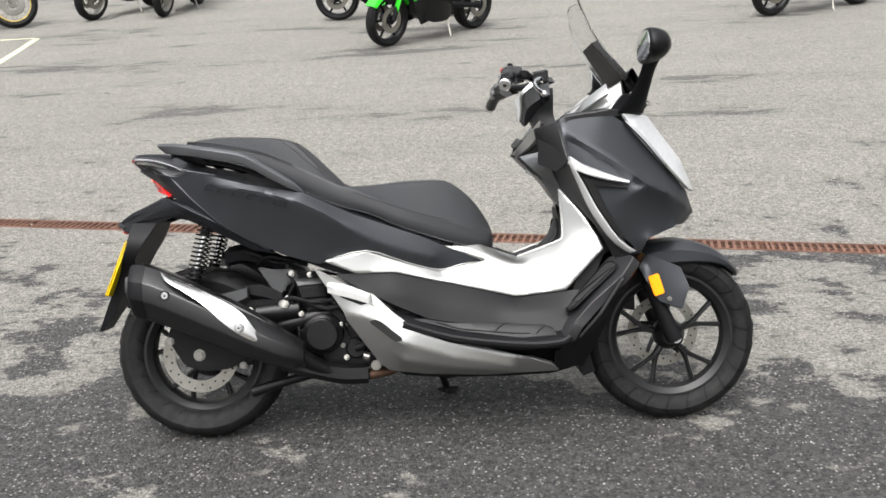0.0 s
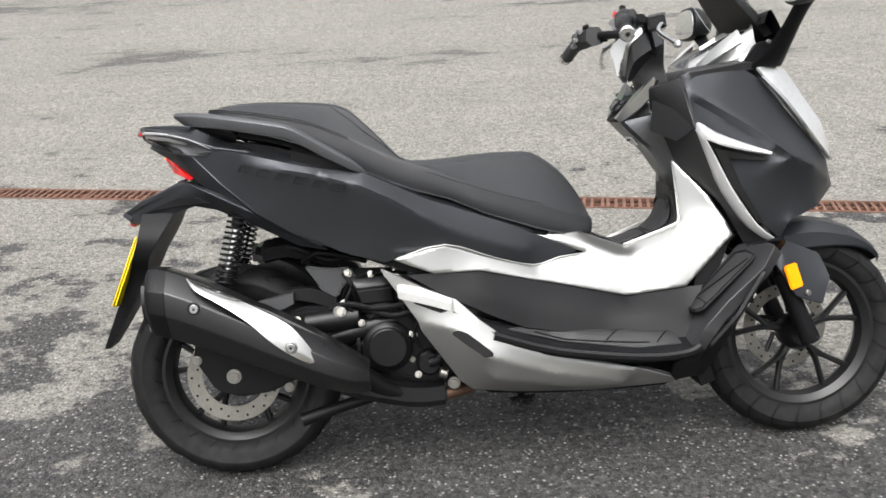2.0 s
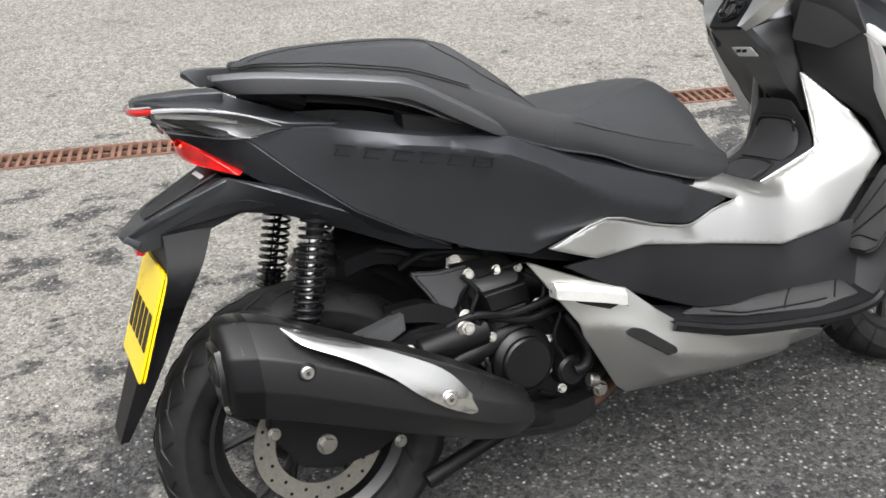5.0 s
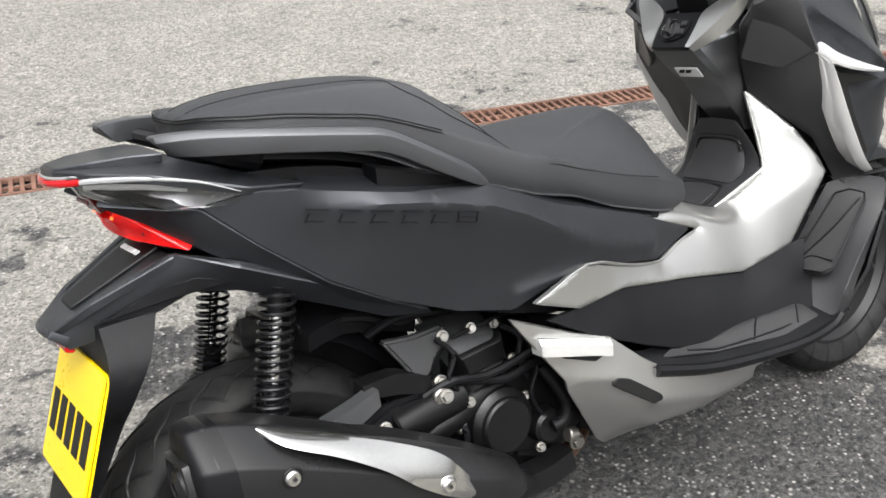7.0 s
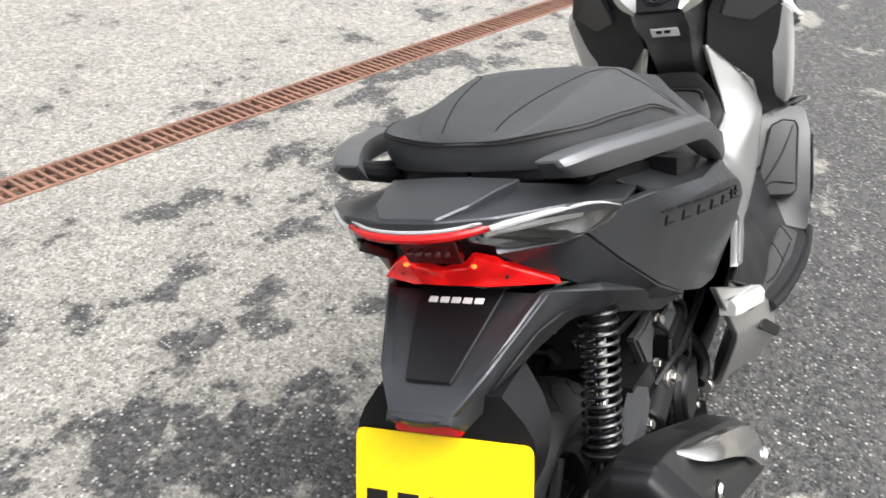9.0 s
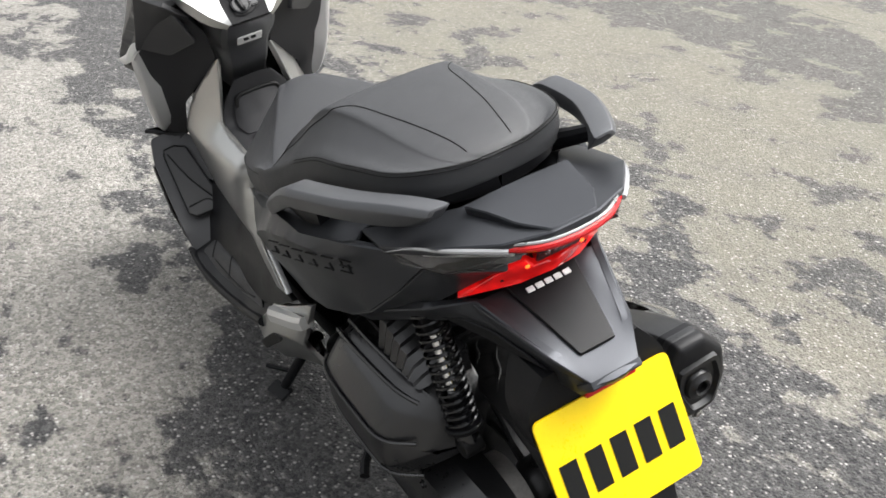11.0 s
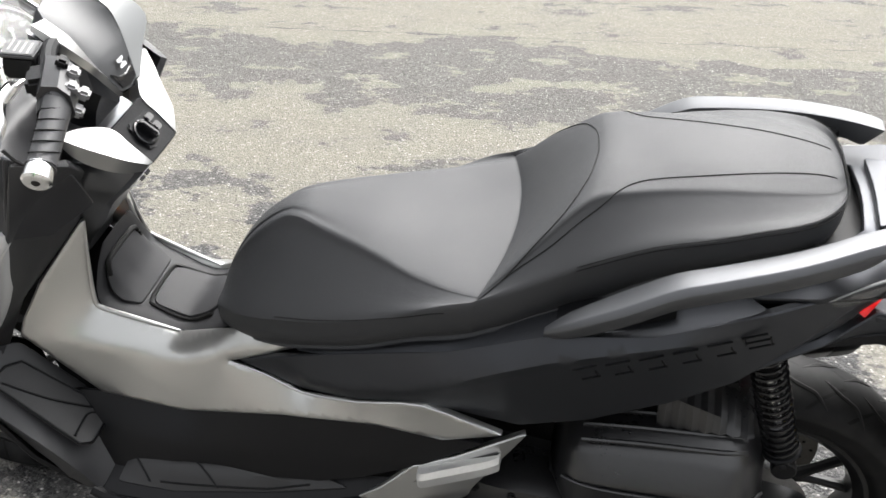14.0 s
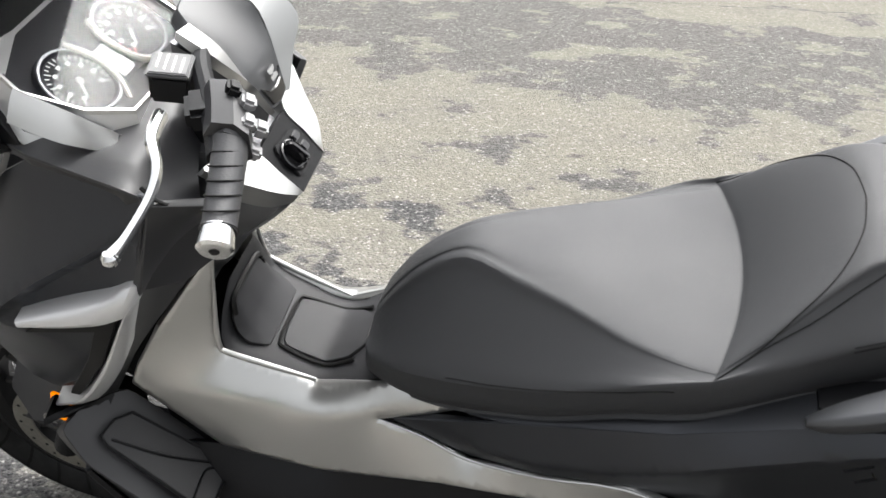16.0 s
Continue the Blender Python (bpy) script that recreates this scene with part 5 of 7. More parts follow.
part("stand_prong", tube([(0.015, 0.205, 0.12), (0.06, 0.235, 0.12), (0.08, 0.25, 0.122)], 0.006, 8, 3), BLACK, stand)
centre_stand = part("centre_stand", tube([(-0.38, -0.13, 0.215), (-0.47, -0.135, 0.195), (-0.585, -0.14, 0.165)], [0.014, 0.015, 0.017], 12, 3), BLACK, scooter, "folded black centre stand")
part("stand_leg", tube([(-0.38, 0.13, 0.215), (-0.47, 0.135, 0.195), (-0.585, 0.14, 0.165)], [0.014, 0.015, 0.017], 12, 3), BLACK, centre_stand)
part("crossbar", rod((-0.38, -0.13, 0.215), (-0.38, 0.13, 0.215), 0.014), BLACK, centre_stand)
part("tang", tube([(-0.40, 0.13, 0.21), (-0.42, 0.2, 0.20), (-0.46, 0.23, 0.19)], 0.01, 10, 3), BLACK, centre_stand)
part("belly_pan", loft([[(x, y, zt), (x, y * 0.8, zb), (x, -y * 0.8, zb), (x, -y, zt)] for x, y, zb, zt in ((0.45, 0.08, 0.20, 0.33), (0.36, 0.12, 0.178, 0.30), (0.1, 0.13, 0.178, 0.30), (-0.1, 0.12, 0.19, 0.30), (-0.15, 0.11, 0.22, 0.30))], 2, 1), BLACK, scooter)

# ---- front of the scooter ----
VARM = [((0.412, 0.224, 0.842), (0.426, 0.249, 0.816)), ((0.42, 0.24, 0.858), (0.442, 0.257, 0.812)), ((0.46, 0.247, 0.832), (0.47, 0.26, 0.80)), ((0.528, 0.249, 0.803), (0.526, 0.26, 0.784)), ((0.597, 0.253, 0.777), (0.59, 0.257, 0.770))]
VLEG = [((0.413, 0.235, 0.842), (0.436, 0.254, 0.812)), ((0.44, 0.236, 0.775), (0.46, 0.252, 0.766)), ((0.48, 0.232, 0.686), (0.5, 0.246, 0.692)), ((0.548, 0.22, 0.592), (0.564, 0.232, 0.602)), ((0.628, 0.203, 0.54), (0.634, 0.21, 0.548))]


def trim_section(a, b, s):
    """A rounded bar between two edge points, 3 cm deep."""
    a, b = np.array(a), np.array(b)
    mid = (a + b) / 2 + np.array((-0.002, 0.005, 0.002))
    return [(x, s * y, z) for x, y, z in (a, a * 0.6 + mid * 0.4 + (-0.001, 0.002, 0.001), mid, b * 0.6 + mid * 0.4 + (0, 0.002, 0), b, b + (0.004, -0.03, 0.004), a + (0.004, -0.03, 0))]


trims = both("vent_trim", lambda s: loft([trim_section(a, b, s) for a, b in VARM], 3, 1), TRIM, label="angled silver vent trim")
for s, t in zip((1, -1), trims):
    part("trim_leg", loft([trim_section(a, b, s) for a, b in VLEG], 3, 1), TRIM, t)
# black wedge laid over the cowl: painted shade inside the V of the trim
VENTSHADE = [(0.455, 0.243, 0.795), (0.575, 0.252, 0.765), (0.588, 0.2535, 0.757), (0.492, 0.243, 0.766), (0.522, 0.238, 0.70), (0.582, 0.228, 0.606), (0.568, 0.229, 0.606), (0.502, 0.24, 0.70)]
both("vent_shade", lambda s: skin(VENTSHADE, [], (), s, r=0.002, rim=0.012, res=0.01), INKSHADE)
BINNACLE = [(0.455, 0.125, 1.0), (0.50, 0.15, 1.045), (0.547, 0.165, 1.079)], [(0.45, 0.145, 0.985), (0.50, 0.178, 1.018), (0.55, 0.19, 1.048)]
both("binnacle_wing", lambda s: patch(*BINNACLE, 4, 5, 0.002, s, 0.01, (0, 0.7, 0.7)), SILVER, label="silver wing below the instruments")
DASHSIDE = [(0.335, 0.15, 0.915), (0.392, 0.207, 0.974), (0.415, 0.234, 0.846), (0.385, 0.175, 0.815), (0.335, 0.12, 0.842)]
both("dash_side", lambda s: skin(DASHSIDE, [], (), s, r=0.006), DASHBLACK)
LEG = [(0.372, 0.085, 0.845), (0.335, 0.12, 0.90), (0.32, 0.17, 0.945), (0.385, 0.21, 0.965), (0.41, 0.236, 0.848), (0.462, 0.236, 0.738), (0.553, 0.222, 0.602), (0.60, 0.21, 0.55), (0.555, 0.17, 0.545), (0.50, 0.155, 0.65), (0.412, 0.07, 0.758)]
both("leg_shield", lambda s: skin(LEG, [[(0.36, 0.10, 0.87), (0.385, 0.2, 0.88)], [(0.43, 0.14, 0.76), (0.50, 0.18, 0.64)]], (), s, 0, out=-1, r=0.005), DASHBLACK, label="black inner leg shield")
DASHTOP = mirrored([(0.40, 0.03, 0.948), (0.372, 0.11, 0.935), (0.35, 0.155, 0.925), (0.372, 0.2, 0.955), (0.41, 0.205, 0.98), (0.55, 0.182, 0.998), (0.66, 0.13, 1.0), (0.68, 0.02, 1.0)])
part("dashboard", skin(DASHTOP, [[(0.41, 0.17, 0.99), (0.56, 0.15, 1.01)], [(0.41, -0.17, 0.99), (0.56, -0.15, 1.01)], [(0.41, 0.17, 0.99), (0.41, -0.17, 0.99)]], (), 1, 2, r=0.006, rim=0.02), DASHBLACK, scooter, "black dashboard")
part("glovebox_seam", tube([(0.395, 0.2, 0.985), (0.372, 0.198, 0.962), (0.345, 0.165, 0.93), (0.352, 0.14, 0.905)], 0.0028, 6, 4), INKSHADE, scooter)

# footboards and mats
BOARD = [(0.405, 0.278, 0.314), (0.25, 0.276, 0.309), (0.05, 0.262, 0.335), (-0.10, 0.255, 0.38), (-0.20, 0.243, 0.44), (-0.10, 0.226, 0.405), (0.05, 0.202, 0.372), (0.25, 0.182, 0.352), (0.395, 0.168, 0.36)]
FRONTBOARD = [(0.54, 0.16, 0.545), (0.585, 0.2, 0.556), (0.598, 0.255, 0.55), (0.562, 0.272, 0.5), (0.47, 0.278, 0.425), (0.412, 0.28, 0.365), (0.385, 0.277, 0.316), (0.37, 0.19, 0.348), (0.388, 0.15, 0.372), (0.43, 0.146, 0.418)]
MAT = [(0.36, 0.258, 0.325), (0.25, 0.258, 0.32), (0.07, 0.246, 0.347), (-0.07, 0.242, 0.386), (-0.02, 0.228, 0.386), (0.07, 0.214, 0.368), (0.25, 0.197, 0.352), (0.345, 0.19, 0.362)]
FRONTMAT = [(0.529, 0.189, 0.521), (0.546, 0.212, 0.528), (0.556, 0.239, 0.521), (0.543, 0.247, 0.509), (0.42, 0.253, 0.4), (0.404, 0.24, 0.392), (0.406, 0.166, 0.389), (0.42, 0.164, 0.404)]
for s in (1, -1):
    b = part("footboard", skin(BOARD, [], (), s, 2, r=0.008, rim=0.03, ease=6), SMOOTHBLACK, scooter, "black footboard")
    m = part("rubber_mat", skin(MAT, [[(0.35, 0.224, 0.352), (-0.03, 0.236, 0.39)]], (), s, 2, r=0.008, rim=0.006), MATRUBBER, b, "ribbed black rubber mat")
    mat_top = BVHTree.FromPolygons([v.co.copy() for v in m.data.vertices], [tuple(q.vertices) for q in m.data.polygons])
    for rib in ([(0.36, 0.2), (0.3, 0.252)], [(0.33, 0.197), (0.25, 0.203), (0.17, 0.25)], [(0.2, 0.21), (0.08, 0.222), (-0.02, 0.232)], [(0.28, 0.25), (0.12, 0.246), (0.0, 0.238)]):
        line = []
        for x, y, _ in spline([(x, s * y, 0) for x, y in rib], 8):
            hit = mat_top.ray_cast(Vector((x, y, 0.6)), Vector((0, 0, -1)))
            if hit[0] is not None:
                line.append(hit[0])
        if len(line) > 2:
            part("rib", tube(line, 0.0022, 6, 1), BLACK, m)
    f = part("front_footboard", skin(FRONTBOARD, [], (), s, 2, r=0.01, rim=0.03), DASHBLACK, scooter)
    m2 = part("rubber_mat", skin([(x - 0.006, y, z + 0.006) for x, y, z in FRONTMAT], [], (), s, 2, r=0.006, rim=0.006), MATRUBBER, f)
    part("mat_rim", tube([(x - 0.005, s * y, z + 0.008) for x, y, z in FRONTMAT + FRONTMAT[:1]], 0.0022, 6, 1), BLACK, m2)
    for rib in ([(0.544, 0.236, 0.513), (0.48, 0.214, 0.462), (0.418, 0.172, 0.402)], [(0.43, 0.246, 0.412), (0.432, 0.2, 0.414), (0.424, 0.185, 0.406)]):
        part("rib", tube([(x - 0.0065, s * y, z + 0.007) for x, y, z in rib], 0.0024, 6, 3), BLACK, m2)
    part("board_edge", tube([(0.4, s * 0.278, 0.318), (0.36, s * 0.28, 0.303), (0.25, s * 0.279, 0.302), (0.05, s * 0.264, 0.328), (-0.10, s * 0.256, 0.374)], 0.011, 8, 4), SMOOTHBLACK, b)
    skirt = [(0.555, 0.172, 0.55), (0.62, 0.262, 0.562), (0.648, 0.2, 0.548), (0.60, 0.205, 0.48), (0.545, 0.19, 0.38), (0.49, 0.155, 0.27), (0.458, 0.12, 0.205), (0.37, 0.128, 0.196), (0.36, 0.2, 0.26), (0.43, 0.272, 0.312), (0.495, 0.283, 0.384), (0.568, 0.278, 0.49)]
    part("front_skirt", skin(skirt, [[(0.46, 0.2, 0.30), (0.53, 0.235, 0.40), (0.60, 0.235, 0.51)]], (), s, r=0.006, rim=0.01), SMOOTHBLACK, scooter)
    # folding passenger peg, with black sheets painting the shade of its recess and the cowl's slot
    recess = [(-0.325, 0.222, 0.505), (-0.205, 0.243, 0.467), (-0.20, 0.246, 0.443), (-0.225, 0.246, 0.437), (-0.285, 0.238, 0.462)]
    part("peg_recess_shade", skin(recess, [], (), s, r=0.004, rim=0.006), INKSHADE, scooter)
    peg = part("passenger_peg", loft([[(x, s * (y + a), z + c) for a, c in ((-0.014, 0.012), (0.008, 0.016), (0.014, 0.006), (0.012, -0.014), (-0.014, -0.014))] for x, y, z in ((-0.326, 0.219, 0.490), (-0.305, 0.229, 0.485), (-0.24, 0.244, 0.468), (-0.205, 0.249, 0.456), (-0.196, 0.244, 0.454))], 3, 1), PEG, scooter, "folded silver passenger footpeg")
    slot = [(-0.201, 0.252, 0.385), (-0.187, 0.253, 0.391), (-0.164, 0.259, 0.382), (-0.108, 0.273, 0.336), (-0.106, 0.273, 0.327), (-0.125, 0.272, 0.326), (-0.191, 0.254, 0.376)]
    part("cowl_slot_shade", skin(slot, [], (), s, r=0.004, rim=0.005, res=0.008), INKSHADE, scooter)

# tunnel cover with its lids
TUN = [(0.15, 0.107, 0.602), (0.2, 0.099, 0.574), (0.262, 0.089, 0.5475), (0.33, 0.095, 0.568), (0.385, 0.1, 0.591), (0.402, 0.097, 0.618), (0.402, 0.078, 0.66), (0.396, 0.05, 0.70)]
tunnel = part("tunnel_cover", loft([[(x, h, z), (x - 0.002, h * 0.86, z + 0.003), (x - 0.003, h * 0.45, z + 0.005), (x - 0.003, 0, z + 0.006), (x - 0.003, -h * 0.45, z + 0.005), (x - 0.002, -h * 0.86, z + 0.003), (x, -h, z)] for x, h, z in TUN], 4, 3, False, False), TUNNELBLACK, scooter, "black tunnel cover")
part("fuel_lid", skin(mirrored([(0.331, 0.02, 0.579), (0.329, 0.044, 0.577), (0.32, 0.052, 0.5735), (0.262, 0.056, 0.557), (0.225, 0.05, 0.570), (0.205, 0.03, 0.580)]), [[(0.262, 0.056, 0.557), (0.262, -0.056, 0.557)]], (), 1, 2, r=0.006, rim=0.006), TUNNELBLACK, tunnel, "small black fuel lid")
part("lid_gap", tube([(0.215, 0.056, 0.572), (0.262, 0.0605, 0.5535), (0.322, 0.0565, 0.572), (0.335, 0.046, 0.577), (0.3365, 0, 0.5785), (0.335, -0.046, 0.577), (0.322, -0.0565, 0.572), (0.262, -0.0605, 0.5535), (0.215, -0.056, 0.572)], 0.0036, 6, 3), INKSHADE, tunnel)
part("tunnel_pad", skin(mirrored([(0.394, 0.01, 0.662), (0.395, 0.05, 0.655), (0.394, 0.066, 0.635), (0.388, 0.072, 0.612), (0.372, 0.075, 0.596), (0.345, 0.062, 0.582), (0.343, 0.01, 0.584)]), [[(0.378, 0.05, 0.612), (0.374, 0.0, 0.615), (0.378, -0.05, 0.612)]], (), 1, 2, r=0.006, rim=0.005, ease=3), TUNNELBLACK, tunnel, "recessed black tunnel pad")
part("pad_slot", tube([(0.3935, 0.058, 0.636), (0.3955, 0.052, 0.658), (0.396, 0.03, 0.664), (0.396, -0.03, 0.664), (0.3955, -0.052, 0.658), (0.3935, -0.058, 0.636)], 0.005, 8, 3), INKSHADE, tunnel)

# steering column cover and key panel
COL = [(0.43, 0.05, 0.675, 0.05), (0.42, 0.05, 0.70, 0.05), (0.388, 0.052, 0.735, 0.06), (0.352, 0.058, 0.79, 0.08), (0.312, 0.066, 0.828, 0.1), (0.276, 0.064, 0.866, 0.12), (0.282, 0.06, 0.878, 0.12), (0.33, 0.055, 0.928, 0.08)]
column = part("column_cover", loft([[(x, h * 0.82, z), (x + 0.012, h, z), (x + d, h * 1.3, z + 0.02), (x + d, -h * 1.3, z + 0.02), (x + 0.012, -h, z), (x, -h * 0.82, z)] for x, h, z, d in COL], 3, 1), GREYTOP, scooter, "grey steering column cover")
PANEL = pose(0.289, 0, 0.9075, 0, -49, 0)
key_panel = part("key_panel", skin([(0.263, 0.045, 0.877), (0.3155, 0.051, 0.937), (0.3155, -0.051, 0.937), (0.263, -0.045, 0.877)], [], (), 1, 2, r=0.005, rim=0.012), BLACK, scooter, "dark grey ignition panel")


def on_panel(bm):
    bmesh.ops.transform(bm, matrix=PANEL, verts=bm.verts)
    return bm


part("lock_recess", on_panel(prism([(-0.024, 0.028), (0.02, 0.028), (0.026, 0.02), (0.022, -0.03), (0.01, -0.036), (-0.016, -0.032), (-0.027, -0.008), (-0.029, 0.014)], 0.0, 0.0035, 0.0015, "XY")), SMOOTHBLACK, key_panel)
part("lock_ring", on_panel(lathe([(0.0, 0.005), (0.018, 0.005), (0.0205, 0.008), (0.0225, 0.007), (0.0235, 0.0)], (-0.002, 0.008, 0), "Z", 32)), GLOSS, key_panel)
part("lock_knob", on_panel(block((-0.001, 0.008, 0.012), (0.036, 0.010, 0.018), 0.003, (0, 0, 10))), GLOSS, key_panel)
part("switch", on_panel(block((0.010, -0.022, 0.005), (0.012, 0.018, 0.007), 0.002)), GLOSS, key_panel)
part("switch", on_panel(block((-0.008, -0.021, 0.005), (0.014, 0.016, 0.007), 0.002)), GLOSS, key_panel)
label = part("sticker", skin([(0.309, 0.03, 0.826), (0.309, -0.03, 0.826), (0.326, -0.03, 0.806), (0.326, 0.03, 0.806)], [], (), 1, 0, out=-1, r=0.002, rim=0.001), WHITE, column, "small white warning sticker")
for i in range(2):
    part("print_bar", block((0.3105, 0.011 - i * 0.018, 0.82), (0.002, 0.012, 0.007), 0, (0, 40, 0)), INKSHADE, label)
part("bar_shroud", loft([[(x0, h, z), (x0 + 0.02, h * 1.2, z), (x1, h * 1.2, z), (x1, -h * 1.2, z), (x0 + 0.02, -h * 1.2, z), (x0, -h, z)] for x0, x1, h, z in ((0.35, 0.42, 0.04, 0.925), (0.34, 0.41, 0.04, 0.96), (0.325, 0.40, 0.03, 1.0), (0.345, 0.40, 0.035, 1.05), (0.37, 0.40, 0.035, 1.085))], 3, 1), SMOOTHBLACK, scooter, "black steering shroud")
# bright wedges that rise on both sides of the key panel
ARM = [((0.262, 0.045, 0.878), (0.266, 0.05, 0.876), (0.275, 0.055, 0.866), (0.285, 0.047, 0.87)),
       ((0.289, 0.049, 0.910), (0.28, 0.082, 0.902), (0.292, 0.088, 0.882), (0.31, 0.05, 0.88)),
       ((0.3155, 0.053, 0.9395), (0.305, 0.108, 0.930), (0.318, 0.112, 0.905), (0.34, 0.05, 0.905)),
       ((0.336, 0.10, 0.966), (0.325, 0.13, 0.955), (0.336, 0.132, 0.935), (0.355, 0.10, 0.94)),
       ((0.344, 0.14, 0.977), (0.341, 0.144, 0.975), (0.346, 0.145, 0.968), (0.355, 0.14, 0.965))]
both("column_arm", lambda s: loft([[(x, s * y, z) for x, y, z in r] for r in ARM], 4, 1), SILVER, label="silver wedge beside the key panel")
# handlebar cover: a grey shield with a bright wing rising on each side
FLOOR = mirrored([(0.294, 0.002, 0.987), (0.296, 0.025, 0.991), (0.316, 0.047, 1.047), (0.335, 0.055, 1.09), (0.372, 0.052, 1.116), (0.395, 0.03, 1.122), (0.40, 0.004, 1.124)])
cover = part("handlebar_cover", skin(FLOOR, [[(0.297, 0.017, 1.0), (0.312, 0.034, 1.045)], [(0.297, -0.017, 1.0), (0.312, -0.034, 1.045)], [(0.312, 0.034, 1.045), (0.312, -0.034, 1.045)]], (), 1, 0, out=-1, r=0.004, rim=0.02), COVERGREY, scooter, "grey handlebar cover")
part("cover_tip", skin(mirrored([(0.2925, 0.002, 0.992), (0.294, 0.02, 0.996), (0.303, 0.03, 1.022), (0.2975, 0.018, 1.012), (0.2965, 0.002, 1.009)]), [], (), 1, 0, out=-1, r=0.002, rim=0.003), GLOSS, cover)
WING = [((0.297, 0.024, 0.989), (0.292, 0.027, 0.988), (0.298, 0.03, 0.984), (0.305, 0.024, 0.984)),
        ((0.308, 0.036, 1.02), (0.292, 0.056, 1.028), (0.297, 0.062, 1.022), (0.318, 0.036, 1.012)),
        ((0.317, 0.0475, 1.05), (0.292, 0.086, 1.068), (0.298, 0.091, 1.060), (0.33, 0.048, 1.04)),
        ((0.336, 0.055, 1.092), (0.335, 0.09, 1.105), (0.34, 0.095, 1.095), (0.345, 0.055, 1.08)),
        ((0.372, 0.052, 1.118), (0.372, 0.084, 1.124), (0.374, 0.088, 1.116), (0.376, 0.052, 1.108))]
for s in (1, -1):
    part("cover_wing", loft([[(x, s * y, z) for x, y, z in r] for r in WING], 4, 1), SILVER, cover, "silver edge of the handlebar cover")
    part("wing_side", loft([[(x, s * y, z) for x, y, z in r] for r in (((0.30, 0.03, 0.985), (0.31, 0.02, 0.985), (0.315, 0.02, 0.97), (0.305, 0.028, 0.972)), ((0.303, 0.088, 1.06), (0.33, 0.045, 1.04), (0.335, 0.04, 1.0), (0.31, 0.075, 1.015)), ((0.345, 0.094, 1.095), (0.35, 0.05, 1.085), (0.36, 0.05, 1.03), (0.35, 0.09, 1.045)), ((0.38, 0.088, 1.112), (0.38, 0.05, 1.11), (0.39, 0.05, 1.05), (0.385, 0.085, 1.06)))], 3, 1), GREYTOP, cover)
emblem = part("emblem", prism([(0.009, -0.007), (0.009, -0.002), (0.0, 0.001), (0.009, 0.004), (0.009, 0.008), (-0.009, 0.008), (-0.009, 0.003), (0.0, 0.0), (-0.009, -0.003), (-0.009, -0.007)], 0, 0.002, 0, "XY"), CHROME, cover)
emblem.matrix_local = pose(0.3015, 0.0, 1.028, 0, 0, 0) @ pose(0, 0, 0, 0, -68, 0) @ pose(0, 0, 0, 0, 0, 90)

# instruments
BEZ = [(0.465, 0.0, 0.992), (0.452, 0.085, 1.01), (0.49, 0.124, 1.03), (0.555, 0.142, 1.058), (0.595, 0.128, 1.082), (0.62, 0.05, 1.10), (0.62, -0.05, 1.10), (0.595, -0.128, 1.082), (0.555, -0.142, 1.058), (0.49, -0.124, 1.03), (0.452, -0.085, 1.01)]
BC = (0.54, 0.0, 1.045)


def bez(k, dz):
    return [(BC[0] + (x - BC[0]) * k, y * k, BC[2] + (z - BC[2]) * k + dz) for x, y, z in BEZ]


bezel = part("instrument_bezel", rings_mesh([bez(1.12, -0.052), bez(1.06, -0.006), bez(1.045, -0.001), bez(1.0, -0.004), bez(0.95, -0.035)], True, False), TRIM, scooter, "dark grey instrument binnacle with a silver rim")
part("bezel_rim", rings_mesh([bez(1.052, -0.002), bez(1.045, 0.0035), bez(1.015, 0.0035), bez(1.005, -0.003)], True, False), SILVER, bezel, "thin silver rim")
part("bezel_flange", rings_mesh([bez(1.18, -0.066), bez(1.19, -0.058), bez(1.17, -0.053), bez(1.125, -0.046), bez(1.10, -0.05)], True, False), SILVER, bezel, "silver lower flange")
part("dial_panel", skin(bez(0.955, -0.026), [], (), 1, 2, r=0.003, rim=0.004), DIAL, bezel)
SLOPE = 35.0


def on_dash(bm, y):
    bmesh.ops.transform(bm, matrix=pose(0.532, y, 1.026, 0, -SLOPE, 0), verts=bm.verts)
    return bm


for cy in (0.068, -0.068):
    d = part("dial", on_dash(lathe([(0.0, 0.0), (0.044, 0.0), (0.048, 0.004), (0.053, 0.004), (0.055, -0.004)], (0, 0, 0), "Z", 40), cy), DIAL, bezel, "round analogue dial")
    part("dial_ring", on_dash(lathe([(0.0475, 0.001), (0.0485, 0.006), (0.0515, 0.006), (0.053, 0.0)], (0, 0, 0), "Z", 40), cy), GREYTOP, d)
    for i in range(25):
        a = radians(-40 + i * 260 / 24)
        r, ln = (0.038, 0.008) if i % 3 == 0 else (0.0395, 0.005)
        part("tick", on_dash(block((r * math.sin(a), -r * math.cos(a), 0.0012), (ln, 0.0013, 0.0008), 0, (0, 0, math.degrees(a) - 90)), cy), WHITE if i < 20 or cy > 0 else RED, d)
    for i in range(9):
        a = radians(-40 + i * 260 / 8)
        part("figure_bar", on_dash(block((0.029 * math.sin(a), -0.029 * math.cos(a), 0.0012), (0.005, 0.006, 0.0008), 0), cy), WHITE, d)
    part("needle", on_dash(block((-0.008, 0.008, 0.004), (0.034, 0.0018, 0.0015), 0, (0, 0, -40)), cy), WHITE, d)
    part("needle_hub", on_dash(rod((0, 0, 0), (0, 0, 0.006), 0.006), cy), GLOSS, d)
part("display", on_dash(block((-0.012, 0, 0.0), (0.05, 0.034, 0.005), 0.002), 0), GLOSS, bezel)
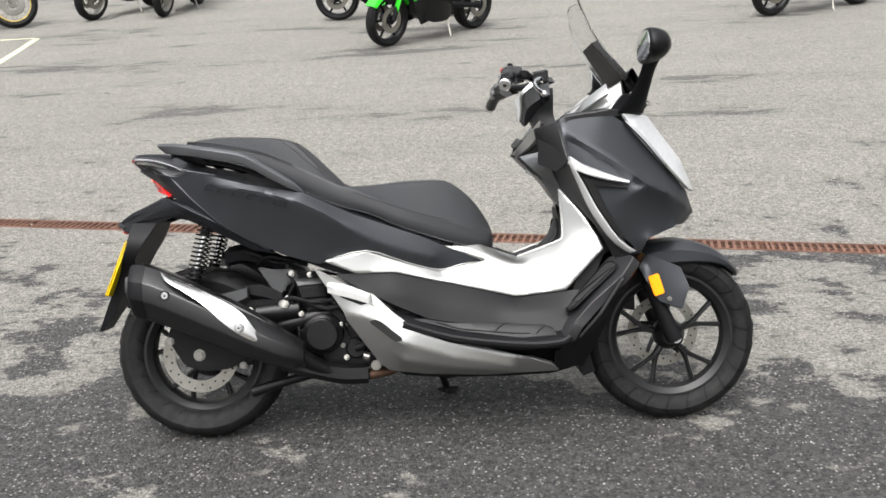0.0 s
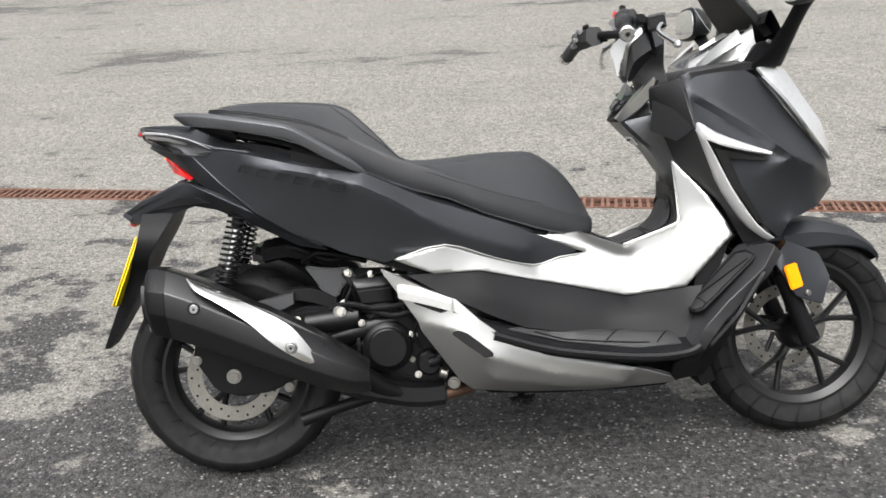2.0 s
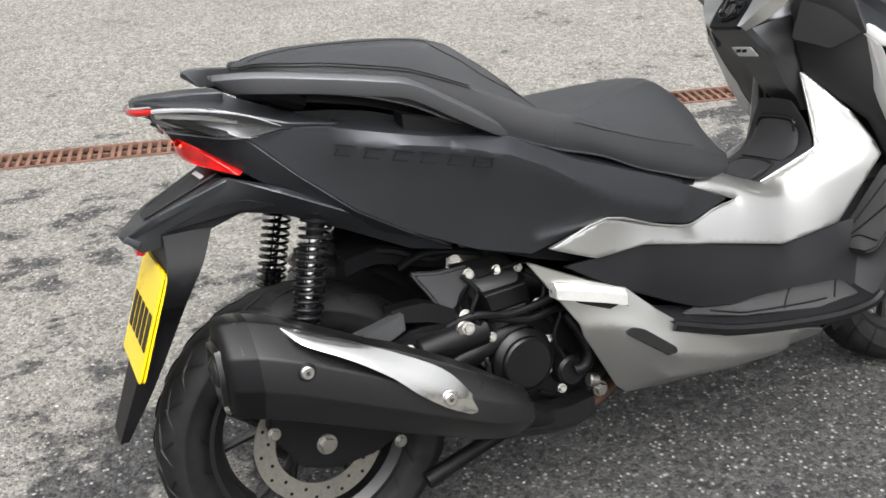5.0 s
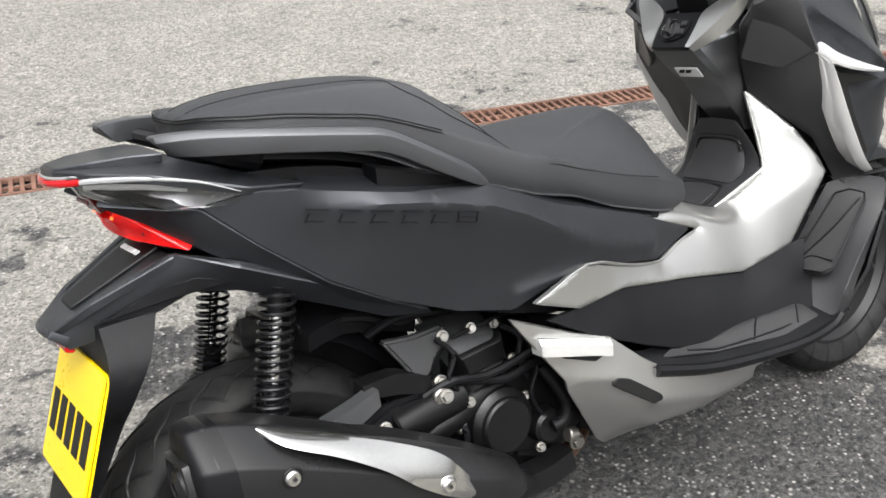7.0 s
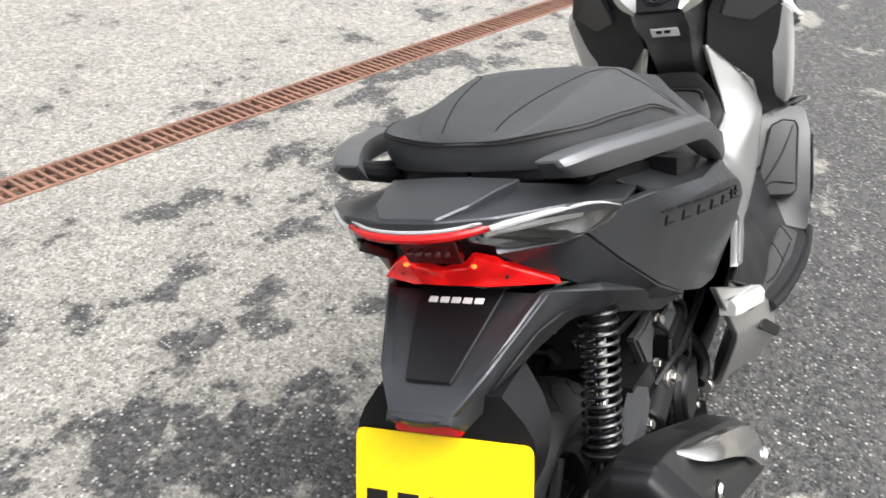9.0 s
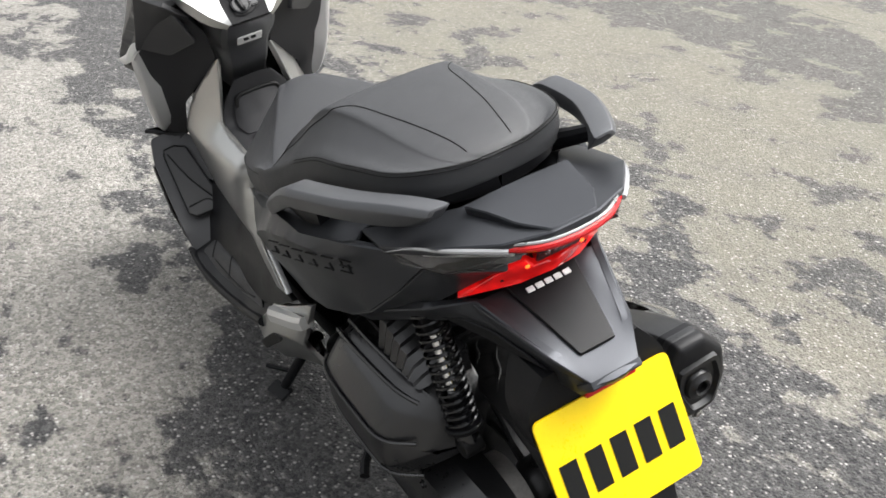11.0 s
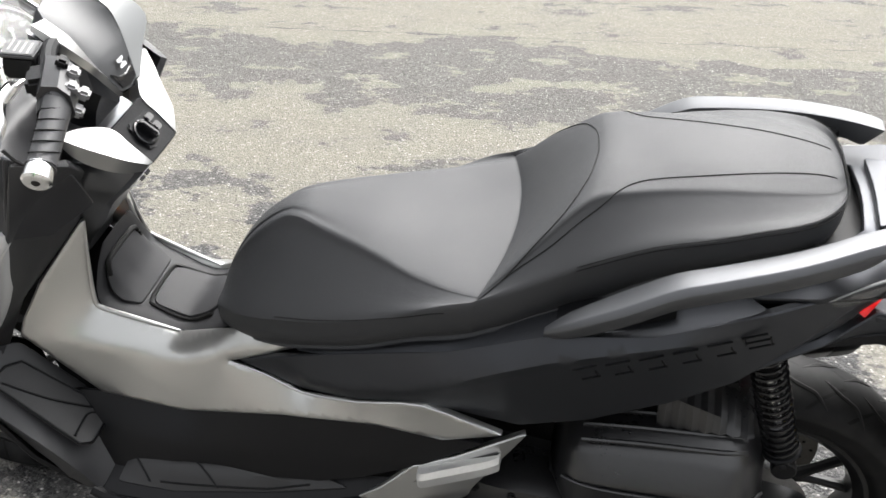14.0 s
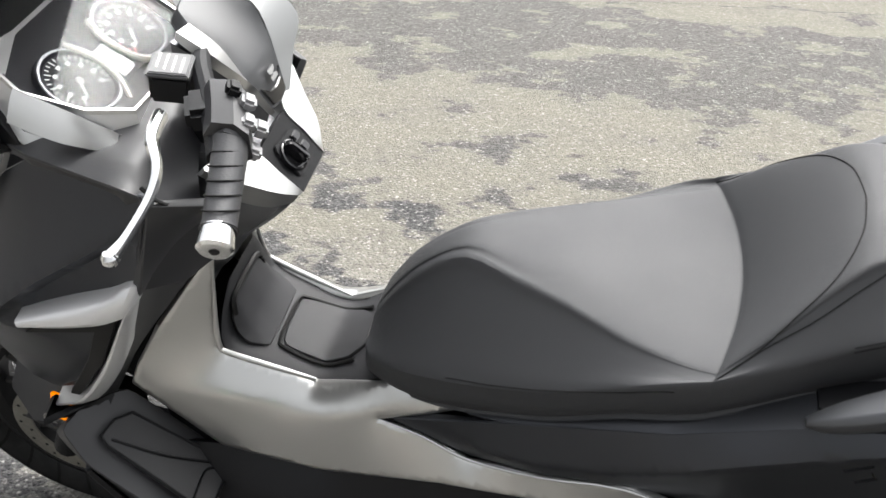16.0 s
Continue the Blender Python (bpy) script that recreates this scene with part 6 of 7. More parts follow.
for s in (1, -1):
    part("dial_bridge", on_dash(tube([(-0.06, s * 0.05, 0.004), (-0.03, s * 0.026, 0.005), (0.01, s * 0.02, 0.006), (0.045, s * 0.032, 0.006)], 0.005, 8, 4), 0), DISC, bezel)
glass = part("instrument_glass", skin(bez(0.97, -0.004), [], [(0.54, 0, 1.062)], 1, 2, r=0.003, rim=0.002), DIALGLASS, bezel)
glass.visible_shadow = False
part("visor", loft([[(x, y, z) for y in (0.175, 0.09, 0, -0.09, -0.175)] for x, z in ((0.612, 1.09), (0.62, 1.115), (0.632, 1.118), (0.655, 1.07), (0.67, 1.02))], 3, 2, False, False), BLACK, scooter)

# handlebar, grips, levers, switches
for s in (1, -1):
    bar = part("handlebar", tube([(0.36, s * 0.05, 1.085), (0.33, s * 0.12, 1.105), (0.285, s * 0.2, 1.112), (0.25, s * 0.27, 1.098)], 0.0115, 10, 4), BLACK, scooter, "black handlebar")
    part("grip", tube([(0.243, s * 0.25, 1.105), (0.241, s * 0.256, 1.103), (0.226, s * 0.336, 1.071), (0.225, s * 0.342, 1.069)], [0.02, 0.0185, 0.0175, 0.0195], 20, 2), GRIP, bar, "black rubber grip")
    for i in range(5):
        t = 0.12 + i * 0.17
        c = Vector((0.243, s * 0.25, 1.105)).lerp(Vector((0.225, s * 0.342, 1.071)), t)
        ax = Vector((-0.018, s * 0.092, -0.034)).normalized()
        u = ax.cross(Vector((0, 0, 1))).normalized()
        v = u.cross(ax)
        part("grip_groove", tube([c + ax * 0.012 * math.sin(a * 1.0) + (u * math.cos(a) + v * math.sin(a)) * 0.0178 for a in [k * math.tau / 16 for k in range(17)]], 0.0011, 5, 1), THREAD, bar)
    part("bar_end", rod((0.2255, s * 0.340, 1.0715), (0.2205, s * 0.366, 1.062), 0.0165, 0.0185, 24, 0.003), CHROME, bar, "chrome bar end weight")
    # black disc for the shade inside the bar end's hole
    part("end_hole_shade", rod((0.221, s * 0.364, 1.0625), (0.2202, s * 0.3672, 1.0613), 0.006, seg=16), INKSHADE, bar)
    sw = part("switch_block", loft([[(x + a, y * s, z + b) for a, b in ((-0.024, 0.016), (-0.01, 0.027), (0.014, 0.026), (0.026, 0.008), (0.022, -0.02), (-0.006, -0.027), (-0.024, -0.012))] for x, y, z in ((0.244, 0.254, 1.103), (0.246, 0.248, 1.104), (0.256, 0.222, 1.108), (0.268, 0.196, 1.11), (0.272, 0.188, 1.11))], 2, 1), DASHBLACK, bar, "dark grey switch block")
    for a, b, c, k in ((0.228, 0.235, 1.12, RED if s < 0 else BUTTON), (0.235, 0.212, 1.128, BUTTON), (0.222, 0.222, 1.104, BUTTON), (0.252, 0.205, 1.138, BLACK), (0.224, 0.242, 1.09, BUTTON)):
        part("button", block((a, s * b, c), (0.016, 0.02, 0.014), 0.0035, (0, -30, s * 20)), k, sw)
    part("perch", block((0.292, s * 0.205, 1.108), (0.035, 0.05, 0.026), 0.006, (0, 0, s * 25)), BLACK, bar)
    part("brake_lever", tube([(0.345, s * 0.2, 1.09), (0.336, s * 0.242, 1.09), (0.318, s * 0.275, 1.078), (0.317, s * 0.303, 1.062), (0.325, s * 0.345, 1.045), (0.332, s * 0.364, 1.036)], [0.008, 0.0075, 0.006, 0.0052, 0.0052, 0.008], 10, 5, 1.2), CHROME, bar, "polished brake lever")
    part("lever_ball", lathe([(0.0, -0.009), (0.006, -0.0075), (0.009, -0.003), (0.009, 0.003), (0.006, 0.0075), (0.0, 0.009)], (0.334, s * 0.368, 1.035), "Z", 16), CHROME, bar)
    tank = part("fluid_reservoir", block((0.35, s * 0.151, 1.104), (0.044, 0.046, 0.034), 0.004, (0, -8, s * 14)), SMOOTHBLACK, bar, "black brake fluid reservoir")
    part("reservoir_cap", block((0.349, s * 0.151, 1.122), (0.046, 0.048, 0.006), 0.002, (0, -8, s * 14)), COVERGREY, tank)
    part("cap_label", block((0.3487, s * 0.151, 1.1254), (0.039, 0.04, 0.001), 0, (0, -8, s * 14)), CAPINK, tank)
    for i in range(4):
        part("print_bar", block((0.335 + i * 0.009, s * 0.151, 1.1242 + i * 0.00126), (0.0022, 0.03, 0.0008), 0, (0, -8, s * 14)), STEEL, tank)
    part("brake_hose", tube([(0.325, s * 0.14, 1.112), (0.335, s * 0.12, 1.10), (0.35, s * 0.10, 1.075), (0.365, s * 0.08, 1.03)], 0.0055, 8, 5), BLACK, bar)

# mirrors
SHELL = ((0, 1), (0.7, 0.85), (1, 0.3), (1, -0.4), (0.6, -0.9), (-0.2, -1), (-0.9, -0.8), (-1, 0.1), (-0.75, 0.8))
for s, dx, dz in ((1, -0.05, -0.02), (-1, 0, 0)):
    mir = part("mirror_stalk", loft([[(x + dx * k + a * w, s * y + b * h, z + dz * k) for a, b in ((1, 0), (0.5, 0.9), (-0.5, 0.9), (-1, 0), (-0.5, -0.9), (0.5, -0.9))] for x, y, z, w, h, k in ((0.615, 0.15, 0.985, 0.048, 0.022, 0), (0.63, 0.18, 1.01, 0.034, 0.018, 0.2), (0.645, 0.23, 1.06, 0.024, 0.013, 0.5), (0.652, 0.275, 1.10, 0.021, 0.013, 0.8), (0.658, 0.305, 1.128, 0.024, 0.016, 1))], 4, 2), SMOOTHBLACK, scooter, "black rear-view mirror")
    part("mirror_shell", loft([[(x + dx, s * (0.335 + a * w), 1.164 + dz + b * h) for a, b in SHELL] for x, w, h in ((0.628, 0.082, 0.042), (0.634, 0.09, 0.048), (0.655, 0.088, 0.047), (0.683, 0.07, 0.036), (0.7, 0.035, 0.016))], 3, 2), SMOOTHBLACK, mir)
    part("mirror_glass", loft([[(x + dx, s * (0.335 + a * w), 1.164 + dz + b * h) for a, b in SHELL] for x, w, h in ((0.6255, 0.08, 0.04), (0.627, 0.081, 0.041))], 1, 2), MIRROR, mir)

# windscreen
SCR = [(0.712, 0.152, 1.018), (0.695, 0.158, 1.035), (0.65, 0.17, 1.085), (0.59, 0.17, 1.17), (0.535, 0.15, 1.26), (0.505, 0.12, 1.335), (0.498, 0.08, 1.36)]


def screen_row(x, h, z, t=0.0):
    return [(x - 0.04 * (abs(k) ** 2) * h / 0.2 - t, h * k, z) for k in (1, 0.75, 0.4, 0, -0.4, -0.75, -1)]


outer = [screen_row(*q) for q in SCR]
inner = [screen_row(*q, 0.004) for q in SCR]
screen = part("windscreen", loft([a + b[::-1] for a, b in zip(outer, inner)], 4, 1), SMOKE, scooter, "clear windscreen")
screen.visible_shadow = False
part("screen_support", loft([[(x, h, z), (x + 0.02, h, z + 0.008), (x + 0.02, -h, z + 0.008), (x, -h, z)] for x, h, z in ((0.63, 0.13, 1.06), (0.60, 0.125, 1.105), (0.555, 0.11, 1.165), (0.52, 0.09, 1.215))], 3, 1), BLACK, screen)
for s in (1, -1):
    part("screen_bolt", rod((0.625, s * 0.155, 1.045), (0.625, s * 0.172, 1.045), 0.006), STEEL, screen)
    part("screen_base", skin([(0.56, 0.172, 1.0), (0.60, 0.158, 1.045), (0.65, 0.148, 1.05), (0.68, 0.142, 1.01), (0.65, 0.152, 0.985)], [], (), s, r=0.01), SMOOTHBLACK, screen)

# nose, lights and front fender
nose = part("nose", loft([[(b, h * 0.9, z), (f - 0.05, h, z), (f, h * 0.5, z), (f + 0.012, 0, z), (f, -h * 0.5, z), (f - 0.05, -h, z), (b, -h * 0.9, z)] for b, f, h, z in ((0.70, 0.80, 0.10, 0.635), (0.66, 0.825, 0.10, 0.67), (0.62, 0.80, 0.12, 0.745), (0.57, 0.74, 0.135, 0.83), (0.50, 0.68, 0.14, 0.92), (0.44, 0.64, 0.145, 0.985))], 3, 2), GREY, scooter, "matt grey nose")
HEAD = [(0.595, 0.176, 0.985), (0.675, 0.142, 0.978), (0.785, 0.105, 0.84), (0.838, 0.06, 0.74), (0.805, 0.108, 0.752), (0.732, 0.152, 0.818), (0.63, 0.182, 0.93)]
both("headlight", lambda s: skin(HEAD, [[(0.63, 0.178, 0.965), (0.74, 0.14, 0.835)]], (), s, r=0.004, rim=0.01, ease=2), HEADGLASS, label="bright headlight strip")
both("headlight_brow", lambda s: tube([(0.60, s * 0.182, 0.962), (0.66, s * 0.176, 0.90), (0.735, s * 0.155, 0.812), (0.805, s * 0.11, 0.748)], [0.004, 0.006, 0.006, 0.003], 8, 4), CHROME)
rings = []
for i, (a, r, w, d) in enumerate(((39, 0.291, 0.012, 0.003), (44, 0.297, 0.04, 0.008), (54, 0.301, 0.058, 0.02), (68, 0.303, 0.068, 0.045), (88, 0.304, 0.073, 0.065), (110, 0.304, 0.072, 0.06), (128, 0.303, 0.06, 0.03))):
    c, q = math.cos(radians(a)), math.sin(radians(a))
    row = [(w + 0.004, d), (w + 0.004, d * 0.4), (w * 0.75, -0.003), (0, -0.012), (-w * 0.75, -0.003), (-w - 0.004, d * 0.4), (-w - 0.004, d)]
    back = [(y * 0.94, k + 0.005) for y, k in row[::-1]]
    rings.append([(FW[0] + (r - k) * c, y, FW[2] + (r - k) * q) for y, k in row + back])
front_fender = part("front_fender", loft(rings, 4, 1), GREY, scooter, "matt grey front fender")
GUARD = [(0.628, 0.105, 0.535), (0.68, 0.10, 0.545), (0.78, 0.098, 0.50), (0.80, 0.118, 0.44), (0.775, 0.13, 0.372), (0.70, 0.142, 0.40), (0.665, 0.138, 0.46)]
for s in (1, -1):
    g = part("fork_guard", skin(GUARD, [[(0.70, 0.14, 0.405), (0.665, 0.136, 0.51)]], (), s, r=0.006), GREY, front_fender)
    part("reflector", block((0.69, s * 0.148, 0.452), (0.034, 0.008, 0.066), 0.003, (0, -17, 0)), AMBER, g, "amber side reflector")
    part("bolt", hexbolt((0.732, s * 0.14, 0.405), (0, s, 0), 0.006, 0.005), STEEL, g)
    fork = part("fork_leg", rod((0.757, s * 0.098, 0.268), (0.675, s * 0.098, 0.46), 0.026, 0.022, 16), BLACK, scooter, "black fork leg")
    part("fork_tube", rod((0.69, s * 0.098, 0.43), (0.60, s * 0.098, 0.64), 0.0165), GLOSS, fork)
    part("axle_bolt", hexbolt((0.757, s * 0.112, 0.276), (0, s, 0), 0.012, 0.008), CHROME, fork)
front_disc = part("brake_disc", lathe([(0.085, -0.002), (0.118, -0.002), (0.118, 0.002), (0.085, 0.002)], seg=64, closed=True), DISC, front_wheel, "steel brake disc")
# the front disc's holes are black plugs too, their darkness painted
for i in range(28):
    a = math.tau * i / 28
    r = 0.096 if i % 2 else 0.108
    part("vent_hole_shade", rod((r * math.cos(a), -0.0026, r * math.sin(a)), (r * math.cos(a), 0.0026, r * math.sin(a)), 0.0034, seg=8, bevel=0.0003), INKSHADE, front_disc)
for i in range(5):
    a = math.tau * i / 5 + 0.2
    part("disc_carrier", tube([(0.035 * math.cos(a - 0.3), 0, 0.035 * math.sin(a - 0.3)), (0.065 * math.cos(a), 0, 0.065 * math.sin(a)), (0.09 * math.cos(a + 0.1), 0, 0.09 * math.sin(a + 0.1))], 0.007, 8, 3), RIM, front_disc)
front_disc.location = (0, 0.072, 0)
part("brake_caliper", loft([[(x, y, 0.36 + k), (x, y, 0.44 + k), (x - 0.05, y, 0.43 + k), (x - 0.055, y, 0.37 + k)] for x, y, k in ((0.66, 0.045, -0.01), (0.66, 0.055, 0.0), (0.66, 0.095, 0.0), (0.655, 0.105, -0.005))], 2, 1), BLACK, scooter, "black brake caliper")
rings = []
for i in range(7):
    a = radians(165 + i * 12)
    c, q = math.cos(a), math.sin(a)
    rings.append([(FW[0] + (0.305 + k) * c, y, FW[2] + (0.305 + k) * q) for y, k in ((0.09, -0.03), (0.085, 0.01), (-0.085, 0.01), (-0.09, -0.03), (-0.08, 0.0), (0.08, 0.0))])
part("inner_guard", loft(rings[:4], 3, 1), BLACK, scooter)
part("radiator_cover", loft([[(x0, h, z), (x1, h, z), (x1, -h, z), (x0, -h, z)] for x0, x1, h, z in ((0.40, 0.46, 0.11, 0.20), (0.41, 0.465, 0.14, 0.30), (0.42, 0.475, 0.15, 0.42), (0.47, 0.53, 0.13, 0.55), (0.49, 0.60, 0.10, 0.64), (0.48, 0.62, 0.09, 0.80), (0.42, 0.58, 0.1, 0.95))], 3, 1), BLACK, scooter)

# model badges on the side panels, as plain raised bars
for s in (1, -1):
    for i in range(6):
        t = (0.5 + i) / 6
        bm = bmesh.new()
        x = (-0.69 + 0.26 * t) if s < 0 else (-0.43 - 0.26 * t)
        u = (x + 0.69) / 0.26
        y, z = 0.211 + 0.052 * u + 0.007 * math.sin(math.pi * u), 0.8125 - 0.0655 * u
        if i < 5:
            for dz, w in ((0.0065, 0.034), (-0.0065, 0.026)):
                block((x + dz * 0.8, s * (y - dz * 0.3), z + dz), (w, 0.0036, 0.0016), 0.0005, (0, 14, s * 12), bm)
            block((x - 0.013, s * y, z), (0.0022, 0.0036, 0.014), 0.0005, (0, 34, s * 12), bm)
        else:
            for dz in (0.0065, 0.0, -0.0065):
                block((x + dz * 0.8, s * (y - dz * 0.3), z + dz), (0.034, 0.0036, 0.0016), 0.0005, (0, 14, s * 12), bm)
            for dx in (-0.016, 0.016):
                block((x + dx, s * y, z - dx * 0.24), (0.0022, 0.0036, 0.0145), 0.0005, (0, 14, s * 12), bm)
        part("badge", bm, BLACK, side_panels[0 if s > 0 else 1], "raised black bar of the model badge")
# seat seams and piping
SEAMS = ([(-0.283, 0.192), (-0.32, 0.176), (-0.358, 0.152), (-0.398, 0.117), (-0.424, 0.062), (-0.432, 0.0)],
         [(-0.283, 0.193), (-0.316, 0.178), (-0.374, 0.157), (-0.422, 0.134), (-0.457, 0.114), (-0.496, 0.086), (-0.58, 0.07), (-0.655, 0.056), (-0.72, 0.042), (-0.753, 0.036)],
         [(-0.24, 0.202), (-0.12, 0.188), (-0.02, 0.17), (0.05, 0.152)])
top_of_seat = BVHTree.FromPolygons([v.co.copy() for v in seat.data.vertices], [tuple(f.vertices) for f in seat.data.polygons])
for pts in SEAMS:
    for s in (1, -1):
        line = []
        for x, y, _ in spline([(x, s * y, 0) for x, y in pts], 8):
            hit = top_of_seat.ray_cast(Vector((x, y, 1.3)), Vector((0, 0, -1)))
            if hit[0] is not None:
                line.append(hit[0] + hit[1] * 0.0003)
        part("seam", tube(line, 0.0009, 6, 1), THREAD, seat)
# stitched band round the pillion part, two rows of thread
for drop_by in (0.0, 0.0045):
    half = [(x + bow(x, w2), w2 - 0.0005 - (0.003 - drop_by) * 0.6, z2 + 0.0115 - drop_by) for x, _, _, _, w2, z2, _ in SEAT[16:-1]]
    band = [(x - 0.0012, y + 0.0008, z) for x, y, z in half] + [(x - 0.0012, -y - 0.0008, z) for x, y, z in half[::-1]]
    part("seam", tube(band, 0.0008, 6, 3), THREAD, seat)

# ---- the yard behind: parked motorcycles, a painted bay corner, loose grit ----
def ground_z(x, y):
    a = -DRAIN_TURN
    return ground_height(math.sin(a) * x + math.cos(a) * (y - DRAIN_AT.y))


def small_wheel(parent, x, r, w, rim_mat, wires):
    hub = new("wheel")
    hub.parent, hub.location = parent, (x, 0, r)
    prof = [(r * 0.74, -w * 0.4), (r * 0.86, -w * 0.52), (r * 0.96, -w * 0.36), (r, 0), (r * 0.96, w * 0.36), (r * 0.86, w * 0.52), (r * 0.74, w * 0.4)]
    part("tyre", lathe(prof, seg=36), TYRE, hub)
    part("rim", lathe([(r * 0.76, -w * 0.38), (r * 0.70, -w * 0.2), (r * 0.70, w * 0.2), (r * 0.76, w * 0.38)], seg=36, closed=True), rim_mat, hub)
    part("hub", rod((0, -w * 0.6, 0), (0, w * 0.6, 0), r * 0.16), BLACK if not wires else DISC, hub)
    part("brake_disc", lathe([(r * 0.28, w * 0.55), (r * 0.48, w * 0.55), (r * 0.48, w * 0.6), (r * 0.28, w * 0.6)], seg=32, closed=True), DISC, hub)
    part("brake_disc", lathe([(r * 0.28, -w * 0.6), (r * 0.48, -w * 0.6), (r * 0.48, -w * 0.55), (r * 0.28, -w * 0.55)], seg=32, closed=True), DISC, hub)
    n = 18 if wires else 6
    for i in range(n):
        a = math.tau * i / n
        b = a + (0.35 if i % 2 else -0.35) * wires
        side = w * 0.35 * (1 if i % 2 else -1) * wires
        part("spoke", tube([(r * 0.12 * math.cos(b), side, r * 0.12 * math.sin(b)), (r * 0.72 * math.cos(a), 0, r * 0.72 * math.sin(a))], 0.004 if wires else 0.013, 6, 1), DISC if wires else BLACK, hub)


def motorbike(at, heading, paint, rim_mat, wires, label, faired, wb=1.42, r=0.3):
    """A parked motorcycle whose front tyre touches the ground at `at`; heading in degrees from +x."""
    bike = tagged(new("motorcycle"), label, "motorcycle", "motorcycles parked across the yard")
    h = radians(heading)
    front = Vector((at[0], at[1], ground_z(*at)))
    rear = Vector((at[0] - wb * math.cos(h), at[1] - wb * math.sin(h), 0))
    rear.z = ground_z(rear.x, rear.y)
    pitch = math.degrees(math.atan2(front.z - rear.z, wb))
    bike.matrix_world = pose(*front, 0, 0, heading) @ pose(0, 0, 0, 0, -pitch, 0) @ pose(0, 0, 0, -7, 0, 0)
    small_wheel(bike, 0, r, 0.12, rim_mat, wires)
    small_wheel(bike, -wb, r, 0.17, rim_mat, wires)
    for s in (1, -1):
        part("fork_leg", rod((0, s * 0.1, r), (-0.28, s * 0.1, 0.92), 0.026), BLACK if faired else DISC, bike)
        part("swing_arm", rod((-wb, s * 0.12, r), (-wb + 0.5, s * 0.09, 0.36), 0.03, 0.035), BLACK, bike)
    part("front_fender", loft([[(math.cos(radians(a)) * q, y, r + math.sin(radians(a)) * q) for y, q in ((0.08, r - 0.02), (0.07, r + 0.02), (-0.07, r + 0.02), (-0.08, r - 0.02))] for a in (35, 65, 95, 125, 150)], 3, 1), paint, bike)
    part("engine", loft([[(x, y, z0), (x, -y, z0), (x, -y, z1), (x, y, z1)] for x, y, z0, z1 in ((-0.42, 0.13, 0.3, 0.62), (-0.55, 0.18, 0.22, 0.66), (-0.8, 0.18, 0.22, 0.62), (-0.92, 0.12, 0.3, 0.55))], 2, 1), ENGINE, bike)
    part("fuel_tank", loft([[(x, 0, z1), (x, y, z1 - 0.06), (x, y, z0), (x, -y, z0), (x, -y, z1 - 0.06)] for x, y, z0, z1 in ((-0.34, 0.06, 0.78, 0.9), (-0.45, 0.15, 0.68, 0.98), (-0.65, 0.15, 0.68, 0.96), (-0.82, 0.09, 0.7, 0.84))], 3, 2), paint, bike)
    part("seat", loft([[(x, 0, z), (x, y, z - 0.03), (x, y * 0.8, z - 0.09), (x, -y * 0.8, z - 0.09), (x, -y, z - 0.03)] for x, y, z in ((-0.78, 0.1, 0.82), (-1.0, 0.14, 0.82), (-1.3, 0.12, 0.88), (-1.5, 0.05, 0.9))], 3, 2), VINYL, bike)
    part("handlebar", tube([(-0.36, 0.34, 0.98), (-0.3, 0.18, 1.0), (-0.28, 0, 0.98), (-0.3, -0.18, 1.0), (-0.36, -0.34, 0.98)], 0.014, 8, 3), BLACK, bike)
    part("exhaust", tube([(-0.5, -0.12, 0.3), (-0.8, -0.15, 0.24), (-1.1, -0.18, 0.3), (-1.5, -0.2, 0.45)], [0.025, 0.03, 0.05, 0.05], 12, 4), MUFFLER, bike)
    part("side_stand", tube([(-0.82, 0.1, 0.3), (-0.8, 0.2, 0.12), (-0.78, 0.25, 0.035)], 0.012, 8, 3), DISC, bike)
    if faired:
        for s in (1, -1):
            side = [(-0.12, 0.12, 0.98), (-0.1, 0.16, 0.75), (-0.2, 0.2, 0.55), (-0.3, 0.18, 0.32), (-0.42, 0.12, 0.2), (-0.95, 0.1, 0.3), (-0.85, 0.2, 0.45), (-0.6, 0.24, 0.6), (-0.5, 0.22, 0.8), (-0.3, 0.16, 1.0)]
            part("fairing", skin(side, [], (), s, r=0.02, res=0.04, ease=2), SMOOTHBLACK, bike)
            stripe = [(-0.105, 0.17, 0.8), (-0.14, 0.19, 0.6), (-0.22, 0.212, 0.5), (-0.27, 0.215, 0.55), (-0.2, 0.2, 0.7), (-0.17, 0.18, 0.85)]
            part("fairing_stripe", skin([(x, y + 0.012, z) for x, y, z in stripe], [], (), s, r=0.01, res=0.03, ease=1), paint, bike)
            part("fork_guard", loft([[(x, s * (0.1 + a), z + b) for a, b in ((0.03, 0.03), (0.035, -0.02), (0.0, -0.03), (-0.02, 0.03))] for x, z in ((-0.04, 0.42), (-0.1, 0.56), (-0.17, 0.72))], 2, 1), paint, bike)
    return bike


motorbike((-0.44, 8.22), 225, GREEN, RIM, 0, "bright green and black sports motorcycle on a side stand", True)
motorbike((-1.16, 10.48), 176, SMOOTHBLACK, RIM, 0, "black motorcycle parked behind the green one", True)
motorbike((4.15, 8.99), 205, GREY, RIM, 0, "dark motorcycle parked alone on a side stand", True)
motorbike((-5.84, 11.35), 20, YELLOWP, GOLD, 1, "trail motorcycle with gold spoked wheels", False, 1.45, 0.34)
motorbike((-4.89, 11.79), 245, YELLOWP, DISC, 1, "yellow trail motorcycle with silver spoked wheels", False, 1.4, 0.32)
motorbike((-3.84, 11.76), 262, SMOOTHBLACK, DISC, 1, "black trail motorcycle with silver spoked wheels", False, 1.4, 0.32)


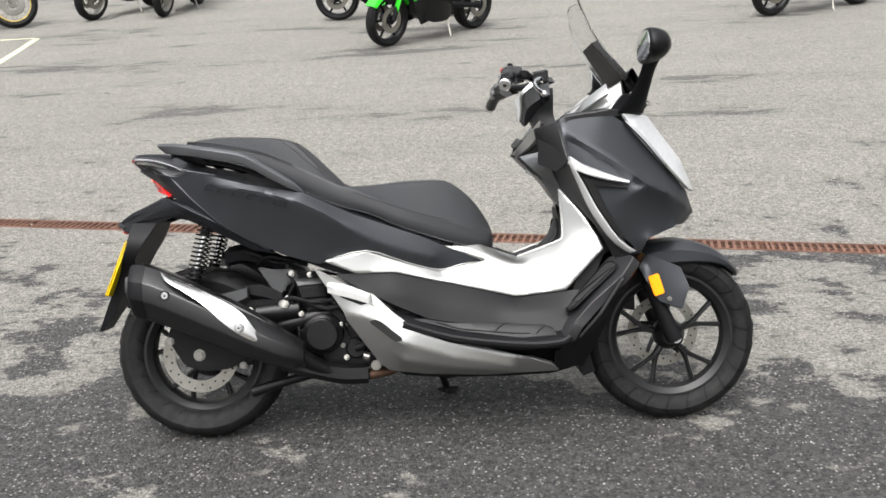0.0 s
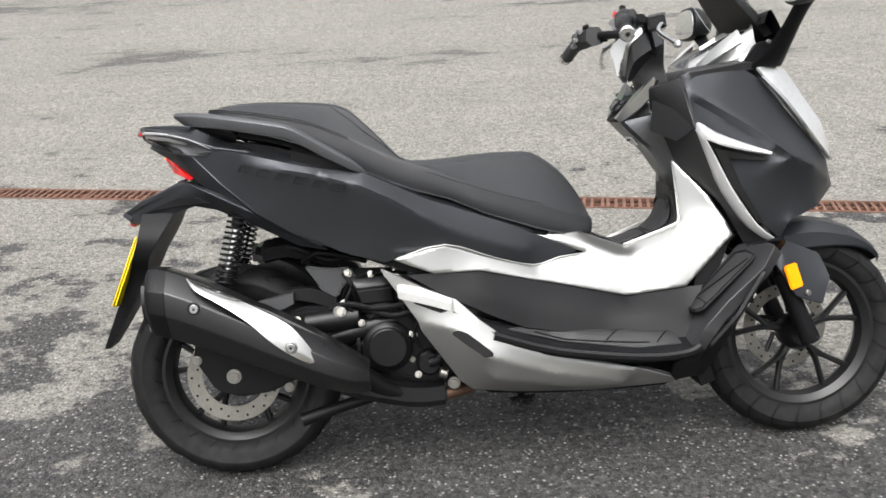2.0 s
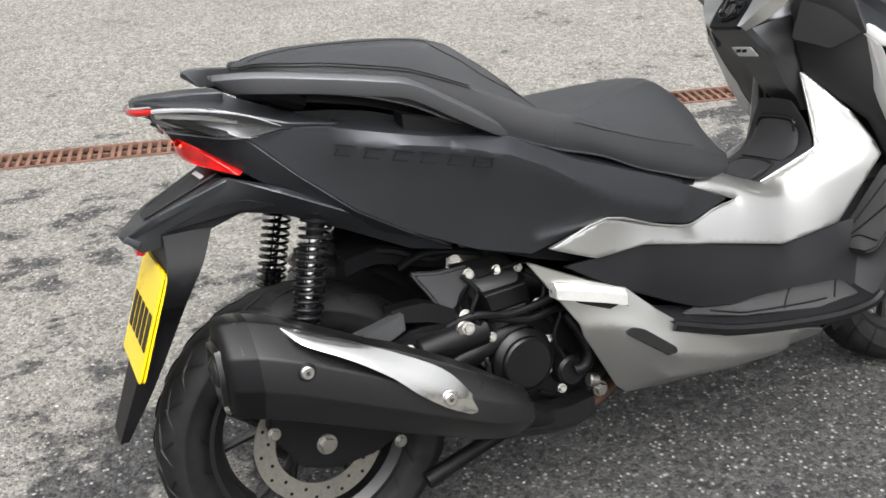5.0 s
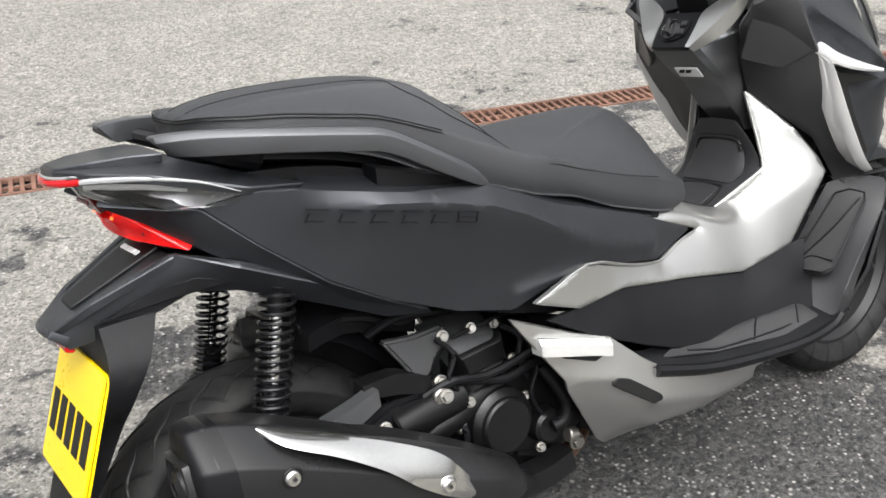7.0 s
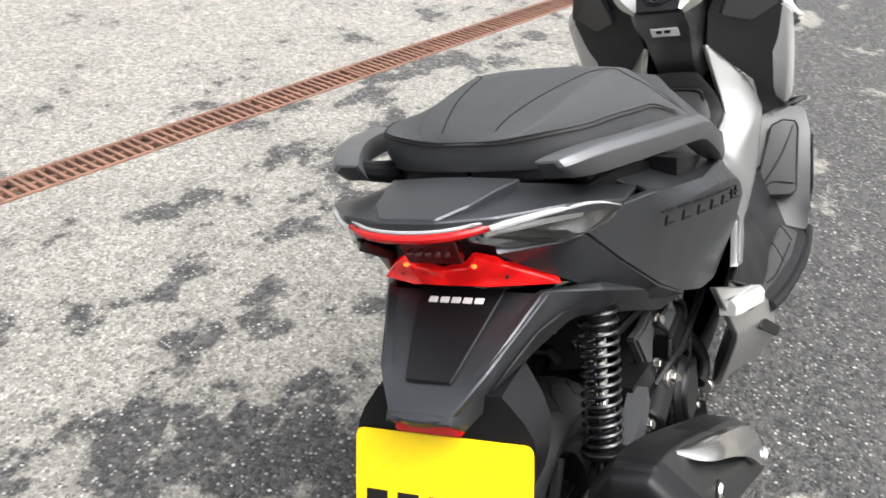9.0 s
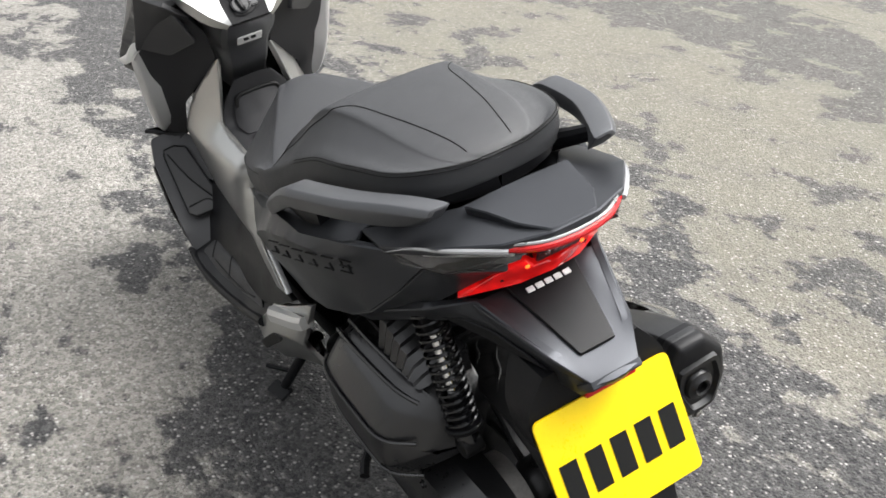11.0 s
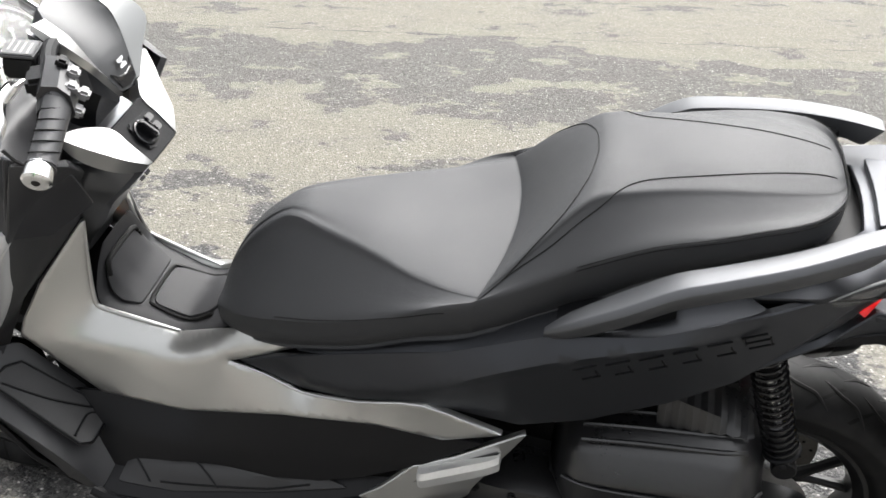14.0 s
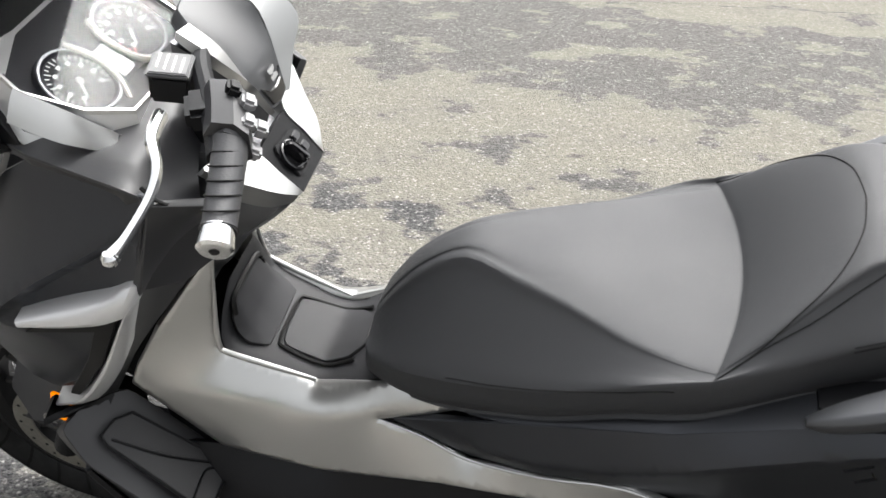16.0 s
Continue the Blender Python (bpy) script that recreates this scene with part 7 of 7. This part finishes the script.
def strip_mesh(pts, w, lift):
    """A flat band along a line on the ground."""
    bm = bmesh.new()
    rows = []
    for i, p in enumerate(pts):
        a, b = Vector(pts[max(0, i - 1)]), Vector(pts[min(len(pts) - 1, i + 1)])
        d = (b - a).normalized()
        s = Vector((-d.y, d.x))
        ww = w if isinstance(w, float) else w[i]
        rows.append([bm.verts.new((*(Vector(p) + s * k), ground_z(*(Vector(p) + s * k)) + lift)) for k in (-ww / 2, ww / 2)])
    for a, b in zip(rows, rows[1:]):
        bm.faces.new((a[0], a[1], b[1], b[0]))
    return bm


marking = strip_mesh([(-4.9, 8.3), (-5.0, 9.2), (-5.13, 10.2)], 0.09, 0.004)
merge(marking, strip_mesh([(-5.17, 10.24), (-5.7, 10.2), (-8.5, 10.0)], 0.09, 0.004))
tagged(part("bay_marking", marking, PAINTLINE), "worn pale yellow painted parking bay corner", "road marking", kind="structure")
JOINT = surface("dark_joint", (0.03, 0.03, 0.028), 0.9, 0, 0.4, 80, 0.4)
random.seed(5)
line = [(4.6 - i * 0.06, -4.13 - 0.088 * (i * 0.06) + random.uniform(-0.012, 0.012)) for i in range(130)]
wid = [max(0.003, 0.014 * abs(math.sin(i * 0.37)) * random.uniform(0.3, 1.5)) for i in range(130)]
tagged(part("joint", strip_mesh(line, wid, 0.004), JOINT), "ragged dark joint across the asphalt", "joint", kind="structure")


def grit_mesh(count, seed, lo, hi):
    rnd = random.Random(seed)
    verts, faces = [], []
    base = [Vector(v) for v in ((0, 0, 1), (1, 0, 0), (0, 1, 0), (-1, 0, 0), (0, -1, 0))]
    for _ in range(count):
        x, y = rnd.uniform(-2.6, 3.2), rnd.uniform(-4.2, 3.4)
        r = rnd.uniform(lo, hi)
        a = rnd.uniform(0, 6.28)
        k = len(verts)
        for v in base:
            q = Matrix.Rotation(a, 3, "Z") @ Vector((v.x * r * rnd.uniform(0.7, 1.4), v.y * r * rnd.uniform(0.7, 1.4), v.z * r * 0.6))
            verts.append((x + q.x, y + q.y, ground_z(x, y) + q.z - 0.0003))
        faces += [(k, k + 1, k + 2), (k, k + 2, k + 3), (k, k + 3, k + 4), (k, k + 4, k + 1)]
    me = bpy.data.meshes.new("grit")
    me.from_pydata(verts, [], faces)
    return me


for name, count, seed, lo, hi, c in (("pale_grit", 700, 3, 0.002, 0.006, (0.4, 0.39, 0.36)), ("dark_grit", 900, 4, 0.002, 0.006, (0.05, 0.05, 0.05))):
    me = grit_mesh(count, seed, lo, hi)
    me.materials.append(surface(name, c, 0.8, 0, 0.3, 90))
    tagged(new("grit", me), "loose " + name.replace("_", " ") + " scattered on the asphalt", "grit", kind="stuff")
